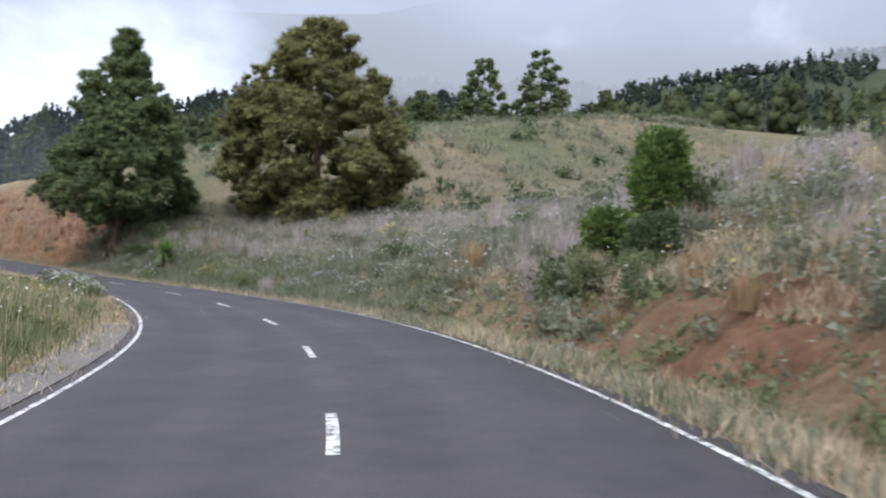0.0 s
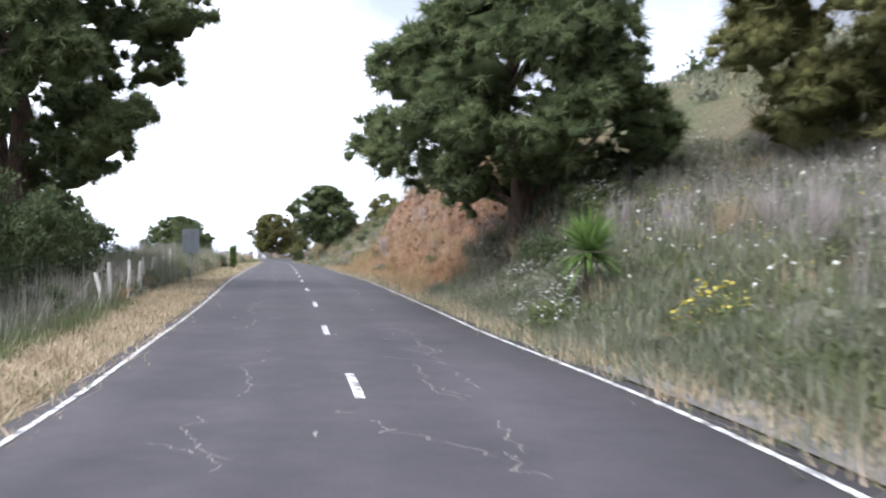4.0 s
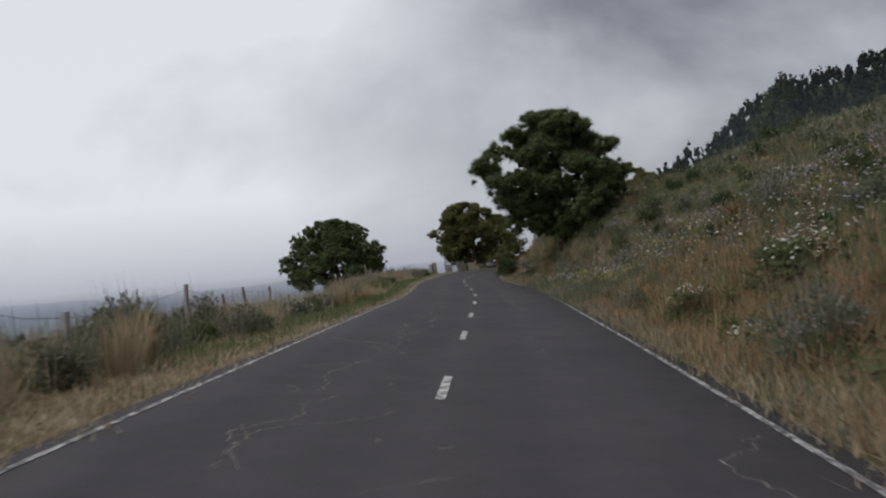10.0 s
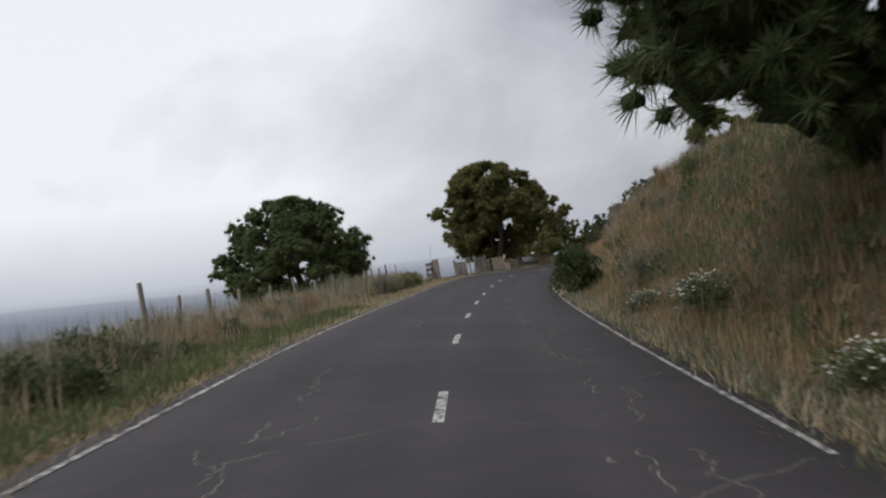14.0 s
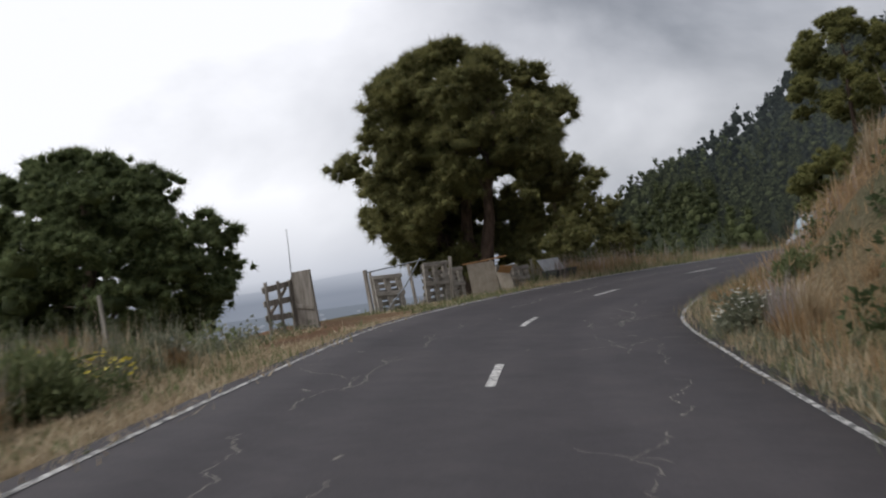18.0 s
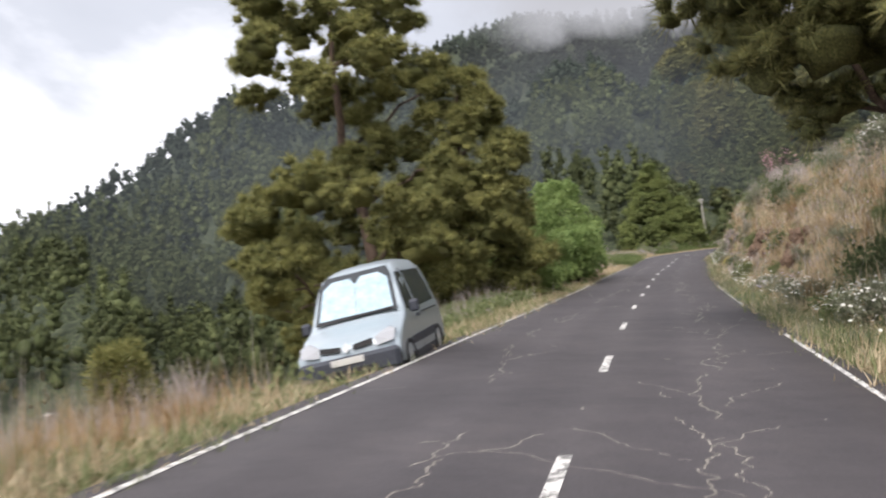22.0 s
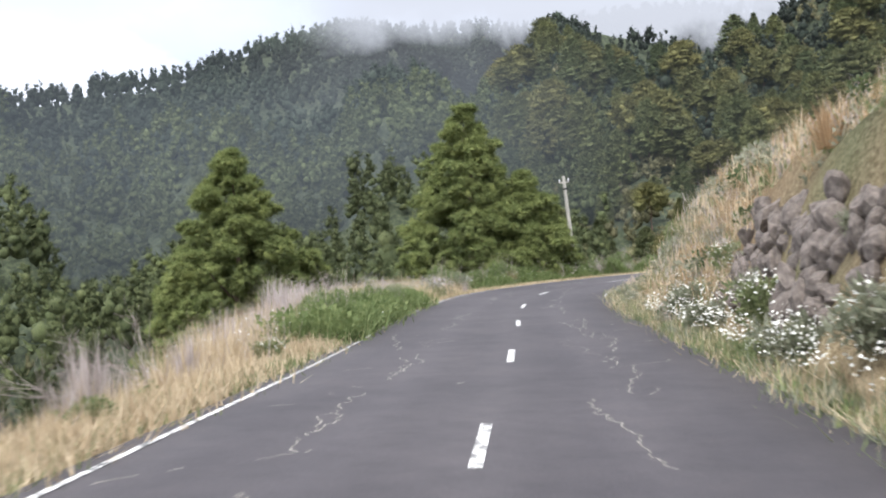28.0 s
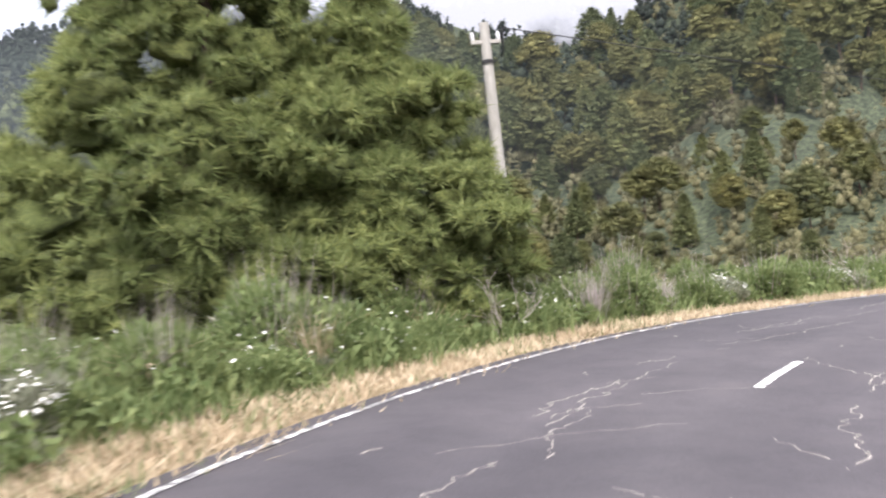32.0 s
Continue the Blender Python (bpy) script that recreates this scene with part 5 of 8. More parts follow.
flowers("white_flowers", 500, (-14, 22), (1.0, 8), -1, (0.4, 0.8), (0.015, 0.03), PETAL, 157, "small pale flowers on the mound", 0.25, 0.1)
grass("verge_straw", 1900, (307, 346), (0.0, 1.3), -1, (0.06, 0.2), STRAW, 16, 209, "yellow straw on the verge outside the bend", None, 0, 0.18, 0.008, 1.3)
grass("bleached_grass", 1900, (310.6, 318.6), (0.7, 3.2), -1, (0.3, 0.7), STRAW, 16, 146, "bleached feathery grass outside the bend", 0.3, -0.4, 0.18, 0.007, 0.6)
grass("bleached_grass", 2000, (292, 318), (1.2, 2.8), -1, (0.5, 1.05), STRAW, 16, 184, "pale feathery grass behind the weeds", 0.3, -0.4, 0.2, 0.006, 0.6)
grass("lush_weeds", 1300, (296, 310.8), (0.1, 1.15), -1, (0.35, 0.85), LUSH, 18, 185, "tall fresh green weeds at the edge of the road", 0.3, -0.3, 0.22, 0.013, 0.7)
flowers("mauve_flowers", 650, (310.5, 318.5), (0.9, 3.4), -1, (0.35, 0.75), (0.010, 0.022), PETAL_MAUVE, 158, "mauve flowers in the dry grass", 0.25, -0.2)


def flower_bush(seed, radius, height, mat=WEED):
    """A bush of white umbels: stems with leaves, and many flat blossoms on top."""
    g = np.random.default_rng(seed)
    ob = empty("flower_bush", Matrix.Identity(4), "bush of white-flowering weeds at the roadside", "plant", "flowering bushes along the road")
    n = 26
    c = np.c_[g.normal(size=(n, 2)) * radius * 0.45, g.uniform(0.1, 0.75, n) * height]
    part("foliage", clumps_mesh("foliage", c, g.uniform(0.12, 0.22, n), mat, 60, 0.12, 0.02, g, 0.9, 0.4), mat, ob)
    m = 110
    a, k = g.uniform(0, 2 * np.pi, m), np.sqrt(g.random(m))
    top = np.c_[np.cos(a) * k * radius, np.sin(a) * k * radius, height * (1.05 - 0.45 * k ** 2) * g.uniform(0.8, 1.1, m)]
    part("bloom", mesh_np("bloom", *discs(top, g.uniform(0.014, 0.036, m), seed, 0.35), PETAL), PETAL, ob, "flat white umbels")["kind"] = "stuff"
    vs, fs, k0 = [], [], 0
    for q in range(0, m, 3):
        v, f = tube(np.array([top[q] * [0.35, 0.35, 0.0], top[q] * [0.8, 0.8, 0.55], top[q]]), [0.008, 0.006, 0.004], 4)
        vs.append(v), fs.append(f + k0)
        k0 += len(v)
    tagged(part("stemwork", mesh_np("stemwork", np.vstack(vs), np.vstack(fs), mat), mat, ob), kind="stuff")
    return ob


# metres along the road, metres off its edge (minus: to the left), size
BUSHES = [(5.5, .9, .5), (23, -.6, .8), (24.5, -.9, .9), (26, -.5, .9), (27.5, -.9, 1.0), (29, -.5, .9), (31, -.9, .9), (42.6, 1.0, 1.0), (43.8, 1.5, 1.1), (45.2, 1.1, .9), (48, 1.5, .8), (49.5, 2.0, .9), (78, 1.3, .7),
          (113, 1.2, .8), (121, -1.5, .7), (131.5, .8, .7), (138.7, .6, .9), (137.8, .8, 1.0), (136.9, 1.2, .8), (149, .9, .8), (157, 1.2, 1.0), (161, .8, .8), (182, 1.0, 1.1), (184, 1.3, 1.2),
          (192, 1.3, .8), (228, 1.2, .9), (231, 1.0, .9), (236.5, 1.2, 1.1), (238, .9, .9), (247, 1.1, .9), (253, 1.0, .9), (262, 1.2, 1.2), (263.5, .9, 1.0), (279, .9, 1.0), (285, .8, 1.0),
          (287.5, .9, 1.0), (290, .7, .9), (292.5, .9, 1.0), (296, .6, .9), (298.5, .8, 1.0), (294, -.9, .5), (299, -1.2, .6), (334, -1.5, .9), (338, -1.6, .8)]
_bush = [flower_bush(160 + i, 0.55, 0.72, WEED if i % 2 else SAGE) for i in range(3)]
for i, (s, u, k) in enumerate(BUSHES):
    v = math.copysign(EDGE + abs(u), u)
    x, y, z = sv_place(np.array([s]), np.array([v]))
    m = pose(x[0], y[0], z[0] - 0.03, 0, 0, i * 77)
    ob = _bush[i % 3]
    if i < 3:
        ob.matrix_world = m
    else:
        ob = copy_thing(ob, m)
    ob.scale = (k, k, k)

# ---------------------------------------------------------------- single weeds and tussocks, built once and then copied
def leaf_clump(name, label, mat, radius, height, seed, clumps=22, leaves=70, length=0.09, width=0.011, bloom=None, blooms=70, bloom_size=(0.018, 0.036), stalk=None):
    """A rounded weed: leafy heads on stems, with flower heads or dry stalks over them where it has them."""
    g = np.random.default_rng(seed)
    ob = empty(name, Matrix.Identity(4), label, "plant", name + "s beside the road")
    a, k = g.uniform(0, 2 * np.pi, clumps), np.sqrt(g.random(clumps))
    c = np.c_[np.cos(a) * k * radius * 0.8, np.sin(a) * k * radius * 0.8, height * (0.15 + 0.75 * g.random(clumps) * (1 - 0.5 * k ** 2))]
    part("foliage", clumps_mesh("foliage", c, g.uniform(0.22, 0.40, clumps) * radius, mat, leaves, length, width, g, 0.95, 0.5, sprays=14), mat, ob)
    if stalk:
        n = 46
        a, k = g.uniform(0, 2 * np.pi, n), np.sqrt(g.random(n))
        root = np.c_[np.cos(a) * k * radius * 0.5, np.sin(a) * k * radius * 0.5, np.zeros(n)]
        tip = np.c_[np.cos(a) * k * radius * 1.1, np.sin(a) * k * radius * 1.1, height * g.uniform(0.8, 1.5, n)]
        side = np.c_[-np.sin(a), np.cos(a), np.zeros(n)] * 0.007
        part("stemwork", mesh_np("stemwork", np.stack([root - side, root + side, tip], 1).reshape(-1, 3), np.arange(n * 3).reshape(-1, 3), stalk), stalk, ob)["kind"] = "stuff"
    if bloom:
        a, k = g.uniform(0, 2 * np.pi, blooms), np.sqrt(g.random(blooms))
        top = np.c_[np.cos(a) * k * radius, np.sin(a) * k * radius, height * (1.05 - 0.5 * k ** 2) * g.uniform(0.8, 1.12, blooms)]
        part("bloom", mesh_np("bloom", *discs(top, g.uniform(*bloom_size, blooms), seed, 0.5), bloom), bloom, ob)["kind"] = "stuff"
    return ob


def tussock(name, label, mat, radius, height, seed, count=150, width=0.008, lay=0.6):
    """A tuft of dry grass: bent blades that fan out from one root."""
    g = np.random.default_rng(seed)
    ob = empty(name, Matrix.Identity(4), label, "grass tuft", name + "s beside the road")
    a = g.uniform(0, 2 * np.pi, count)
    out = np.c_[np.cos(a), np.sin(a), np.zeros(count)]
    side = np.c_[-np.sin(a), np.cos(a), np.zeros(count)] * (width * g.uniform(0.6, 1.4, count))[:, None]
    root = out * (radius * 0.45 * np.sqrt(g.random(count)))[:, None]
    h = height * g.uniform(0.5, 1.1, count)
    bend = radius * lay * np.abs(g.normal(size=count))
    mid = root + out * (bend * 0.35)[:, None] + np.c_[np.zeros((count, 2)), h * 0.65]
    tip = root + out * bend[:, None] + np.c_[np.zeros((count, 2)), h * (1 - 0.15 * np.minimum(bend / radius, 2))]
    v = np.stack([root - side, root + side, mid + side * 0.8, mid - side * 0.8, tip], 1).reshape(-1, 3)
    k = (np.arange(count) * 5)[:, None]
    part("grass_tuft", mesh_np("grass_tuft", v, np.vstack([k + [[0, 1, 2]], k + [[0, 2, 3]], k + [[3, 2, 4]]]), mat), mat, ob)["kind"] = "stuff"
    return ob


def dead_shrub(label, seed, height=1.3):
    """A leafless grey shrub of forking twigs."""
    g = np.random.default_rng(seed)
    ob = empty("dead_shrub", Matrix.Identity(4), label, "shrub", "dead shrubs beside the road")
    vs, fs, k0 = [], [], 0

    def twig(foot, way, ln, r, depth):
        nonlocal k0
        tip = foot + way * ln
        v, f = tube(limb_points(foot, tip, g, 0, 4), r * np.linspace(1, 0.45, 4), 4)
        vs.append(v), fs.append(f + k0)
        k0 += len(v)
        if depth:
            for _ in range(3):
                w = way + g.normal(size=3) * 0.55 + [0, 0, 0.2]
                twig(foot + (tip - foot) * g.uniform(0.45, 1), w / np.linalg.norm(w), ln * g.uniform(0.5, 0.8), r * 0.55, depth - 1)

    for _ in range(5):
        w = np.array([g.normal() * 0.5, g.normal() * 0.5, 1.0])
        twig(np.array([g.normal() * 0.06, g.normal() * 0.06, -0.1]), w / np.linalg.norm(w), height * g.uniform(0.4, 0.6), 0.010, 2)
    part("branchwork", mesh_np("branchwork", np.vstack(vs), np.vstack(fs), GREYDRY), GREYDRY, ob)["kind"] = "stuff"
    return ob


PLANTS = {"sage": [leaf_clump("sage_bush", "rounded grey-green bush of soft leaves", SAGE, 0.55, 0.75, 520, stalk=GREYDRY), leaf_clump("sage_bush", "grey-green bush with pale dry stalks", SAGE, 0.45, 0.6, 521, 18)],
          "weed": [leaf_clump("weed_clump", "fresh green leafy weed", WEED, 0.45, 0.6, 522, 22, 80, 0.10, 0.013), leaf_clump("weed_clump", "low bright-green leafy weed", WEED, 0.5, 0.42, 523, 22, 80, 0.09, 0.013)],
          "lush": [leaf_clump("lush_weed", "tall fresh-green leafy weed", LUSH, 0.55, 0.85, 533, 34, 110, 0.10, 0.011, stalk=GREYDRY), leaf_clump("lush_weed", "spreading fresh-green weed with small white flowers", LUSH, 0.6, 0.6, 534, 34, 110, 0.09, 0.011, bloom=PETAL, blooms=16, bloom_size=(0.012, 0.022))],
          "heath": [leaf_clump("heath_bush", "dark green dense low bush", SHRUB, 0.6, 0.8, 524, 34, 90, 0.08, 0.012)],
          "mauve": [leaf_clump("mauve_bush", "grey-green bush covered with mauve flower heads", SAGE, 0.6, 0.85, 525, 22, 40, bloom=PETAL_MAUVE, blooms=110, bloom_size=(0.010, 0.022))],
          "yellow": [leaf_clump("yellow_bush", "green weed with small yellow flower heads", WEED, 0.5, 0.65, 526, 18, 40, bloom=PETAL_YELLOW, blooms=60)],
          "straw": [tussock("straw_tuft", "pale dry grass tuft", STRAW, 0.45, 0.75, 527), tussock("straw_tuft", "low spreading tuft of pale straw", STRAW, 0.6, 0.5, 528, 150, 0.008, 0.9)],
          "rust": [tussock("brown_tuft", "brown dry grass tuft", RUST, 0.45, 0.65, 529)],
          "dry": [tussock("grey_tuft", "grey-pink tuft of dead stalks", GREYDRY, 0.5, 0.95, 530, 130, 0.006, 0.5)],
          "dead": [dead_shrub("bare grey dead shrub of forking twigs", 531), dead_shrub("tall bare grey dead shrub", 532, 1.7)],
          "daisy": _bush}
_used = {k: [False] * len(v) for k, v in PLANTS.items()}
_used["daisy"] = [True] * 3


def plant_out(seed, side, s_range, u_range, near, counts, size=(0.6, 1.35)):
    """Sets single plants beside the road. counts: how many of each kind."""
    g = np.random.default_rng(seed)
    for kind, n in counts:
        for q in range(n):
            s, u = g.uniform(*s_range), u_range[0] + (u_range[1] - u_range[0]) * g.random() ** near
            if side < 0 and ((199 < s < 209) or (231 < s < 238.5 and u < 2.6)):
                continue
            x, y, z = sv_place(np.array([s]), np.array([side * (EDGE + u)]))
            which = int(g.integers(len(PLANTS[kind])))
            m = pose(x[0], y[0], z[0] - 0.06, g.normal() * 5, g.normal() * 5, g.uniform(0, 360))
            k = g.uniform(*size) * min(1.0, 0.55 + 0.35 * u)
            ob = PLANTS[kind][which]
            if _used[kind][which]:
                ob = copy_thing(ob, m)
            else:
                _used[kind][which] = True
                ob.matrix_world = m
            ob.scale = (k, k, k * g.uniform(0.8, 1.25))


plant_out(540, 1, (16, 56), (0.8, 12), 1.5, (("sage", 46), ("weed", 34), ("mauve", 14), ("dry", 34), ("straw", 22), ("yellow", 12), ("heath", 8), ("daisy", 7)))
plant_out(541, 1, (-6, 18), (2.0, 13), 1.3, (("mauve", 13), ("sage", 16), ("straw", 30), ("rust", 22), ("dry", 12), ("weed", 22), ("heath", 6)))
plant_out(542, -1, (-10, 24), (0.9, 5), 1.0, (("weed", 16), ("straw", 16), ("yellow", 8)), (0.5, 0.9))
plant_out(543, -1, (46, 130), (1.9, 5.0), 1.0, (("sage", 22), ("weed", 16), ("heath", 16), ("dry", 22), ("straw", 20), ("rust", 20)), (0.6, 1.1))
plant_out(544, -1, (128, 200), (1.3, 5.0), 1.0, (("weed", 26), ("sage", 16), ("heath", 5), ("rust", 12), ("straw", 34), ("dead", 5)), (0.6, 1.1))
plant_out(555, -1, (146, 172), (1.5, 4.2), 1.0, (("heath", 8), ("weed", 18), ("rust", 10), ("straw", 14), ("sage", 8)), (0.8, 1.3))
plant_out(556, -1, (122, 147), (0.9, 3.2), 1.0, (("straw", 24), ("rust", 4), ("weed", 14), ("sage", 8)), (0.8, 1.3))
plant_out(557, -1, (100, 124), (1.4, 3.6), 1.0, (("straw", 22), ("weed", 14), ("sage", 10)), (0.8, 1.3))
plant_out(558, 1, (132, 141), (0.2, 2.4), 1.0, (("straw", 16), ("lush", 6), ("yellow", 10)), (0.6, 1.0))
plant_out(559, 1, (256, 284), (2.2, 6.5), 1.0, (("sage", 30), ("weed", 22), ("yellow", 1), ("dry", 14), ("heath", 6)), (0.8, 1.3))
plant_out(562, -1, (184, 199.5), (1.3, 5.0), 1.0, (("weed", 18), ("rust", 16), ("heath", 3), ("sage", 10), ("yellow", 5)), (0.8, 1.3))
plant_out(563, -1, (66, 104), (1.9, 4.5), 1.0, (("sage", 18), ("dry", 16), ("heath", 14), ("weed", 10)), (0.9, 1.4))
plant_out(545, 1, (58, 100), (0.5, 3.0), 1.0, (("rust", 26), ("dry", 4), ("straw", 16), ("heath", 4)), (0.5, 1.0))
plant_out(546, 1, (98, 166), (0.8, 11), 1.4, (("weed", 30), ("sage", 22), ("rust", 30), ("straw", 18), ("mauve", 14), ("heath", 16), ("yellow", 8), ("daisy", 10)))
plant_out(547, 1, (164, 214), (0.5, 8), 1.2, (("rust", 26), ("straw", 22), ("weed", 12), ("sage", 10), ("heath", 6), ("dry", 12), ("daisy", 4)))
plant_out(548, -1, (213, 231), (0.9, 5), 1.0, (("rust", 26), ("straw", 14), ("weed", 8), ("dry", 12)), (0.6, 1.1))
plant_out(549, 1, (212, 282), (0.6, 9), 1.3, (("straw", 22), ("weed", 34), ("sage", 24), ("rust", 16), ("dry", 28), ("heath", 14), ("mauve", 8), ("yellow", 6), ("daisy", 12)))
plant_out(550, 1, (276, 330), (0.4, 7), 1.3, (("straw", 18), ("dry", 26), ("sage", 16), ("weed", 20), ("rust", 8), ("daisy", 14)), (0.5, 1.1))
plant_out(551, -1, (238, 292), (0.5, 2.4), 1.0, (("straw", 24), ("dry", 10), ("weed", 18), ("dead", 4)), (0.4, 0.8))
plant_out(552, -1, (268, 312), (1.3, 3.2), 1.0, (("dead", 16), ("dry", 22), ("straw", 12)), (0.7, 1.1))
plant_out(553, -1, (296.2, 310.6), (0.15, 1.1), 1.0, (("lush", 44), ("sage", 4), ("yellow", 2), ("weed", 8)), (0.8, 1.35))
plant_out(560, -1, (310.8, 318.4), (0.7, 3.2), 1.0, (("straw", 14), ("mauve", 8), ("dry", 8), ("weed", 9), ("yellow", 2)), (0.6, 1.05))
plant_out(561, -1, (284, 310), (1.5, 2.8), 1.0, (("dry", 24), ("straw", 6)), (0.8, 1.3))
plant_out(554, -1, (318.4, 352), (1.2, 3.4), 1.0, (("lush", 90), ("sage", 14), ("straw", 6), ("daisy", 4), ("dry", 12), ("dead", 6)), (0.7, 1.3))

# ---------------------------------------------------------------- shrubs and single plants
def shrub(x, y, height, radius, mat, label, seed, clumps=60, size=0.35, name="shrub", leaves=150, length=0.12, width=0.03, upright=1.0, z=None, stem=0.05):
    g = np.random.default_rng(seed)
    z = float(ground_at(x, y)[0]) if z is None else z
    ob = empty(name, pose(x, y, z - 0.05), label, "shrub")
    t = g.random(clumps) ** 0.8
    a = g.uniform(0, 2 * np.pi, clumps)
    r = radius * np.sqrt(g.uniform(0.1, 1, clumps)) * (1 - 0.6 * t * upright) * (0.55 + 0.45 * np.minimum(1, t * 4))
    cen = np.c_[np.cos(a) * r, np.sin(a) * r, 0.15 * height + t * height * 0.8]
    part("crown", clumps_mesh("crown", cen, size * g.uniform(0.6, 1.2, clumps), mat, leaves, length, width, g, 0.9, 0.6), mat, ob)
    for q in range(5):
        part("stem", mesh_np("stem", *tube(limb_points((g.normal() * 0.1, g.normal() * 0.1, -0.1), cen[np.argsort(-cen[:, 2])[q * 3]], g, 0), stem * np.linspace(1, 0.2, 6), 6), BARK, True), BARK, ob)
    return ob


shrub(4.5, 21.8, 2.1, 0.55, HEATH, "upright bright-green heath shrub on the slope", 201, 70, 0.28, "heath_shrub", upright=0.4)
shrub(3.4, 21.2, 1.3, 0.55, HEATH, "smaller leaning green heath shrub", 202, 45, 0.26, "heath_shrub", upright=0.4)
shrub(4.0, 19.6, 1.0, 0.6, SHRUB, "dark low shrub at the foot of the slope", 203, 30, 0.24)
for i, (x, y, h, r) in enumerate(((-30.5, 50.5, 3.2, 1.9), (-33.2, 52.5, 3.4, 2.0), (-28.8, 47.0, 2.4, 1.6), (-36.0, 57.5, 3.0, 2.0), (-32.0, 47.5, 2.6, 1.8), (-40, 63, 2.2, 2.2))):
    shrub(x, y, h, r, SHRUB, "dense dark heath bush below the pine", 210 + i, 80, 0.42, "heath_shrub", 170, upright=0.3)
for i, (s, v, h, r) in enumerate(((43.5, -7.2, 2.5, 1.5), (46.5, -7.6, 3.0, 1.6), (50, -7.4, 2.7, 1.6), (54, -7.2, 2.4, 1.5), (47, -10, 3.2, 1.8))):
    x, y = at_road(s, v)
    shrub(float(x), float(y), h, r, SHRUB, "dense dark heath bush behind the fence", 222 + i, 80, 0.40, "heath_shrub", 170, upright=0.35)
for i, (s, v, h, r) in enumerate(((104.5, -6.0, 0.75, 0.6), (113, -6.2, 0.7, 0.6))):
    x, y = at_road(s, v)
    shrub(float(x), float(y), h, r, WEED, "rounded green bush in the weeds along the fence", 250 + i, 34, 0.24, "roadside_bush", 100, upright=0.6)
shrub(-48.2, 83.2, 1.4, 0.12, BROADLEAF, "slender yellow-green cypress-like shrub by the fence", 220, 36, 0.12, upright=0.9)
for i, (x, y, h, r) in enumerate(((-118.5, 233.5, 2.2, 1.6), (-118.2, 238.5, 2.4, 1.7), (-119.5, 243.0, 3.2, 1.8), (-116.6, 241.5, 2.0, 1.5), (-119.0, 249.5, 3.2, 1.8), (-121.5, 239.5, 3.0, 2.0), (-116.2, 244.6, 2.4, 1.4))):
    shrub(x, y, h + (0.1 if i < 2 else 0.6), r, BROADLEAF, "leafy fresh-green bush on the edge of the drop", 230 + i, 90, 0.4, "leafy_bush", 150, 0.14, 0.04, 0.4, z=min(0.1, float(ground_at(x, y)[0]) + 0.2))


def broadleaf(x, y, z, height, radius, label, seed):
    g = np.random.default_rng(seed)
    ob = empty("broadleaf_tree", pose(x, y, z), label, "tree")
    n = 210
    t = g.uniform(0.12, 1, n)
    a = g.uniform(0, 2 * np.pi, n)
    r = radius * np.sqrt(g.uniform(0.15, 1, n)) * np.sqrt(np.maximum(0.06, 1 - ((t - 0.45) / 0.58) ** 2)) * (1 + 0.18 * np.sin(3 * a + seed))
    cen = np.c_[np.cos(a) * r, np.sin(a) * r, t * height]
    part("crown", clumps_mesh("crown", cen, g.uniform(0.25, 0.5, n), BROADLEAF, 130, 0.13, 0.045, g, 0.9, 0.45), BROADLEAF, ob)
    part("trunk", mesh_np("trunk", *tube(limb_points((0, 0, -0.4), (0.2, 0.1, height * 0.8), g, 0), 0.12 * np.linspace(1.2, 0.2, 6), 8), BARK, True), BARK, ob)
    for q in range(5):
        part("limb", mesh_np("limb", *tube(limb_points((0, 0, height * (0.2 + 0.1 * q)), cen[q * 7], g), 0.06 * np.linspace(1, 0.3, 6), 6), BARK, True), BARK, ob)
    return ob


broadleaf(-117.2, 247.8, -1.2, 6.6, 2.3, "light-green broadleaf tree on the road's lower edge", 301)
broadleaf(-120.0, 250.5, -2.2, 6.0, 2.2, "fresh-green broadleaf tree behind the others", 302)
broadleaf(-118.2, 260.5, -2.0, 5.4, 1.8, "bright broadleaf tree close to the verge", 303)
shrub(-129.5, 218.0, 4.0, 1.5, PINE_YOUNG, "small bushy young pine on the slope", 240, 60, 0.4, "young_pine", 150, 0.2, 0.024, 1.2, stem=0.06)
shrub(-133, 221, 3.4, 1.2, PINE_YOUNG, "small bushy young pine on the slope", 241, 50, 0.4, "young_pine", 150, 0.2, 0.024, 1.2, stem=0.06)
shrub(-95.5, 152.4 + 3, 1.6, 1.2, SHRUB, "dark shrub on the bank", 242, 40, 0.3)


def blossom_shrub(x, y, z, seed):
    """Bare twigs with pink blossom."""
    g = np.random.default_rng(seed)
    ob = empty("almond_bush", pose(x, y, z), "leafless bush with sparse pink blossom on the bank", "shrub")
    tips = []
    for q in range(9):
        tip = np.array([g.normal() * 0.9, g.normal() * 0.9, g.uniform(1.4, 2.4)])
        part("twig", mesh_np("twig", *tube(limb_points((g.normal() * 0.1, g.normal() * 0.1, -0.2), tip, g, 0, 7), 0.03 * np.linspace(1, 0.15, 7), 5), BARK, True), BARK, ob)
        tips.append(tip)
    c = np.repeat(np.array(tips), 26, 0) * g.uniform(0.5, 1.05, (234, 1)) + g.normal(size=(234, 3)) * 0.16
    part("bloom", mesh_np("bloom", *discs(c, g.uniform(0.025, 0.05, len(c)), seed, 2), PETAL_PINK), PETAL_PINK, ob)
    return ob


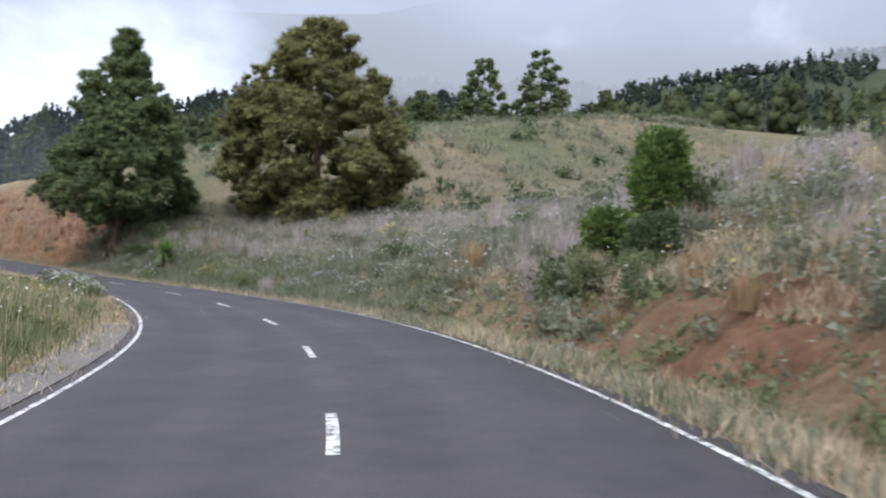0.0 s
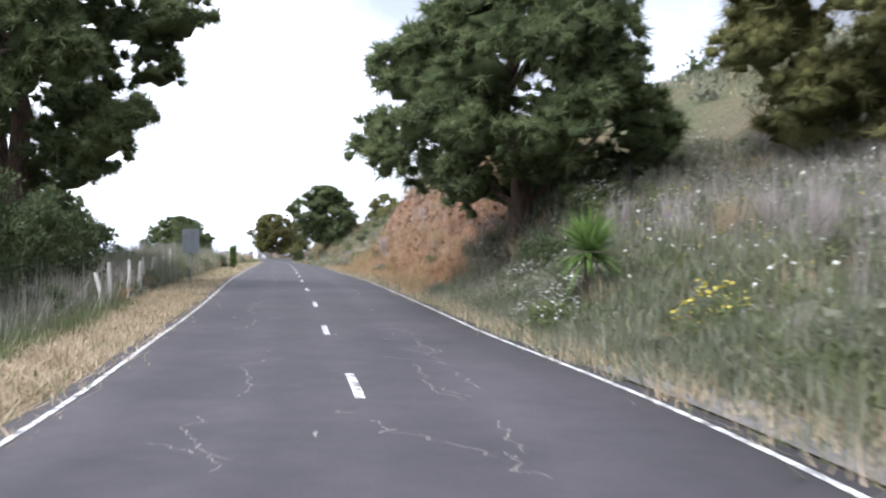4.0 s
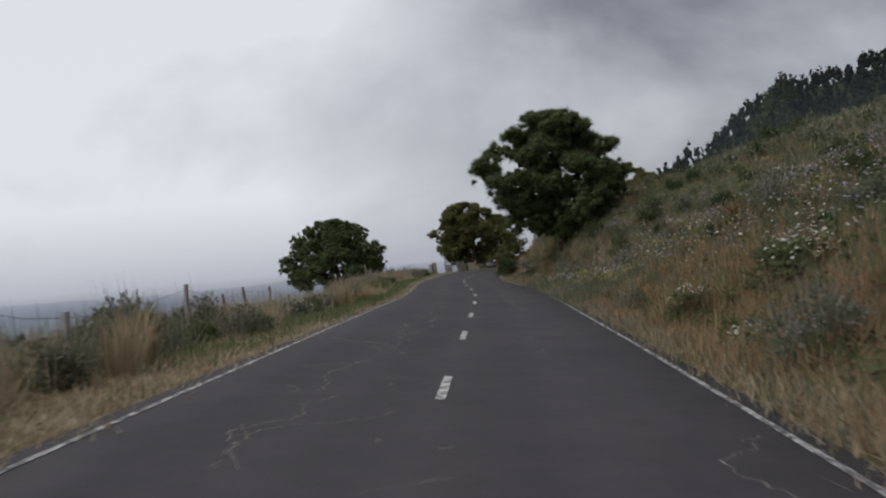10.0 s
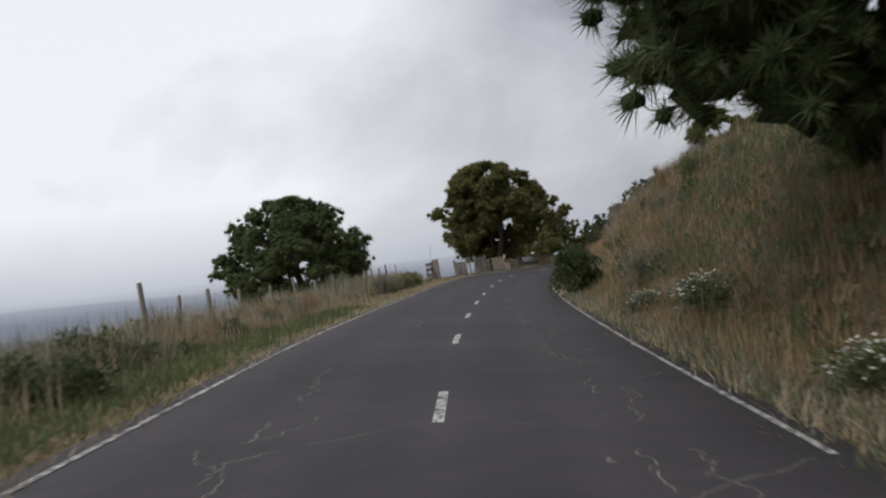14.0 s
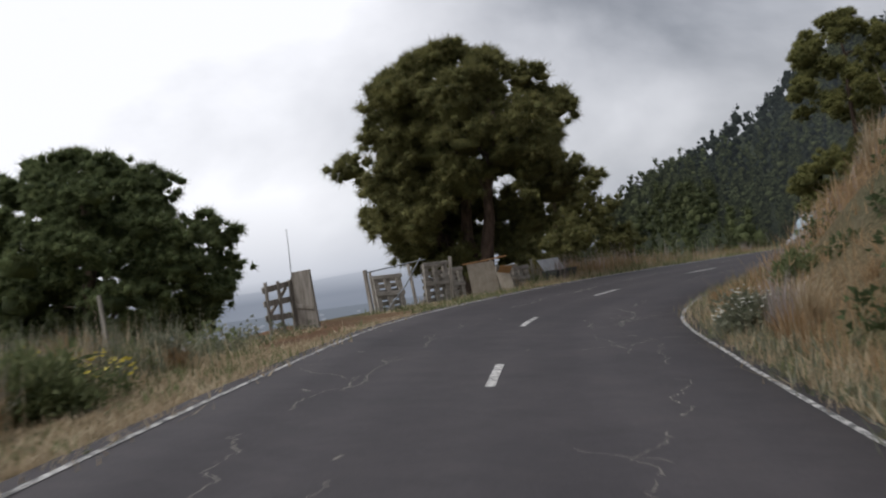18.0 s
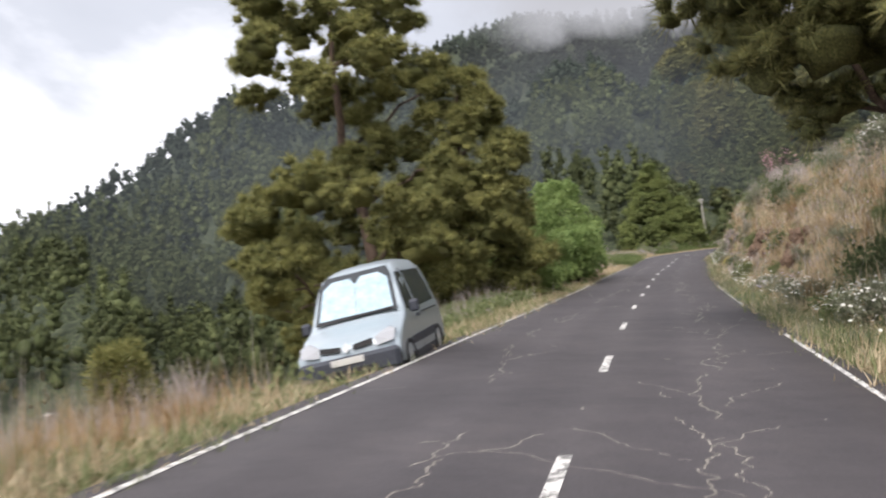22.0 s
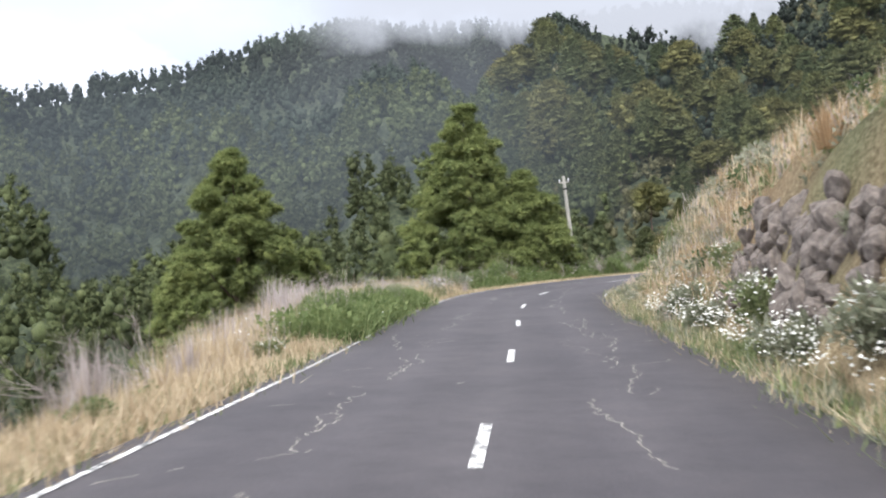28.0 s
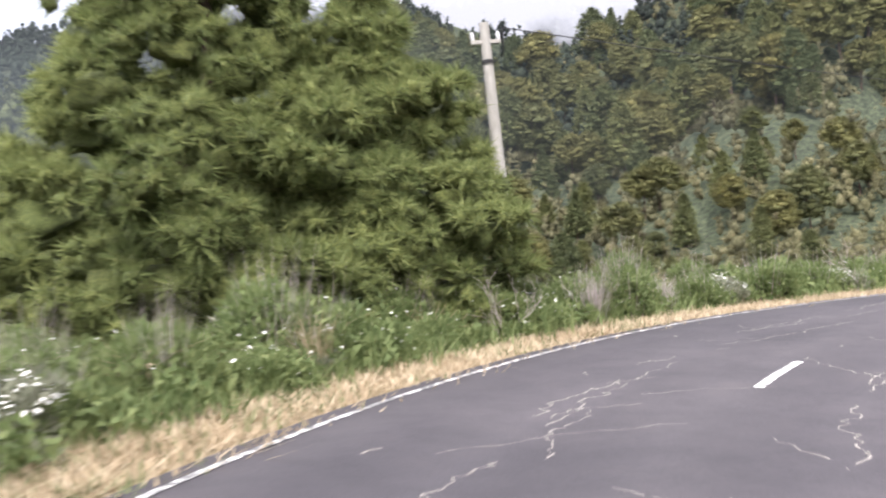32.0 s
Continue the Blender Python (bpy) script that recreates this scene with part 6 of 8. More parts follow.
for s, v, k in ((164.5, 8.2, 1), (166.5, 9.0, 2), (283.5, 7.0, 3)):
    x, y, z = sv_place(np.array([s]), np.array([v]))
    blossom_shrub(x[0], y[0], z[0], 310 + k)


def yucca(x, y, seed):
    g = np.random.default_rng(seed)
    z = float(ground_at(x, y)[0])
    ob = empty("yucca", pose(x, y, z), "green yucca with a ball of stiff pointed leaves", "plant")
    part("stem", mesh_np("stem", *tube(limb_points((0, 0, -0.1), (0.03, 0, 1.2), g, 0), 0.09 * np.linspace(1.1, 0.8, 6), 8), BARK, True), BARK, ob)
    n = 260
    d = unit(n, g)
    d[:, 2] = d[:, 2] * 0.75 + 0.35
    d /= np.linalg.norm(d, axis=1)[:, None]
    a = np.cross(d, [0, 0, 1.0])
    a /= np.linalg.norm(a, axis=1)[:, None] + 1e-6
    root = np.array([0.03, 0, 1.25]) + d * 0.05
    ln = g.uniform(0.65, 1.0, n)[:, None]
    mid = root + d * ln * 0.5
    tip = root + d * ln + [0, 0, -0.08]
    v = np.stack([root - a * 0.018, root + a * 0.018, mid - a * 0.03, mid + a * 0.03, tip], 1).reshape(-1, 3)
    k = (np.arange(n) * 5)[:, None]
    f = np.vstack([k + [[0, 1, 3]], k + [[0, 3, 2]], k + [[2, 3, 4]]])
    part("leaves", mesh_np("leaves", v, f, YUCCA), YUCCA, ob)
    return ob


yucca(-13.9, 51.0, 320)


def agave(x, y, seed):
    g = np.random.default_rng(seed)
    z = float(ground_at(x, y)[0])
    ob = empty("agave", pose(x, y, z), "blue-grey agave rosette in the upper field", "plant")
    for q in range(16):
        a, el, ln = q * 2.4, g.uniform(0.5, 1.3), g.uniform(0.8, 1.2)
        d = np.array([math.cos(a) * math.cos(el), math.sin(a) * math.cos(el), math.sin(el)])
        sd = np.array([-math.sin(a), math.cos(a), 0]) * 0.09
        v = [d * 0.05 - sd, d * 0.05 + sd, d * ln * 0.5 + sd * 1.1 - [0, 0, .03], d * ln * 0.5 - sd * 1.1 - [0, 0, .03], d * ln]
        part("leaf", mesh_np("leaf", v, [[0, 1, 2], [0, 2, 3], [3, 2, 4]], AGAVE), AGAVE, ob)
    return ob


AGAVE = plain("agave_leaf", (0.2, 0.27, 0.25), (0.32, 0.4, 0.37), 5, 0.6, 0, 0.1)
agave(13.0, 62.0, 330)
agave(11.5, 66.0, 331)


# ---------------------------------------------------------------- fences
def fence(stations, label, tall=1.15, wires=3, group="", seed=5, step=3.4, mat=POSTWOOD):
    """Wooden posts, each leaning its own way, with slack wire between them."""
    g = np.random.default_rng(seed)
    ob = empty("wire_fence", Matrix.Identity(4), label, "fence")
    pts = []
    for s, u in stations:
        v = math.copysign(EDGE + abs(u), u)
        x, y, z = sv_place(np.array([s + g.uniform(-0.5, 0.5)]), np.array([v]))
        p = np.array([x[0], y[0], z[0]])
        h = tall * g.uniform(0.8, 1.15)
        top = p + [g.normal() * 0.10, g.normal() * 0.10, h]
        r = g.uniform(0.035, 0.06)
        vv, ff = tube(np.array([p - [0, 0, 0.3], p * 0.5 + top * 0.5 + g.normal(size=3) * 0.012, top]), [r * 1.1, r, r * 0.9], 7)
        vv = np.vstack([vv, [top + [0, 0, 0.01]]])
        n0 = 14
        cap = np.array([[n0 + i, n0 + (i + 1) % 7, 21, 21] for i in range(7)])
        me = bpy.data.meshes.new("post")
        me.from_pydata([tuple(q) for q in vv], [], [tuple(int(i) for i in q) for q in ff] + [(int(c[0]), int(c[1]), int(c[2])) for c in cap])
        me.materials.append(mat)
        part("post", me, mat, ob)
        pts.append((p, top))
    for w in range(wires):
        k = 0.35 + 0.28 * w
        line = []
        for (p, t), (p2, t2) in zip(pts, pts[1:]):
            a, b = p + (t - p) * k, p2 + (t2 - p2) * k
            for q in (0, 0.5):
                line.append(a * (1 - q) + b * q - [0, 0, 0.05 * (q > 0)])
        line.append(pts[-1][0] + (pts[-1][1] - pts[-1][0]) * k)
        part("wire", mesh_np("wire", *tube(np.array(line), np.full(len(line), 0.004), 4), WIRE), WIRE, ob)
    return ob


PALEPOST = plain("bleached_posts", (0.36, 0.34, 0.31), (0.62, 0.60, 0.56), 12, 0.9, 0, 0.5, 0.01, (1, 1, 0.12))
fence([(s, -(1.75 + 0.03 * (s - 49))) for s in np.arange(49.3, 73, 1.9)], "old leaning fence of pale wooden posts and wire", 0.98, 2, seed=6, mat=PALEPOST)
fence([(s, -(2.6 + 0.5 * math.sin(s * 0.11))) for s in np.arange(72, 140, 3.3)], "weathered wooden post and wire fence in tall weeds", 1.12, 3, seed=7)
fence([(s, -(2.9 + 0.4 * math.sin(s * 0.2))) for s in np.arange(160, 200, 2.6)], "thin post and wire fence in the grass", 1.15, 2, seed=8)
fence([(s, -(3.4 + 0.3 * math.sin(s * 0.3))) for s in np.arange(222, 234, 2.4)], "stumpy old fence posts among dry weeds", 0.9, 1, seed=9)
fence([(s, 7.2 + 0.6 * math.sin(s * 0.3)) for s in np.arange(222, 256, 3.0)], "wire fence on thin posts along the crest of the bank", 1.2, 3, seed=10)


# ---------------------------------------------------------------- gate, pallets and scrap
def plank(size, centre, parent, name, mat=PALLETWOOD, rx=0, ry=0, rz=0, bevel=0.006):
    return part(name, box_bm(size, centre, bevel, turn=Euler((radians(rx), radians(ry), radians(rz))).to_matrix().to_4x4()), mat, parent)


def on_ground(x, y, rz, dz=0.0, ry=0.0, rx=0.0):
    return pose(x, y, float(ground_at(x, y)[0]) + dz, rx, ry, rz)


gate_pillar = empty("gate_post", on_ground(-120.3, 175.9, 38), "broad weathered board post of the field gate", "gate post")
plank((0.40, 0.20, 1.42), (0, 0, 0.60), gate_pillar, "board", POSTWOOD, ry=-3)
plank((0.12, 0.14, 1.3), (-0.24, 0.1, 0.55), gate_pillar, "stake", POSTWOOD)
plank((0.42, 0.03, 0.09), (-0.04, -0.115, 0.5), gate_pillar, "batten", POSTWOOD, ry=12)
part("rod", mesh_np("rod", *tube([(-0.3, 0.25, 0.0), (-0.31, 0.25, 1.2), (-0.29, 0.25, 2.3)], [0.014, 0.012, 0.008], 6), STEELGREY, True), STEELGREY, gate_pillar)

leaf = empty("field_gate", on_ground(-120.55, 175.6, -58), "grey timber field gate half hidden in weeds", "gate")
for h in (0.35, 0.68, 1.0):
    plank((1.9, 0.035, 0.13), (0.75, 0, h), leaf, "rail", POSTWOOD, ry=(h - 0.6) * 6)
for x in (-0.1, 0.75, 1.6):
    plank((0.11, 0.05, 1.15), (x, 0.045, 0.55), leaf, "stile", POSTWOOD)
plank((1.75, 0.03, 0.10), (0.75, -0.035, 0.65), leaf, "brace", POSTWOOD, ry=22)

far_post = empty("gate_post", on_ground(-121.5, 179.1, 20), "grey pipe frame of the second gate post", "gate post")
plank((0.09, 0.09, 1.25), (0, 0, 0.5), far_post, "upright", POSTWOOD, ry=-3)
part("pipe", mesh_np("pipe", *tube([(0, 0, 1.05), (0.9, 0.5, 1.15), (1.3, 0.9, 1.2)], [0.02] * 3, 6), STEELGREY, True), STEELGREY, far_post)
part("brace", mesh_np("brace", *tube([(0.3, 0.3, 0.0), (0.8, 0.6, 0.6), (1.2, 0.85, 1.25)], [0.02] * 3, 6), STEELGREY, True), STEELGREY, far_post)


def pallet(m, label, wide=1.0, tall=1.2):
    """A pallet set on edge: boards on both faces of three bearers."""
    ob = empty("pallet", m, label, "pallet", "pallets of the scrap fence")
    for x in (-wide / 2 + 0.08, 0, wide / 2 - 0.08):
        plank((0.14, 0.03, tall), (x, -0.075, tall / 2), ob, "upright")
        plank((0.09, 0.09, tall - 0.05), (x, 0, tall / 2), ob, "bearer")
    for z in (0.48 * tall, tall - 0.06):
        plank((wide + 0.04, 0.025, 0.11), (0, -0.105, z), ob, "rail", ry=1.5)
    for i in range(6):
        plank((wide, 0.02, 0.12), (0, 0.056, 0.08 + i * (tall - 0.2) / 5), ob, "back_board")
    return ob


# stations of the scrap fence: x, y, facing, lean
FENCE = [(-122.0, 180.4, 76, -8, .9, 1.0, "grey wooden pallet stood on edge in the fence"), (-121.75, 182.0, 80, 2, .85, 1.15, "pale slatted pallet stood upright in the fence"),
         (-122.0, 183.1, 84, -6, .8, .95, "leaning grey pallet in the fence"), (-122.3, 185.9, 88, 4, 1.0, .85, "low pallet laid on its side in the fence"),
         (-122.4, 186.9, 90, -5, .9, .75, "broken low pallet in the fence")]
for x, y, rz, lean_, w, t, lab in FENCE:
    pallet(on_ground(x, y, rz, -0.03, rx=lean_), lab, w, t)
for i, (x, y, h) in enumerate(((-121.9, 181.3, 1.3), (-121.8, 182.7, 1.35), (-122.1, 184.9, 1.2), (-122.4, 187.6, 1.0), (-122.2, 180.0, 1.2))):
    ob = empty("stake", on_ground(x, y, i * 40, -0.1, ry=(-6, 4, 7, -3, 5)[i]), "split wooden stake of the scrap fence", "stake", "stakes of the scrap fence")
    plank((0.09, 0.05, h), (0, 0, h / 2), ob, "stave", POSTWOOD)
sheet = empty("plywood_sheet", on_ground(-121.7, 184.2, 84, 0, rx=-7), "faded plywood sheet leaning in the fence", "board")
plank((1.15, 0.018, 0.98), (0, 0, 0.50), sheet, "panel", CANVAS)
plank((1.9, 0.03, 0.04), (0.2, -0.02, 1.04), sheet, "top_rail", CARDBOARD, ry=-3)
card = empty("folded_sheet", on_ground(-121.45, 184.95, 78, 0, rx=-14), "torn brown board folded over at the top", "board")
plank((0.52, 0.012, 0.62), (0, 0, 0.33), card, "panel", CANVAS)
plank((0.46, 0.012, 0.30), (0.02, -0.07, 0.66), card, "flap", CARDBOARD, rx=48, ry=10)
trough = empty("metal_trough", on_ground(-121.9, 188.4, 93, 0.02), "dark metal trough with a pale lid beside the fence", "trough")
bm = bmesh.new()
prof = [(-0.30, 0.42), (-0.22, 0.0), (0.22, 0.0), (0.30, 0.42), (0.27, 0.42), (0.2, 0.04), (-0.2, 0.04), (-0.27, 0.42)]
ends = [[bm.verts.new((x, y, z)) for y, z in prof] for x in (-0.62, 0.62)]
for i in range(8):
    j = (i + 1) % 8
    bm.faces.new((ends[0][i], ends[0][j], ends[1][j], ends[1][i]))
for e in ends:
    bm.faces.new(e[0:4] if e is ends[1] else e[3::-1])
part("basin", bm, DARKTUB, trough)
plank((1.3, 0.02, 0.5), (0, 0.28, 0.58), trough, "lid", PALETUB, rx=-32)
for x in (-0.45, 0.45):
    plank((0.06, 0.5, 0.08), (x, 0, -0.02), trough, "foot", DARKTUB)

# back of a road sign on a post
sign = empty("road_sign", on_ground(-35.7, 65.4, 35), "grey metal back of a road sign on a post", "sign")
plank((0.66, 0.025, 0.95), (0, 0, 1.55), sign, "plate", STEELGREY, bevel=0.01)
part("post", mesh_np("post", *tube([(0, 0.05, -0.3), (0, 0.05, 1.0), (0, 0.05, 1.95)], [0.035] * 3, 8), STEELGREY, True), STEELGREY, sign)
for z in (1.3, 1.8):
    plank((0.5, 0.03, 0.04), (0, 0.03, z), sign, "bracket", STEELGREY)

# utility pole at the last bend
pole = empty("utility_pole", pose(-101.2, 303.4, float(ground_at(-101.2, 303.4)[0]), 0, -3.4, 0), "pale concrete utility pole with insulators and a wire, leaning", "pole")
_h = 6.3 - float(ground_at(-101.2, 303.4)[0])
part("shaft", mesh_np("shaft", *tube([(0, 0, -0.5), (0, 0, _h / 2), (0, 0, _h)], [0.14, 0.115, 0.085], 10), CONCRETE, True), CONCRETE, pole)
plank((0.55, 0.07, 0.07), (0, 0, _h - 0.35), pole, "crossarm", CONCRETE)
for x in (-0.24, 0.24):
    part("insulator", mesh_np("insulator", *tube([(x, 0, _h - 0.32), (x, 0, _h - 0.24), (x, 0, _h - 0.16)], [0.03, 0.045, 0.02], 8), PALETUB, True), PALETUB, pole)
part("collar", mesh_np("collar", *tube([(0, 0, _h - 0.75), (0, 0, _h - 0.68)], [0.115, 0.115], 10), BLACKRUB, True), BLACKRUB, pole)
part("bracket", mesh_np("bracket", *tube([(0.08, 0, _h - 0.75), (0.3, 0, _h - 0.6), (0.34, 0, _h - 0.1)], [0.02] * 3, 6), BLACKRUB, True), BLACKRUB, pole)
t = np.linspace(0, 1, 20)[:, None]
p = np.array((0.3, 0, _h - 0.1)) * (1 - t) + np.array((70, 46, 9.5)) * t
p[:, 2] -= np.sin(np.pi * t[:, 0]) * 1.6
part("wire", mesh_np("wire", *tube(p, np.full(20, 0.011), 4), BLACKRUB), BLACKRUB, pole)
for i, (s, u) in enumerate(((275, -3.0), (268, -2.8))):
    x, y = at_road(s, -(EDGE + abs(u)))
    ob = empty("marker_post", on_ground(float(x), float(y), 0), "pale slender stake at the edge of the drop", "stake", "stakes on the edge of the drop")
    part("stave", mesh_np("stave", *tube([(0, 0, -0.3), (0.01, 0, 0.5), (0.02, 0.01, 1.0)], [0.025, 0.023, 0.02], 7), POSTWOOD, True), POSTWOOD, ob)


# ---------------------------------------------------------------- stones of the cut
def stone_mesh(seed, i):
    g = np.random.default_rng(seed)
    bm = bmesh.new()
    bmesh.ops.create_icosphere(bm, subdivisions=2, radius=0.5)
    for q in range(7):
        d = Vector(unit(1, g)[0])
        lim = g.uniform(0.26, 0.40)
        for v in bm.verts:
            k = v.co.dot(d)
            if k > lim:
                v.co -= d * (k - lim)
    for v in bm.verts:
        v.co += Vector(g.normal(size=3) * 0.012)
    me = bpy.data.meshes.new("stone")
    bm.to_mesh(me)
    bm.free()
    me.materials.append(STONE)
    return me


STONES = [stone_mesh(400 + i, i) for i in range(9)]


def outcrop(name, s_a, s_b, z_a, z_b, size, label, seed, count, stones=None):
    """Blocks of basalt set into the face of the bank."""
    g = np.random.default_rng(seed)
    ob = empty(name, Matrix.Identity(4), label, "rocks")
    for q in range(count):
        s = g.uniform(s_a, s_b)
        want = g.uniform(z_a, z_b)
        best = None
        for u in np.arange(0.5, 6.0, 0.12):
            x, y, z = sv_place(np.array([s]), np.array([EDGE + u]))
            rz = road_z(np.array([s]), np.array([EDGE]))[0]
            if z[0] - rz >= want:
                best = (x[0], y[0], z[0])
                break
        if best is None:
            continue
        k = size * g.uniform(0.55, 1.35)
        st = part("stone", (stones or STONES)[q % 9], STONE, ob)
        st.matrix_world = pose(*best, *g.uniform(-25, 25, 2), g.uniform(0, 360)) @ Matrix.Diagonal((k, k * g.uniform(0.6, 0.9), k * g.uniform(0.9, 1.5), 1))
    return ob


outcrop("stone_bank", 279, 297, 0.3, 1.9, 0.40, "rough bank of grey-brown basalt blocks above the verge", 420, 280)
REDROCK = plain("red_lava_rock", (0.055, 0.036, 0.026), (0.185, 0.122, 0.085), 4, 0.95, 0, 0.9, 0.05)
RED_STONES = [m.copy() for m in STONES]
for m in RED_STONES:
    m.materials.clear()
    m.materials.append(REDROCK)
outcrop("rock_outcrop", 260.5, 267, 0.7, 1.9, 0.40, "outcrop of brown volcanic rock in the bank", 421, 45, RED_STONES)
outcrop("rock_outcrop", 250.5, 256, 0.8, 1.7, 0.36, "reddish-brown rock showing through the grass", 422, 42, RED_STONES)

# ---------------------------------------------------------------- the parked van
def van_build():
    """A small silver-blue leisure van with dark lower trim. It faces -y; the origin lies on the ground under its middle."""
    paint, t, b = material("silver_blue_paint", 0.32, 0.35, 0.5)
    t.links.new(ramp_of(t, noise_of(t, 3.0), ((0.3, (0.29, 0.345, 0.385)), (0.7, (0.33, 0.39, 0.43)))), b.inputs["Base Color"])
    b.inputs["Coat Weight"].default_value = 0.4
    trim = plain("dark_bumper_plastic", (0.030, 0.034, 0.045), (0.050, 0.055, 0.068), 30, 0.6, 0, 0.1, 0.003)
    glass, t, b = material("dark_window_glass", 0.06, 0, 0.6)
    b.inputs["Base Color"].default_value = (0.02, 0.024, 0.028, 1)
    shade = plain("folded_sunshade", (0.24, 0.34, 0.41), (0.40, 0.50, 0.56), 7, 0.6, 0.0, 0.4, 0.02)
    lampglass, t, b = material("lamp_glass", 0.1, 0, 0.6)
    b.inputs["Base Color"].default_value = (0.27, 0.28, 0.30, 1)
    redlamp, t, b = material("tail_lamp_red", 0.2, 0, 0.6)
    b.inputs["Base Color"].default_value = (0.35, 0.03, 0.02, 1)
    steel = plain("wheel_steel", (0.34, 0.35, 0.36), (0.52, 0.53, 0.54), 12, 0.45, 0.6, 0.1)
    white = plain("number_plate", (0.42, 0.42, 0.41), (0.52, 0.52, 0.5), 6, 0.5, 0, 0)
    black = BLACKRUB
    van = empty("van", Matrix.Identity(4), "silver-blue compact van parked on the verge, sunshade behind its windscreen", "van")

    # side outline, y from the front (-1.98) to the back, z
    side = [(-1.98, 0.42), (-1.98, 0.72), (-1.93, 0.86), (-1.72, 0.96), (-1.20, 1.10), (-0.98, 1.17), (-0.55, 1.60), (-0.36, 1.74), (0.0, 1.81), (0.8, 1.83), (1.55, 1.80), (1.80, 1.70), (1.92, 1.10), (1.97, 0.75), (1.97, 0.42)]

    def half(z):
        return float(np.interp(z, [0.2, 0.42, 0.75, 1.05, 1.2, 1.55, 1.75, 1.85], [0.76, 0.81, 0.83, 0.82, 0.79, 0.69, 0.60, 0.50]))

    bm = bmesh.new()
    dense = []
    for (y0, z0), (y1, z1) in zip(side, side[1:]):
        n = max(1, int(math.hypot(y1 - y0, z1 - z0) / 0.16))
        dense += [(y0 + (y1 - y0) * i / n, z0 + (z1 - z0) * i / n) for i in range(n)]
    dense.append(side[-1])
    cols = (-1.0, -0.96, -0.85, -0.5, 0, 0.5, 0.85, 0.96, 1.0)
    grid = []
    for y, z in dense:
        nose = 1 - 0.10 * max(0.0, (-y - 1.55) / 0.43) ** 2
        crown = 0.05 if z > 1.2 or y < -0.9 else 0.0
        grid.append([bm.verts.new((c * half(z) * nose, y + 0.10 * (abs(c) ** 3) * (1 if y < -1.5 else 0), z - crown * abs(c) ** 4)) for c in cols])
    for a, b2 in zip(grid, grid[1:]):
        for i in range(8):
            bm.faces.new((a[i], a[i + 1], b2[i + 1], b2[i]))
    # flanks: strips from the outline down to the sill
    for sgn, col in ((-1, 0), (1, 8)):
        prev = None
        for y, z in dense:
            if prev is None:
                prev = (y, z)
        top = [r[col] for r in grid]
        rows = []
        for v, (y, z) in zip(top, dense):
            rows.append([v] + [bm.verts.new((sgn * half(zz), v.co.y, zz)) for zz in np.linspace(z, 0.38, 7)[1:]])
        for a, b2 in zip(rows, rows[1:]):
            for i in range(6):
                q = (a[i], b2[i], b2[i + 1], a[i + 1])
                bm.faces.new(q if sgn < 0 else q[::-1])
    bmesh.ops.recalc_face_normals(bm, faces=bm.faces)
    for f in bm.faces:
        f.smooth = True
    body = part("body", bm, paint, van)

    def panel(name, outline, mat, label="", off=0.008, parent=van, axis="side", sgn=1, thick=0.012):
        """A shaped panel just proud of the body. outline: (y, z) on a flank, (x, z) on the front or back."""
        bm2 = bmesh.new()
        vs = []
        for a, z in outline:
            if axis == "side":
                vs.append(bm2.verts.new((sgn * (half(z) + off), a, z)))
            else:
                y = float(np.interp(z, axis[1], axis[0]))
                vs.append(bm2.verts.new((a, y, z)))
        f = bm2.faces.new(vs)
        r = bmesh.ops.extrude_face_region(bm2, geom=[f])
        for v in r["geom"]:
            if isinstance(v, bmesh.types.BMVert):
                v.co += Vector((-sgn * thick, 0, 0)) if axis == "side" else Vector((0, thick if a_front(axis) else -thick, 0))
        bmesh.ops.triangulate(bm2, faces=bm2.faces[:])
        bmesh.ops.recalc_face_normals(bm2, faces=bm2.faces)
        return part(name, bm2, mat, parent, label)

    def a_front(axis):
        return axis[0][0] < 0

    wind = ([-1.005, -0.555, -0.37], [1.17, 1.60, 1.74])
    nose = ([-2.0, -2.0, -1.955, -1.74], [0.42, 0.72, 0.86, 0.96])
    back = ([1.99, 1.99, 1.94, 1.81], [0.42, 0.75, 1.10, 1.70])
    for sgn in (-1, 1):
        panel("front_window", [(-0.86, 1.15), (-0.10, 1.13), (-0.08, 1.60), (-0.45, 1.62), (-0.62, 1.48)], glass, sgn=sgn)
        panel("rear_window", [(0.02, 1.13), (1.62, 1.16), (1.60, 1.36), (1.48, 1.62), (0.04, 1.62)], glass, sgn=sgn)
        panel("side_moulding", [(-1.05, 0.56), (1.05, 0.56), (1.05, 0.72), (-1.05, 0.70)], trim, sgn=sgn, off=0.014)
        panel("sill", [(-1.0, 0.30), (1.0, 0.30), (1.0, 0.42), (-1.0, 0.42)], trim, sgn=sgn, off=0.01)
        panel("door_seam", [(-0.06, 0.45), (-0.045, 0.45), (-0.045, 1.66), (-0.06, 1.66)], black, sgn=sgn, off=0.005)
        panel("door_handle", [(-0.26, 0.98), (-0.10, 0.98), (-0.10, 1.03), (-0.26, 1.03)], trim, sgn=sgn, off=0.03, thick=0.03)
        panel("slide_rail", [(0.10, 1.02), (1.66, 1.02), (1.66, 1.045), (0.10, 1.045)], trim, sgn=sgn, off=0.01)
        # headlamp wraps round the corner
        panel("headlamp", [(sgn * 0.45, 0.74), (sgn * 0.74, 0.78), (sgn * 0.77, 0.93), (sgn * 0.66, 0.98), (sgn * 0.45, 0.88)], lampglass, axis=([-2.0, -1.99, -1.93, -1.70], [0.42, 0.72, 0.86, 0.99]), thick=0.08)
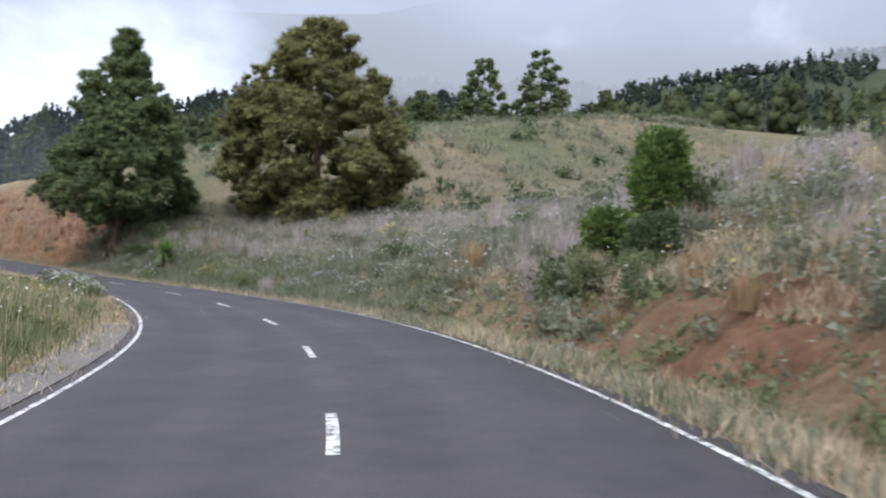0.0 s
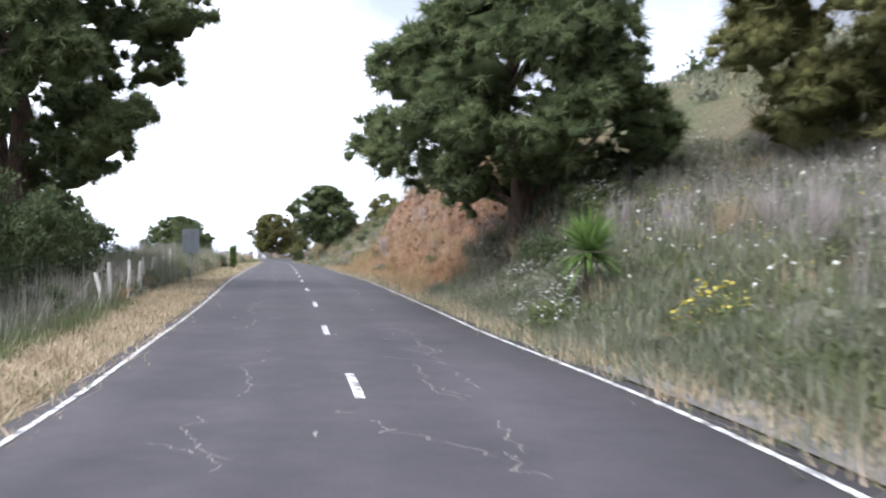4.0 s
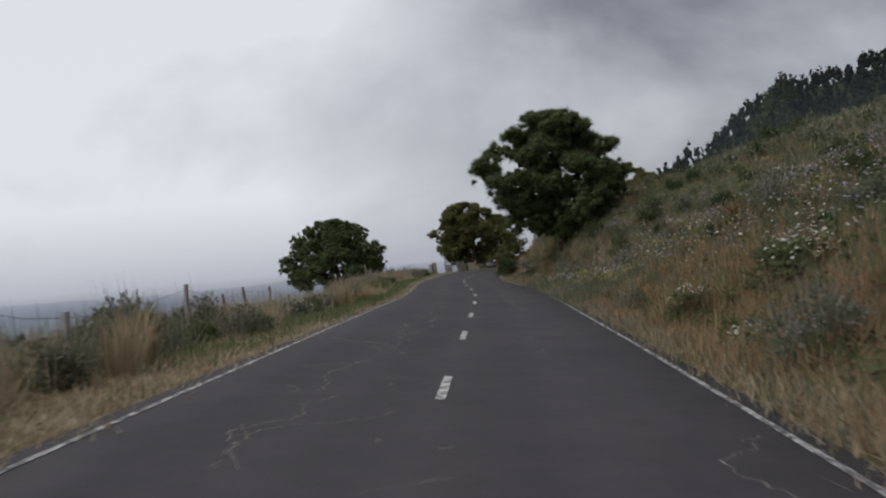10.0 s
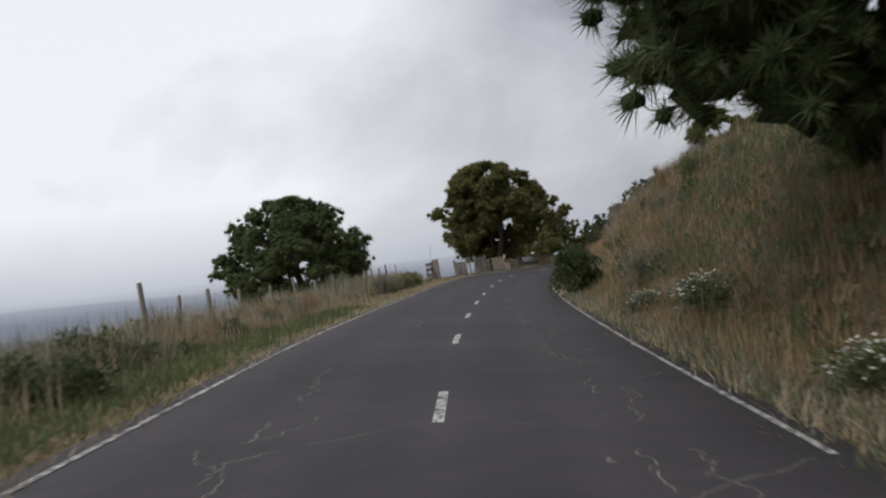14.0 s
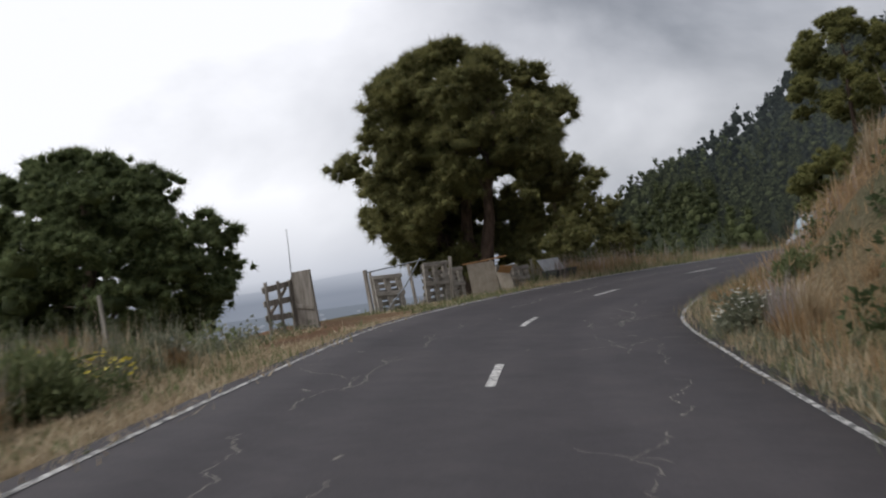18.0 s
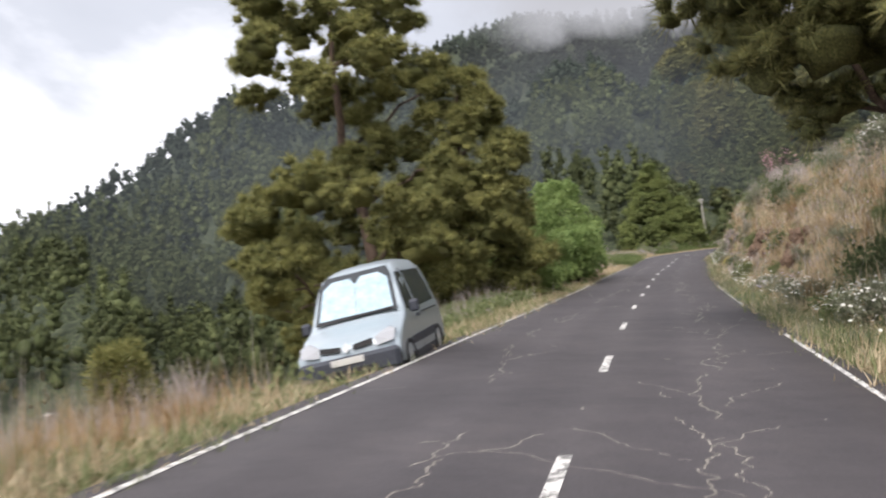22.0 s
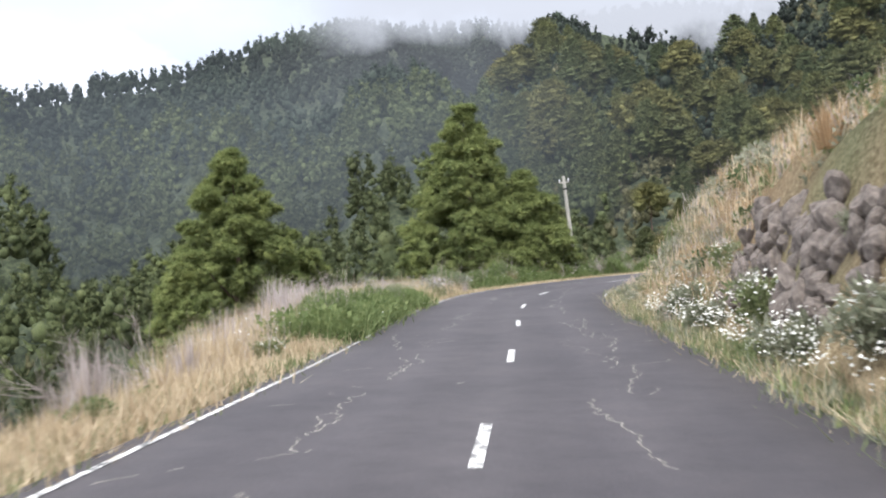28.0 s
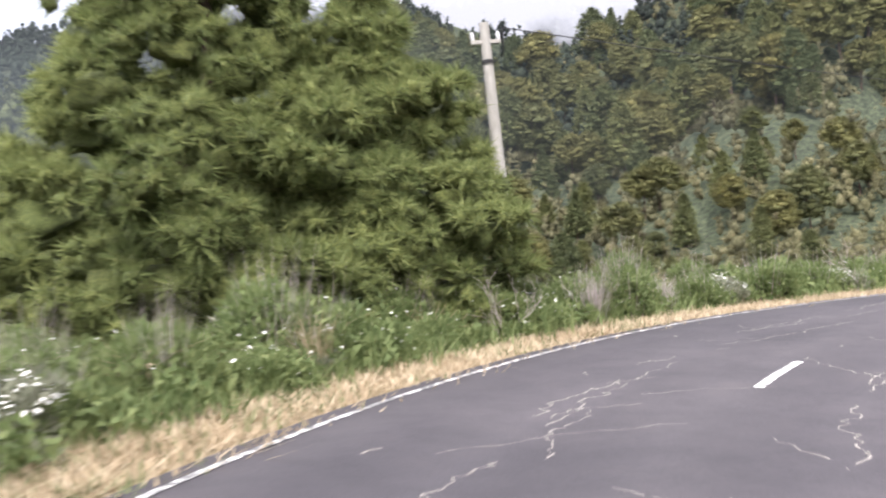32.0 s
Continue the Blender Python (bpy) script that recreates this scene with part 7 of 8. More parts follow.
        panel("tail_lamp", [(sgn * 0.66, 0.85), (sgn * 0.80, 0.85), (sgn * 0.74, 1.30), (sgn * 0.64, 1.30)], redlamp, axis=back, thick=0.03)
        part("mirror", box_bm((0.16, 0.10, 0.17), (sgn * 0.93, -0.78, 1.16), 0.03), trim, van)
    panel("windscreen", [(-0.70, 1.18), (0.70, 1.18), (0.62, 1.60), (0.54, 1.72), (-0.54, 1.72), (-0.62, 1.60)], glass, axis=([-1.012, -0.567, -0.385], [1.17, 1.60, 1.74]), thick=0.01)
    for sgn in (-1, 1):
        panel("sunshade", [(sgn * 0.004, 1.22), (sgn * 0.63, 1.22), (sgn * 0.56, 1.58), (sgn * 0.40, 1.66), (sgn * 0.10, 1.66), (sgn * 0.004, 1.58)], shade, "silvery folded sunshade",
              axis=([-1.025, -0.58, -0.40], [1.17, 1.60, 1.74]), thick=0.006)
    panel("wiper", [(-0.68, 1.175), (0.62, 1.20), (0.62, 1.225), (-0.68, 1.20)], black, axis=([-1.03, -0.60], [1.17, 1.60]), thick=0.01)
    panel("tailgate_window", [(-0.58, 1.15), (0.58, 1.15), (0.52, 1.60), (-0.52, 1.60)], glass, axis=([1.96, 1.93, 1.83], [0.9, 1.10, 1.70]), thick=0.01)
    for sgn in (-1, 1):
        panel("grille", [(sgn * 0.10, 0.76), (sgn * 0.42, 0.79), (sgn * 0.42, 0.88), (sgn * 0.10, 0.84)], black, axis=([-2.012, -2.012, -1.965], [0.42, 0.72, 0.86]), thick=0.03)
    panel("badge", [(-0.06, 0.80), (0, 0.73), (0.06, 0.80), (0, 0.90)], steel, axis=([-2.03, -2.03, -1.98], [0.42, 0.72, 0.9]), thick=0.02)
    bump_f = part("front_bumper", box_bm((1.60, 0.24, 0.36), (0, -1.95, 0.50), 0.06), trim, van)
    part("air_intake", box_bm((0.9, 0.05, 0.10), (0, -2.06, 0.42), 0.01), black, bump_f)
    part("number_plate", box_bm((0.52, 0.015, 0.11), (0, -2.08, 0.60), 0.004), white, bump_f)
    part("rear_bumper", box_bm((1.60, 0.20, 0.30), (0, 1.95, 0.48), 0.05), trim, van)
    part("floor_pan", box_bm((1.45, 3.7, 0.12), (0, 0, 0.36), 0.02), black, van)
    for sgn in (-1, 1):
        for y in (-1.27, 1.33):
            w = part("wheel", None or mesh_np("wheel", *tube([(sgn * 0.64, y, 0.30), (sgn * 0.80, y, 0.30)], [0.17, 0.17], 20), steel, True), steel, van)
            bm3 = bmesh.new()
            ring = []
            for k in range(28):
                a = k * 2 * math.pi / 28
                ring.append([bm3.verts.new((sgn * xx, y + math.cos(a) * r, 0.30 + math.sin(a) * r)) for xx, r in ((0.62, 0.19), (0.62, 0.28), (0.65, 0.305), (0.77, 0.305), (0.81, 0.28), (0.81, 0.20))])
            for k in range(28):
                a, b3 = ring[k], ring[(k + 1) % 28]
                for i in range(5):
                    bm3.faces.new((a[i], a[i + 1], b3[i + 1], b3[i]))
            bmesh.ops.recalc_face_normals(bm3, faces=bm3.faces)
            part("tyre", bm3, black, w, "black rubber tyre")
            bm4 = bmesh.new()
            for k in range(6):
                a = k * math.pi / 3
                c = Matrix.Translation((sgn * 0.80, y + math.cos(a) * 0.09, 0.30 + math.sin(a) * 0.09)) @ Matrix.Rotation(a, 4, "X")
                bmesh.ops.create_cube(bm4, size=1, matrix=c @ Matrix.Diagonal((0.03, 0.17, 0.05, 1)))
            part("rim", bm4, steel, w, "grey spoked rim")
            arch = bmesh.new()
            pts = []
            for k in range(13):
                a = math.pi * k / 12
                pts.append([arch.verts.new((sgn * (half(0.5) + o), y + math.cos(a) * r, 0.32 + math.sin(a) * r)) for o, r in ((0.006, 0.30), (0.02, 0.36), (0.004, 0.41))])
            for a, b3 in zip(pts, pts[1:]):
                for i in range(2):
                    arch.faces.new((a[i], a[i + 1], b3[i + 1], b3[i]))
            part("wheel_arch", arch, black, van)
    return van


van = van_build()
# the bonnet sits lower and the cabin taller than in the plain outline
for _ob in van.children_recursive:
    if _ob.name.split(".")[0] in ("wheel", "tyre", "rim"):
        continue
    for _v in _ob.data.vertices:
        _v.co.z = float(np.interp(_v.co.z, [0, 0.42, 0.72, 0.86, 0.96, 1.17, 1.60, 1.74, 1.85], [0, 0.38, 0.62, 0.74, 0.83, 1.03, 1.56, 1.73, 1.85]))
_x, _y = at_road(234.8, -3.60)
van.matrix_world = pose(float(_x), float(_y), -0.06, 0.5, -9.0, -2.5) @ Matrix.Diagonal((0.93, 1, 1.04, 1))

# ---------------------------------------------------------------- cracks in the road
def cracks():
    g = np.random.default_rng(900)
    vs, fs, k0 = [], [], 0

    def crack(s, v, length, drift, width, wild):
        nonlocal k0
        n = int(length / 0.07)
        a, b = s, v
        pts = []
        for _ in range(n):
            pts.append((a, b))
            a += 0.08 * g.uniform(0.1, 1.6)
            b += g.normal() * wild + drift
        for (s0, v0), (s1, v1) in zip(pts, pts[1:]):
            if math.sin(s0 * 1.3 + v * 9) < -0.7 or g.random() < 0.05 or abs(v0) > 2.6:
                continue
            w = width * g.uniform(0.4, 1.5)
            d = np.array([s1 - s0, v1 - v0])
            d /= np.linalg.norm(d) + 1e-9
            nrm = np.array([-d[1], d[0]]) * w / 2
            ss = np.array([s0 - nrm[0], s0 + nrm[0], s1 + nrm[0], s1 - nrm[0]])
            vv = np.array([v0 - nrm[1], v0 + nrm[1], v1 + nrm[1], v1 - nrm[1]])
            x, y = at_road(ss, vv)
            vs.append(np.c_[x, y, road_z(ss, vv) + 0.004])
            fs.append(np.arange(4)[None] + k0)
            k0 += 4

    # two long cracks that wander along the wheel tracks, with branches; fewer on the newer asphalt at the start
    for lane, odds in ((1.30, 0.92), (-1.25, 0.85)):
        s = 12.0
        while s < 330:
            here = odds if s > 215 else (0.75 if s > 62 else 0.42)
            if g.random() < here:
                v = lane + 0.28 * math.sin(s * 0.13 + lane) + g.normal() * 0.08
                ln = g.uniform(3.5, 7.5)
                crack(s, v, ln, g.normal() * 0.002, 0.015 if s > 200 else 0.011, 0.034)
                for _ in range(int(g.integers(1, 4 if s > 215 else 3))):
                    crack(s + g.uniform(0, ln), v + g.normal() * 0.12, g.uniform(0.5, 1.8), g.choice((-1, 1)) * g.uniform(0.02, 0.07), 0.011, 0.035)
                if s > 200 and g.random() < 0.45:
                    crack(s + g.uniform(0, 1), v + 0.16, ln * 0.6, g.normal() * 0.003, 0.012, 0.04)
            s += g.uniform(3.2, 5.0)
    for s in np.arange(14, 330, 3.6):
        if g.random() < (0.6 if s > 60 else 0.15):   # across the lane, straight
            v0 = g.uniform(-2.5, 1.4)
            crack(s, v0, 0.14 * g.uniform(3, 9), g.uniform(0.07, 0.10), 0.010, 0.015)
        if s > 215 and g.random() < 0.6:             # short ones at the edges
            crack(s, g.choice((-2.55, 2.0)), 0.5, 0.085, 0.014, 0.01)
        for _ in range(2):                           # chips
            crack(s + g.uniform(-2, 2), g.uniform(-2.2, 2.2), 0.22, 0, 0.024, 0.05)
    ob = part("cracks", mesh_np("cracks", np.vstack(vs), np.vstack(fs), CRACKFILL), CRACKFILL, road, "pale dusty cracks in the asphalt")
    return tagged(ob, kind="stuff")


cracks()


# ---------------------------------------------------------------- woods on the mountain
def woods(name, x, y, h, seed, label, mat, lobes=4, fine=1, leaves=24, leaf=0.5, slim=1.0, core=1.0):
    """Many pine crowns in one mesh: each a heap of uneven lobes that narrows to its top, with loose sprays on its outline."""
    g = np.random.default_rng(seed)
    z = ground_at(x, y)
    n = len(x)
    iv, ifc = BALLS[fine]
    stout = g.uniform(0.75, 1.25, n) * slim
    pointed = g.uniform(0.25, 1.0, n)                # a tapering crown or a round one
    vs, fs, k0 = [], [], 0
    cen, rad = [], []
    for q in range(lobes):
        f = (q + 0.4) / lobes
        wide = (1 - f * pointed) * (0.75 + 0.25 * math.sin(math.pi * min(1, f + 0.25)))
        a = g.uniform(0, 2 * np.pi, n)
        off = h * 0.17 * stout * wide * g.uniform(0.2, 1.3, n)
        r = h * (0.21 if lobes < 5 else 0.19) * stout * np.maximum(wide, 0.42) * g.uniform(0.8, 1.2, n)
        c = np.c_[x + np.cos(a) * off, y + np.sin(a) * off, z + h * (0.24 + 0.64 * f) + g.normal(size=n) * h * 0.02]
        rough = g.uniform(0.6, 1.28, (n, len(iv), 1))
        vs.append((c[:, None] + iv[None] * r[:, None, None] * core * rough * [1, 1, 1.1]).reshape(-1, 3))
        fs.append((ifc[None] + (np.arange(n) * len(iv))[:, None, None]).reshape(-1, 3) + k0)
        k0 += n * len(iv)
        cen.append(c), rad.append(r)
    cen, rad = np.vstack(cen), np.concatenate(rad)
    m = n * leaves
    own = g.integers(0, len(cen), m)
    d = unit(m, g)
    d[:, 2] = np.abs(d[:, 2])
    at = cen[own] + d * (rad[own] * core * g.uniform(0.9, 1.35, m))[:, None] * [1, 1, 1.05]
    s1 = np.cross(d, unit(m, g))
    k = (leaf * g.uniform(0.5, 1.3, m))[:, None]
    lv = np.stack([at - s1 * k * 0.35, at + s1 * k * 0.35, at + (d * 0.8 + unit(m, g) * 0.5 + [0, 0, 0.25]) * k], 1).reshape(-1, 3)
    me = mesh_np(name, np.vstack(vs + [lv]), np.vstack(fs + [np.arange(m * 3).reshape(-1, 3) + k0]), mat, True)
    return tagged(new(name, me), label, "woods", kind="stuff")


def wood_places(n, az_range, r_range, seed, clear=16):
    """Places on the mountain by bearing and distance from the last bend."""
    g = np.random.default_rng(seed)
    a = np.radians(g.uniform(*az_range, n))
    r = np.sqrt(g.uniform(r_range[0] ** 2, r_range[1] ** 2, n))
    x, y = HUB[0] - r * np.sin(a), HUB[1] + r * np.cos(a)
    ok = (np.abs(nearest(x, y)[1]) > clear) & (y + 0.12 * x > 308)
    ok &= r < np.interp(np.degrees(a), CREST_AZ, CREST_R) + 12
    return x[ok], y[ok]


def heights(n, low, high, seed):
    return np.random.default_rng(seed).uniform(low, high, n)


x, y = wood_places(900, (-75, 75), (34, 175), 501, 14)
woods("scrub", x, y, heights(len(x), 1.6, 4.2, 1), 511, "olive and brown scrub on the near side of the ravine", SCRUB, 4, 1, 170, 0.3, slim=1.3, core=0.55)
x, y = wood_places(2900, (-14, 60), (150, 400), 502)
woods("pine_woods", x, y, heights(len(x), 8, 16, 2), 512, "tall pines on the slopes of the ravine", FOREST_NEAR, 6, 1, 130, 0.9, slim=0.95, core=0.68)
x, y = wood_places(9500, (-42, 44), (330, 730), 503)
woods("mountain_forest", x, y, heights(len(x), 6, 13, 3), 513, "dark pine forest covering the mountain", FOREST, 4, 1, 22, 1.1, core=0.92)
x, y = wood_places(3400, (-48, -8), (120, 520), 505)
woods("scrub", x, y, heights(len(x), 2.5, 7, 5), 515, "olive and brown scrub on the spur of the mountain", SCRUB, 3, 1, 50, 0.8, slim=1.7, core=0.66)


def slope_pine(seed, shape, height, radius, foot, boughs, mat, label):
    """A pine of the far slopes: a trunk and flat, ragged boughs in tiers with sprays of needles round them."""
    g = np.random.default_rng(seed)
    ob = empty("pine_tree", Matrix.Identity(4), label, "tree", "pines on the slopes of the ravine")
    pt, pr = np.array(PROFILE[shape]).T
    f = (np.arange(boughs) + g.uniform(0, 1, boughs)) / boughs
    a = np.arange(boughs) * 2.39996 + g.normal(size=boughs) * 0.4
    env = np.interp(f, pt, pr) * radius * (1 + 0.15 * np.sin(2 * a + seed) + g.normal(size=boughs) * 0.1)
    size = radius * 0.34 * g.uniform(0.6, 1.25, boughs) * np.clip(0.4 + env / radius, 0.45, 1.15)
    out = np.maximum(env - 0.8 * size, env * 0.1)
    cen = np.c_[np.cos(a) * out, np.sin(a) * out, np.minimum(height * (foot + (1 - foot) * f), height - 0.4 * size)]
    iv, ifc = BALLS[1]
    rough = g.uniform(0.4, 1.25, (boughs, len(iv), 1))
    hv = (cen[:, None] + iv[None] * (size * 0.72)[:, None, None] * rough * [1, 1, 0.55]).reshape(-1, 3)
    hf = (ifc[None] + (np.arange(boughs) * len(iv))[:, None, None]).reshape(-1, 3)
    m = boughs * 52
    own = np.repeat(np.arange(boughs), 52)
    d = unit(m, g)
    d[:, 2] = np.where(g.random(m) < 0.7, np.abs(d[:, 2]), d[:, 2])
    at = cen[own] + d * (size[own] * g.uniform(0.55, 1.0, m))[:, None] * [1, 1, 0.6]
    k = (height * 0.042 * g.uniform(0.6, 1.3, m))[:, None]
    w = np.cross(d, unit(m, g))
    nv = np.stack([at - w * k * 0.3, at + w * k * 0.3, at + (d + unit(m, g) * 0.4 + [0, 0, 0.3]) * k], 1).reshape(-1, 3)
    part("crown", mesh_np("crown", np.vstack([hv, nv]), np.vstack([hf, np.arange(m * 3).reshape(-1, 3) + len(hv)]), mat, True), mat, ob)
    pts = limb_points(np.array([0.0, 0.0, -0.8]), np.array([0.0, 0.0, height * 0.9]), g, 0.0, 7, 0.012)
    part("trunk", mesh_np("trunk", *tube(pts, height * 0.016 * np.linspace(1.2, 0.15, 7), 6), BARK, True), BARK, ob)
    return ob


_slope = [slope_pine(601, "cone", 13, 3.4, 0.10, 62, SLOPE_PINE, "conical olive-green pine on the slope"),
          slope_pine(602, "tall", 15, 4.4, 0.16, 66, SLOPE_PINE, "tall olive-green pine on the slope"),
          slope_pine(603, "round", 13, 4.8, 0.30, 58, SLOPE_OLIVE, "broad-crowned yellowish pine on the slope"),
          slope_pine(604, "umbrella", 14, 5.2, 0.48, 46, SLOPE_OLIVE, "flat-topped pine with a bare trunk on the slope"),
          slope_pine(605, "tall", 11, 2.9, 0.08, 54, SLOPE_PINE, "slender dark pine on the slope")]
g9 = np.random.default_rng(606)
_spots = [(wood_places(170, (-36, -7), (285, 480), 507), (1.0, 1.75)), (wood_places(110, (-36, -6), (80, 285), 508), (0.55, 1.05)), (wood_places(60, (-6, 45), (45, 150), 509), (0.5, 0.9))]
_made = 0
for (x, y), scale in _spots:
    for px, py, pz in zip(x, y, ground_at(x, y)):
        m = pose(px, py, float(pz) - 0.2, 0, 0, g9.uniform(0, 360))
        k = _made if _made < 5 else int(g9.integers(0, 5))
        ob = _slope[k]
        if _made < 5:
            ob.matrix_world = m
        else:
            ob = copy_thing(ob, m)
        q = g9.uniform(*scale)
        ob.scale = (q * g9.uniform(0.9, 1.15),) * 2 + (q,)
        _made += 1
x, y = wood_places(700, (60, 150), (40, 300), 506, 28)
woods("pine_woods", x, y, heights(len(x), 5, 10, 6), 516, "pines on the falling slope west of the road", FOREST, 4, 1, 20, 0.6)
g9 = np.random.default_rng(504)
x, y = g9.uniform(-60, 90, 800), g9.uniform(150, 330, 800)
s9, v9 = nearest(x, y)
ok = v9 > 42
woods("pine_woods", x[ok], y[ok], g9.uniform(6, 12, int(ok.sum())), 514, "dark pines along the top of the hill", FOREST_NEAR, 9, 1, 260, 0.45, core=0.75)


# ---------------------------------------------------------------- the coast far below
def town():
    g = np.random.default_rng(600)
    a = np.radians(g.uniform(118, 186, 420))
    r = g.uniform(1300, 3000, 420) * g.uniform(0.8, 1.1, 420)
    x, y = -60 + r * np.cos(a), 200 + r * np.sin(a)
    z = ground_at(x, y)
    vs, fs, k0 = [], [], 0
    for i in range(len(x)):
        w, d, h = g.uniform(5, 11), g.uniform(5, 10), g.uniform(3, 7)
        c, s = math.cos(a[i] * 7), math.sin(a[i] * 7)
        for zz in (-1, h):
            for px, py in ((-w, -d), (w, -d), (w, d), (-w, d)):
                vs.append((x[i] + (px * c - py * s) / 2, y[i] + (px * s + py * c) / 2, z[i] + zz))
        for q in ((0, 1, 5, 4), (1, 2, 6, 5), (2, 3, 7, 6), (3, 0, 4, 7), (4, 5, 6, 7)):
            fs.append([k0 + j for j in q])
        k0 += 8
    wall = plain("far_house_walls", (0.45, 0.43, 0.42), (0.75, 0.73, 0.71), 0.02, 0.9, 0, 0)
    return tagged(new("far_town", mesh_np("far_town", vs, fs, wall)), "scattered white houses on the coastal plain", "town", kind="stuff")


town()


def far_hills():
    """A hazy ridge beyond the plain: a glowing backdrop with the haze put into its colour."""
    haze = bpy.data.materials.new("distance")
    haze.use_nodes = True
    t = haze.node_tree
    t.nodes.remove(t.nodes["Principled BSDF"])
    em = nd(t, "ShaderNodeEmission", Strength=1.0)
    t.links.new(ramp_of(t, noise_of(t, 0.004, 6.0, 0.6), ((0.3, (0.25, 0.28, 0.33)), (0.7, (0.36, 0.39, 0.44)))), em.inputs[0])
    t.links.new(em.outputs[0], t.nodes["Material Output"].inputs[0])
    ang = np.radians(np.linspace(95, 235, 141))
    rows = []
    for k, (r, f) in enumerate(((3300, -0.6), (3500, 0.35), (3900, 0.75), (4300, 1.0))):
        hgt = -135 + f * (190 + 70 * fbm(ang * 3, ang * 0 + k * 0.02, 4, 13) + 60 * np.sin(ang * 2.1))
        rows.append(np.c_[-60 + r * np.cos(ang), 200 + r * np.sin(ang), hgt])
    v = np.vstack(rows)
    i, j = np.meshgrid(np.arange(3), np.arange(140), indexing="ij")
    f = np.stack([i * 141 + j, i * 141 + j + 1, (i + 1) * 141 + j + 1, (i + 1) * 141 + j], -1).reshape(-1, 4)
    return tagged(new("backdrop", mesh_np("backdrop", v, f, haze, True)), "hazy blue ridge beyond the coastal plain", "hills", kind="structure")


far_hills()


def haze_sheet(name, thick, sides, tint, ring, centre, span, radius, low, high, label):
    """A curved glowing sheet, painted in for thin haze. thick: stops of opacity from its foot to its top; tint: colours
    of the lit air.
    """
    m = bpy.data.materials.new(name)
    m.use_nodes = True
    t = m.node_tree
    t.nodes.remove(t.nodes["Principled BSDF"])
    c = t.nodes.new("ShaderNodeTexCoord")
    sp = t.nodes.new("ShaderNodeSeparateXYZ")
    t.links.new(c.outputs["Generated"], sp.inputs[0])
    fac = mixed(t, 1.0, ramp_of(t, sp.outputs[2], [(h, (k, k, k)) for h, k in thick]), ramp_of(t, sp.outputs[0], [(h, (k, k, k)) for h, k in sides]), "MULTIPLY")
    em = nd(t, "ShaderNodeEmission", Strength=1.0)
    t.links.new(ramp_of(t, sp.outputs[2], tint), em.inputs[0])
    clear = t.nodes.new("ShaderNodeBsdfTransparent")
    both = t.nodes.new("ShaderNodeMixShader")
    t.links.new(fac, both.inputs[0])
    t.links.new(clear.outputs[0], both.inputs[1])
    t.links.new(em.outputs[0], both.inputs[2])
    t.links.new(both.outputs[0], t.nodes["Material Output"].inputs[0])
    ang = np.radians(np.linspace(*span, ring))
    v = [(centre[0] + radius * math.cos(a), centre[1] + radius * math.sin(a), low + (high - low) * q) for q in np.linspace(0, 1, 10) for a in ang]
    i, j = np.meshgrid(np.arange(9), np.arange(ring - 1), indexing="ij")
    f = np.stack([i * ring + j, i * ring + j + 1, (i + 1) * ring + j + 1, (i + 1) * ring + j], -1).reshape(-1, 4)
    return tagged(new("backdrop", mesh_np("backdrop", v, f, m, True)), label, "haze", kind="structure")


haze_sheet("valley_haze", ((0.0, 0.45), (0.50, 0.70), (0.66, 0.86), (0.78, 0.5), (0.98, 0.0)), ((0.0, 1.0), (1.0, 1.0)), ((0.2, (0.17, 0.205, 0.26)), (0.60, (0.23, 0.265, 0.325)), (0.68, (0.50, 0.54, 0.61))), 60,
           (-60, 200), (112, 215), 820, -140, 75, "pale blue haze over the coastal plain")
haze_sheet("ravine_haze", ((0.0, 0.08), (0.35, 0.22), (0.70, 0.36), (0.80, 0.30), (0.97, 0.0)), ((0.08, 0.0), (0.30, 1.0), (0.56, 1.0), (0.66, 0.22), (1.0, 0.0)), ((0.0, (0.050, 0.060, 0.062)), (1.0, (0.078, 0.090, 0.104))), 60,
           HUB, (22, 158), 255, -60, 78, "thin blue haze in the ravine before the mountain")


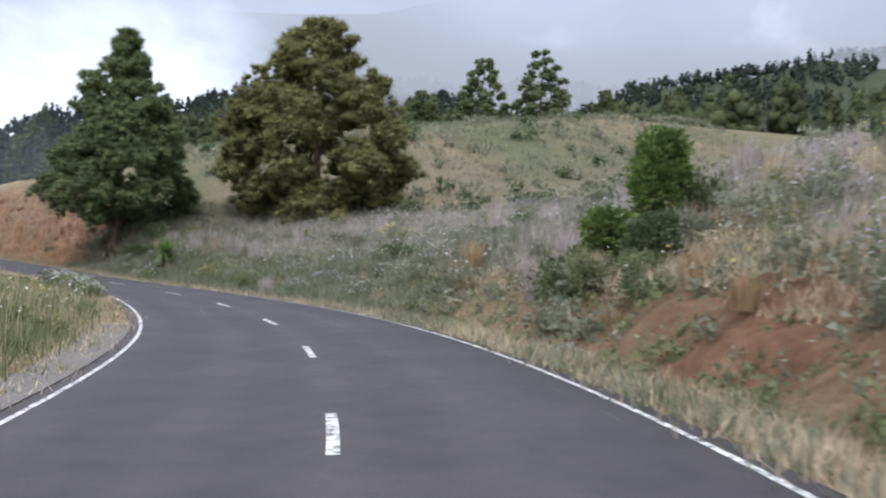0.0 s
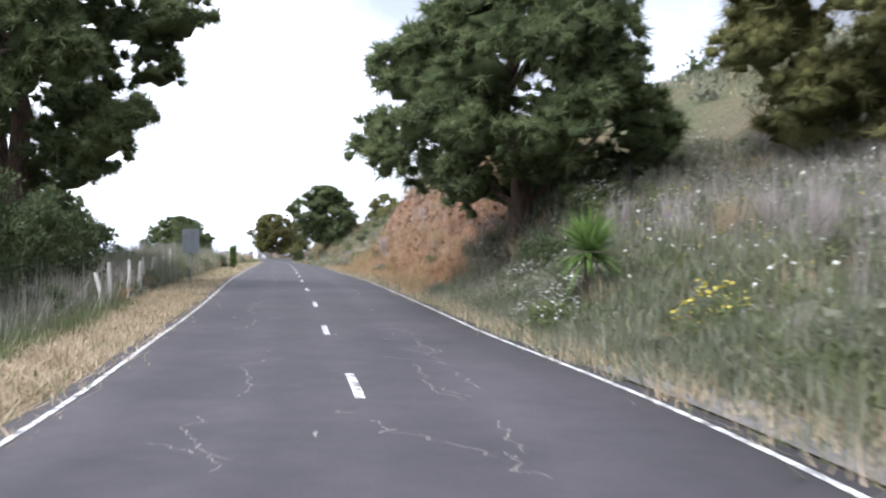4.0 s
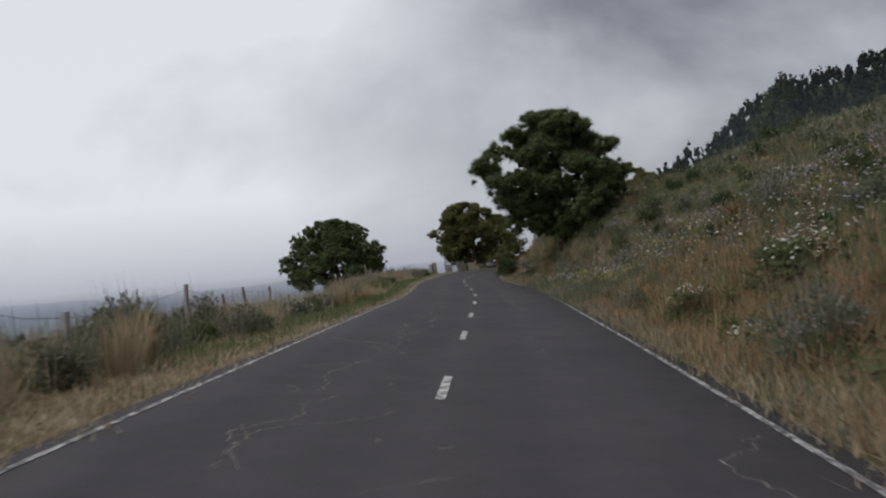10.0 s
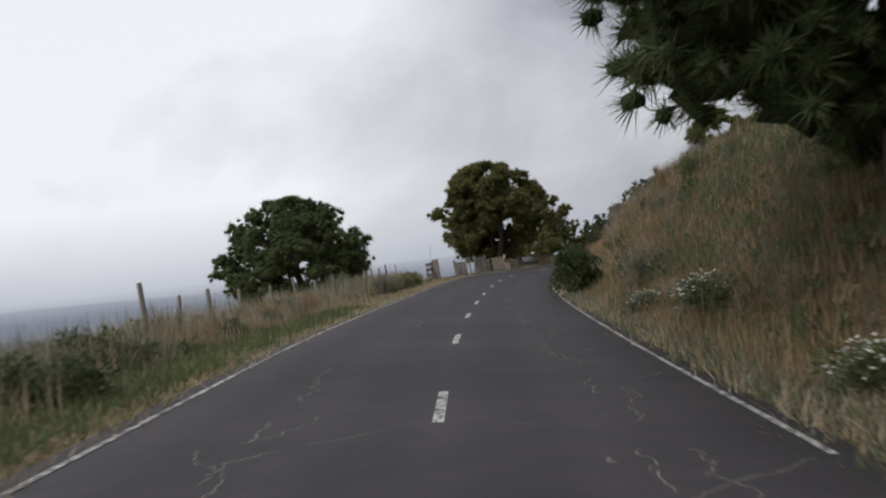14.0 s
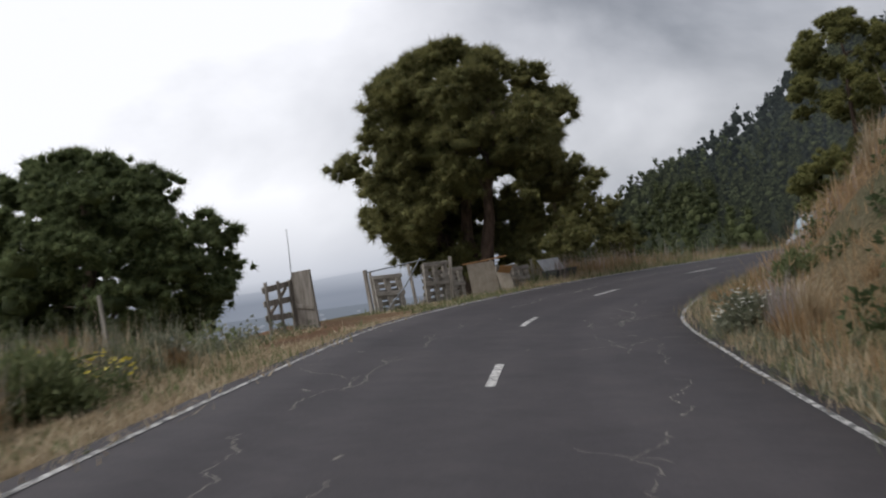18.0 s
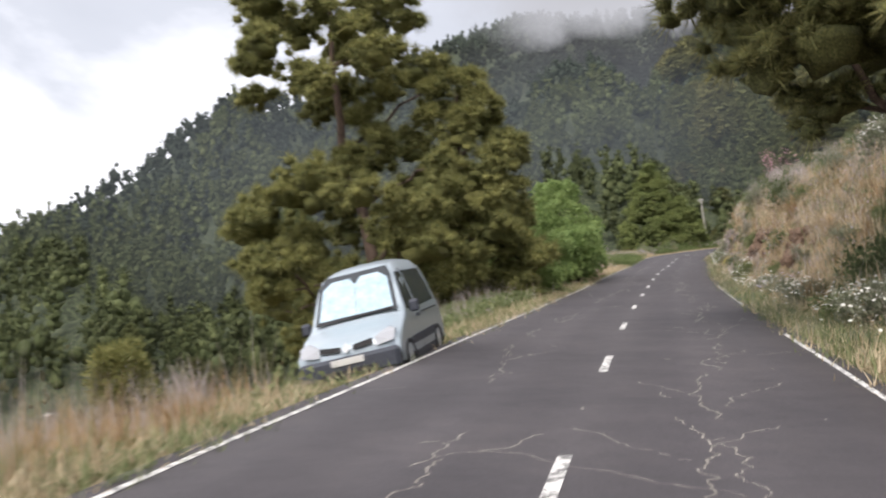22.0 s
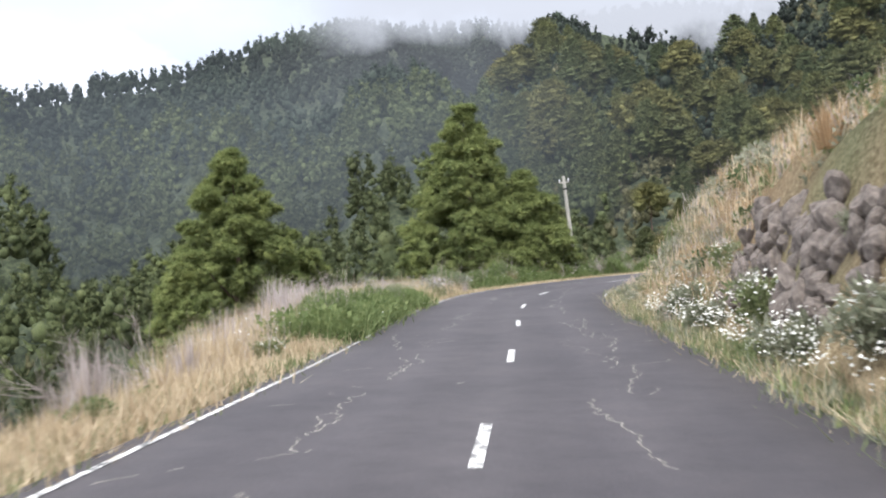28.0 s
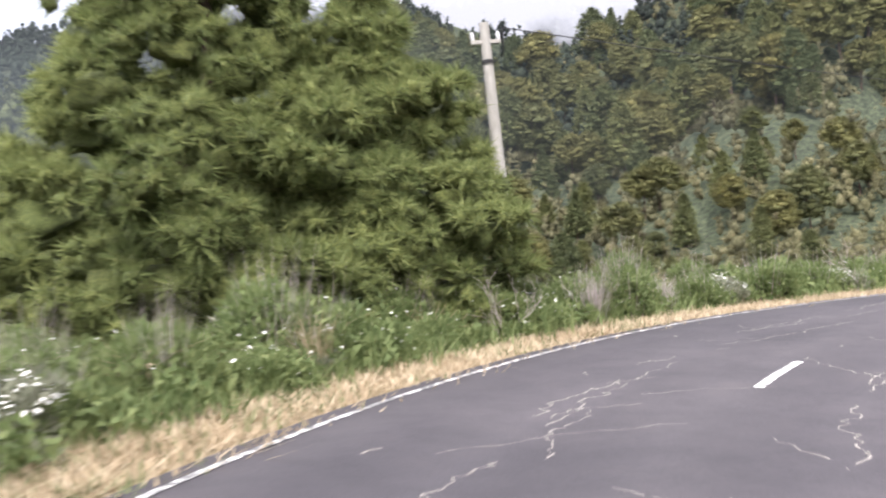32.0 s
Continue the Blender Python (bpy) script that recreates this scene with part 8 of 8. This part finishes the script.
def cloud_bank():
    """Low cloud that hides the mountain's crest: a curved glowing sheet, thin below and ragged, with a faint veil
    painted in for haze.
    """
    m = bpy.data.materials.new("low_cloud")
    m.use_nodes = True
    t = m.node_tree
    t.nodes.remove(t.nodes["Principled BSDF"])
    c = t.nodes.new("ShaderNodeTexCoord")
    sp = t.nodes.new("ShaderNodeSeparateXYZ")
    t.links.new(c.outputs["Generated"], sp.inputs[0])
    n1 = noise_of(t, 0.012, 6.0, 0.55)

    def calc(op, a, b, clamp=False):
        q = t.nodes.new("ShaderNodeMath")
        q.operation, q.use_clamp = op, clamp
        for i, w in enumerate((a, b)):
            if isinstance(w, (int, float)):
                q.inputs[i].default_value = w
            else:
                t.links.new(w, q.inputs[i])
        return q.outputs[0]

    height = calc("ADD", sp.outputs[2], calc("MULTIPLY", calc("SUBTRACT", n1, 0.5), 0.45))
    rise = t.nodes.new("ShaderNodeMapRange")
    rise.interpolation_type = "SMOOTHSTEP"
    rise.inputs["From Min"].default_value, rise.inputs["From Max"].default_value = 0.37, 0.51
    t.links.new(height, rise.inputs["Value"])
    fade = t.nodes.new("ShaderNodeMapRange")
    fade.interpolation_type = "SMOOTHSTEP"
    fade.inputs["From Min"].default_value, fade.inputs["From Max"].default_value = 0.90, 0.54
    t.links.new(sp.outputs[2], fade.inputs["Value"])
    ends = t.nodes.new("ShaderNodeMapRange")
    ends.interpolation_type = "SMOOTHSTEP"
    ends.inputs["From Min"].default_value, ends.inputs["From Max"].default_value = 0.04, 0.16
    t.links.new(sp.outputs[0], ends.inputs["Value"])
    # faint glow further down, painted in for haze before the mountain
    haze_veil = t.nodes.new("ShaderNodeMapRange")
    haze_veil.inputs["From Min"].default_value, haze_veil.inputs["From Max"].default_value, haze_veil.inputs["To Max"].default_value = 0.0, 0.36, 0.12
    t.links.new(height, haze_veil.inputs["Value"])
    body = calc("MAXIMUM", rise.outputs[0], haze_veil.outputs[0])
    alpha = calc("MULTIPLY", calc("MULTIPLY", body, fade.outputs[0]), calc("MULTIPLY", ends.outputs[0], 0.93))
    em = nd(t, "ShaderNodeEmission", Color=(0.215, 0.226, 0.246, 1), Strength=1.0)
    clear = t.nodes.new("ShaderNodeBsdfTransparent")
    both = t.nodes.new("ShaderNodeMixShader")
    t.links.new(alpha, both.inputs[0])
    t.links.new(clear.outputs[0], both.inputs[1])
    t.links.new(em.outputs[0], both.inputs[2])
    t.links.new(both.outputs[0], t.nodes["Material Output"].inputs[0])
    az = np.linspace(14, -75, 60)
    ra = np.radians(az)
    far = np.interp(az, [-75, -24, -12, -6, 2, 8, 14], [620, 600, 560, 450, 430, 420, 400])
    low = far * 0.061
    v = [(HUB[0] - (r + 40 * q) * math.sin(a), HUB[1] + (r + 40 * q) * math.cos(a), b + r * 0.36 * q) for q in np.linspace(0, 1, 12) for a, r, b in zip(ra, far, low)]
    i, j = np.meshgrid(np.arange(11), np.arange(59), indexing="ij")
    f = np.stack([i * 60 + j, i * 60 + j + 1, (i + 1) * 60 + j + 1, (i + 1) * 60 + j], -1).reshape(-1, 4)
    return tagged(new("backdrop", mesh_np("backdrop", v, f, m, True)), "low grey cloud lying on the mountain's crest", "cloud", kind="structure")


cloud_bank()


# ---------------------------------------------------------------- clods and stones in the earth bank
def clods(n, seed):
    g = np.random.default_rng(seed)
    s, u = g.uniform(57, 99, n), g.uniform(1.6, 4.3, n)
    x, y, z = sv_place(s, EDGE + u)
    iv, ifc = BALLS[2]
    r = g.uniform(0.03, 0.10, n) * np.where(g.random(n) < 0.1, 1.8, 1)
    shape = g.uniform(0.6, 1.3, (n, 1, 3)) * g.uniform(0.45, 1.25, (n, len(iv), 1))
    v = (np.c_[x, y, z - r * 0.3][:, None] + iv[None] * shape * r[:, None, None]).reshape(-1, 3)
    f = (ifc[None] + (np.arange(n) * len(iv))[:, None, None]).reshape(-1, 3)
    return tagged(new("earth_clods", mesh_np("earth_clods", v, f, CLOD)), "dark clods and stones sticking out of the earth bank", "stones", kind="stuff")


CLOD = plain("earth_clod", (0.07, 0.038, 0.024), (0.20, 0.105, 0.06), 7, 0.95, 0, 0.7, 0.03)
clods(900, 701)
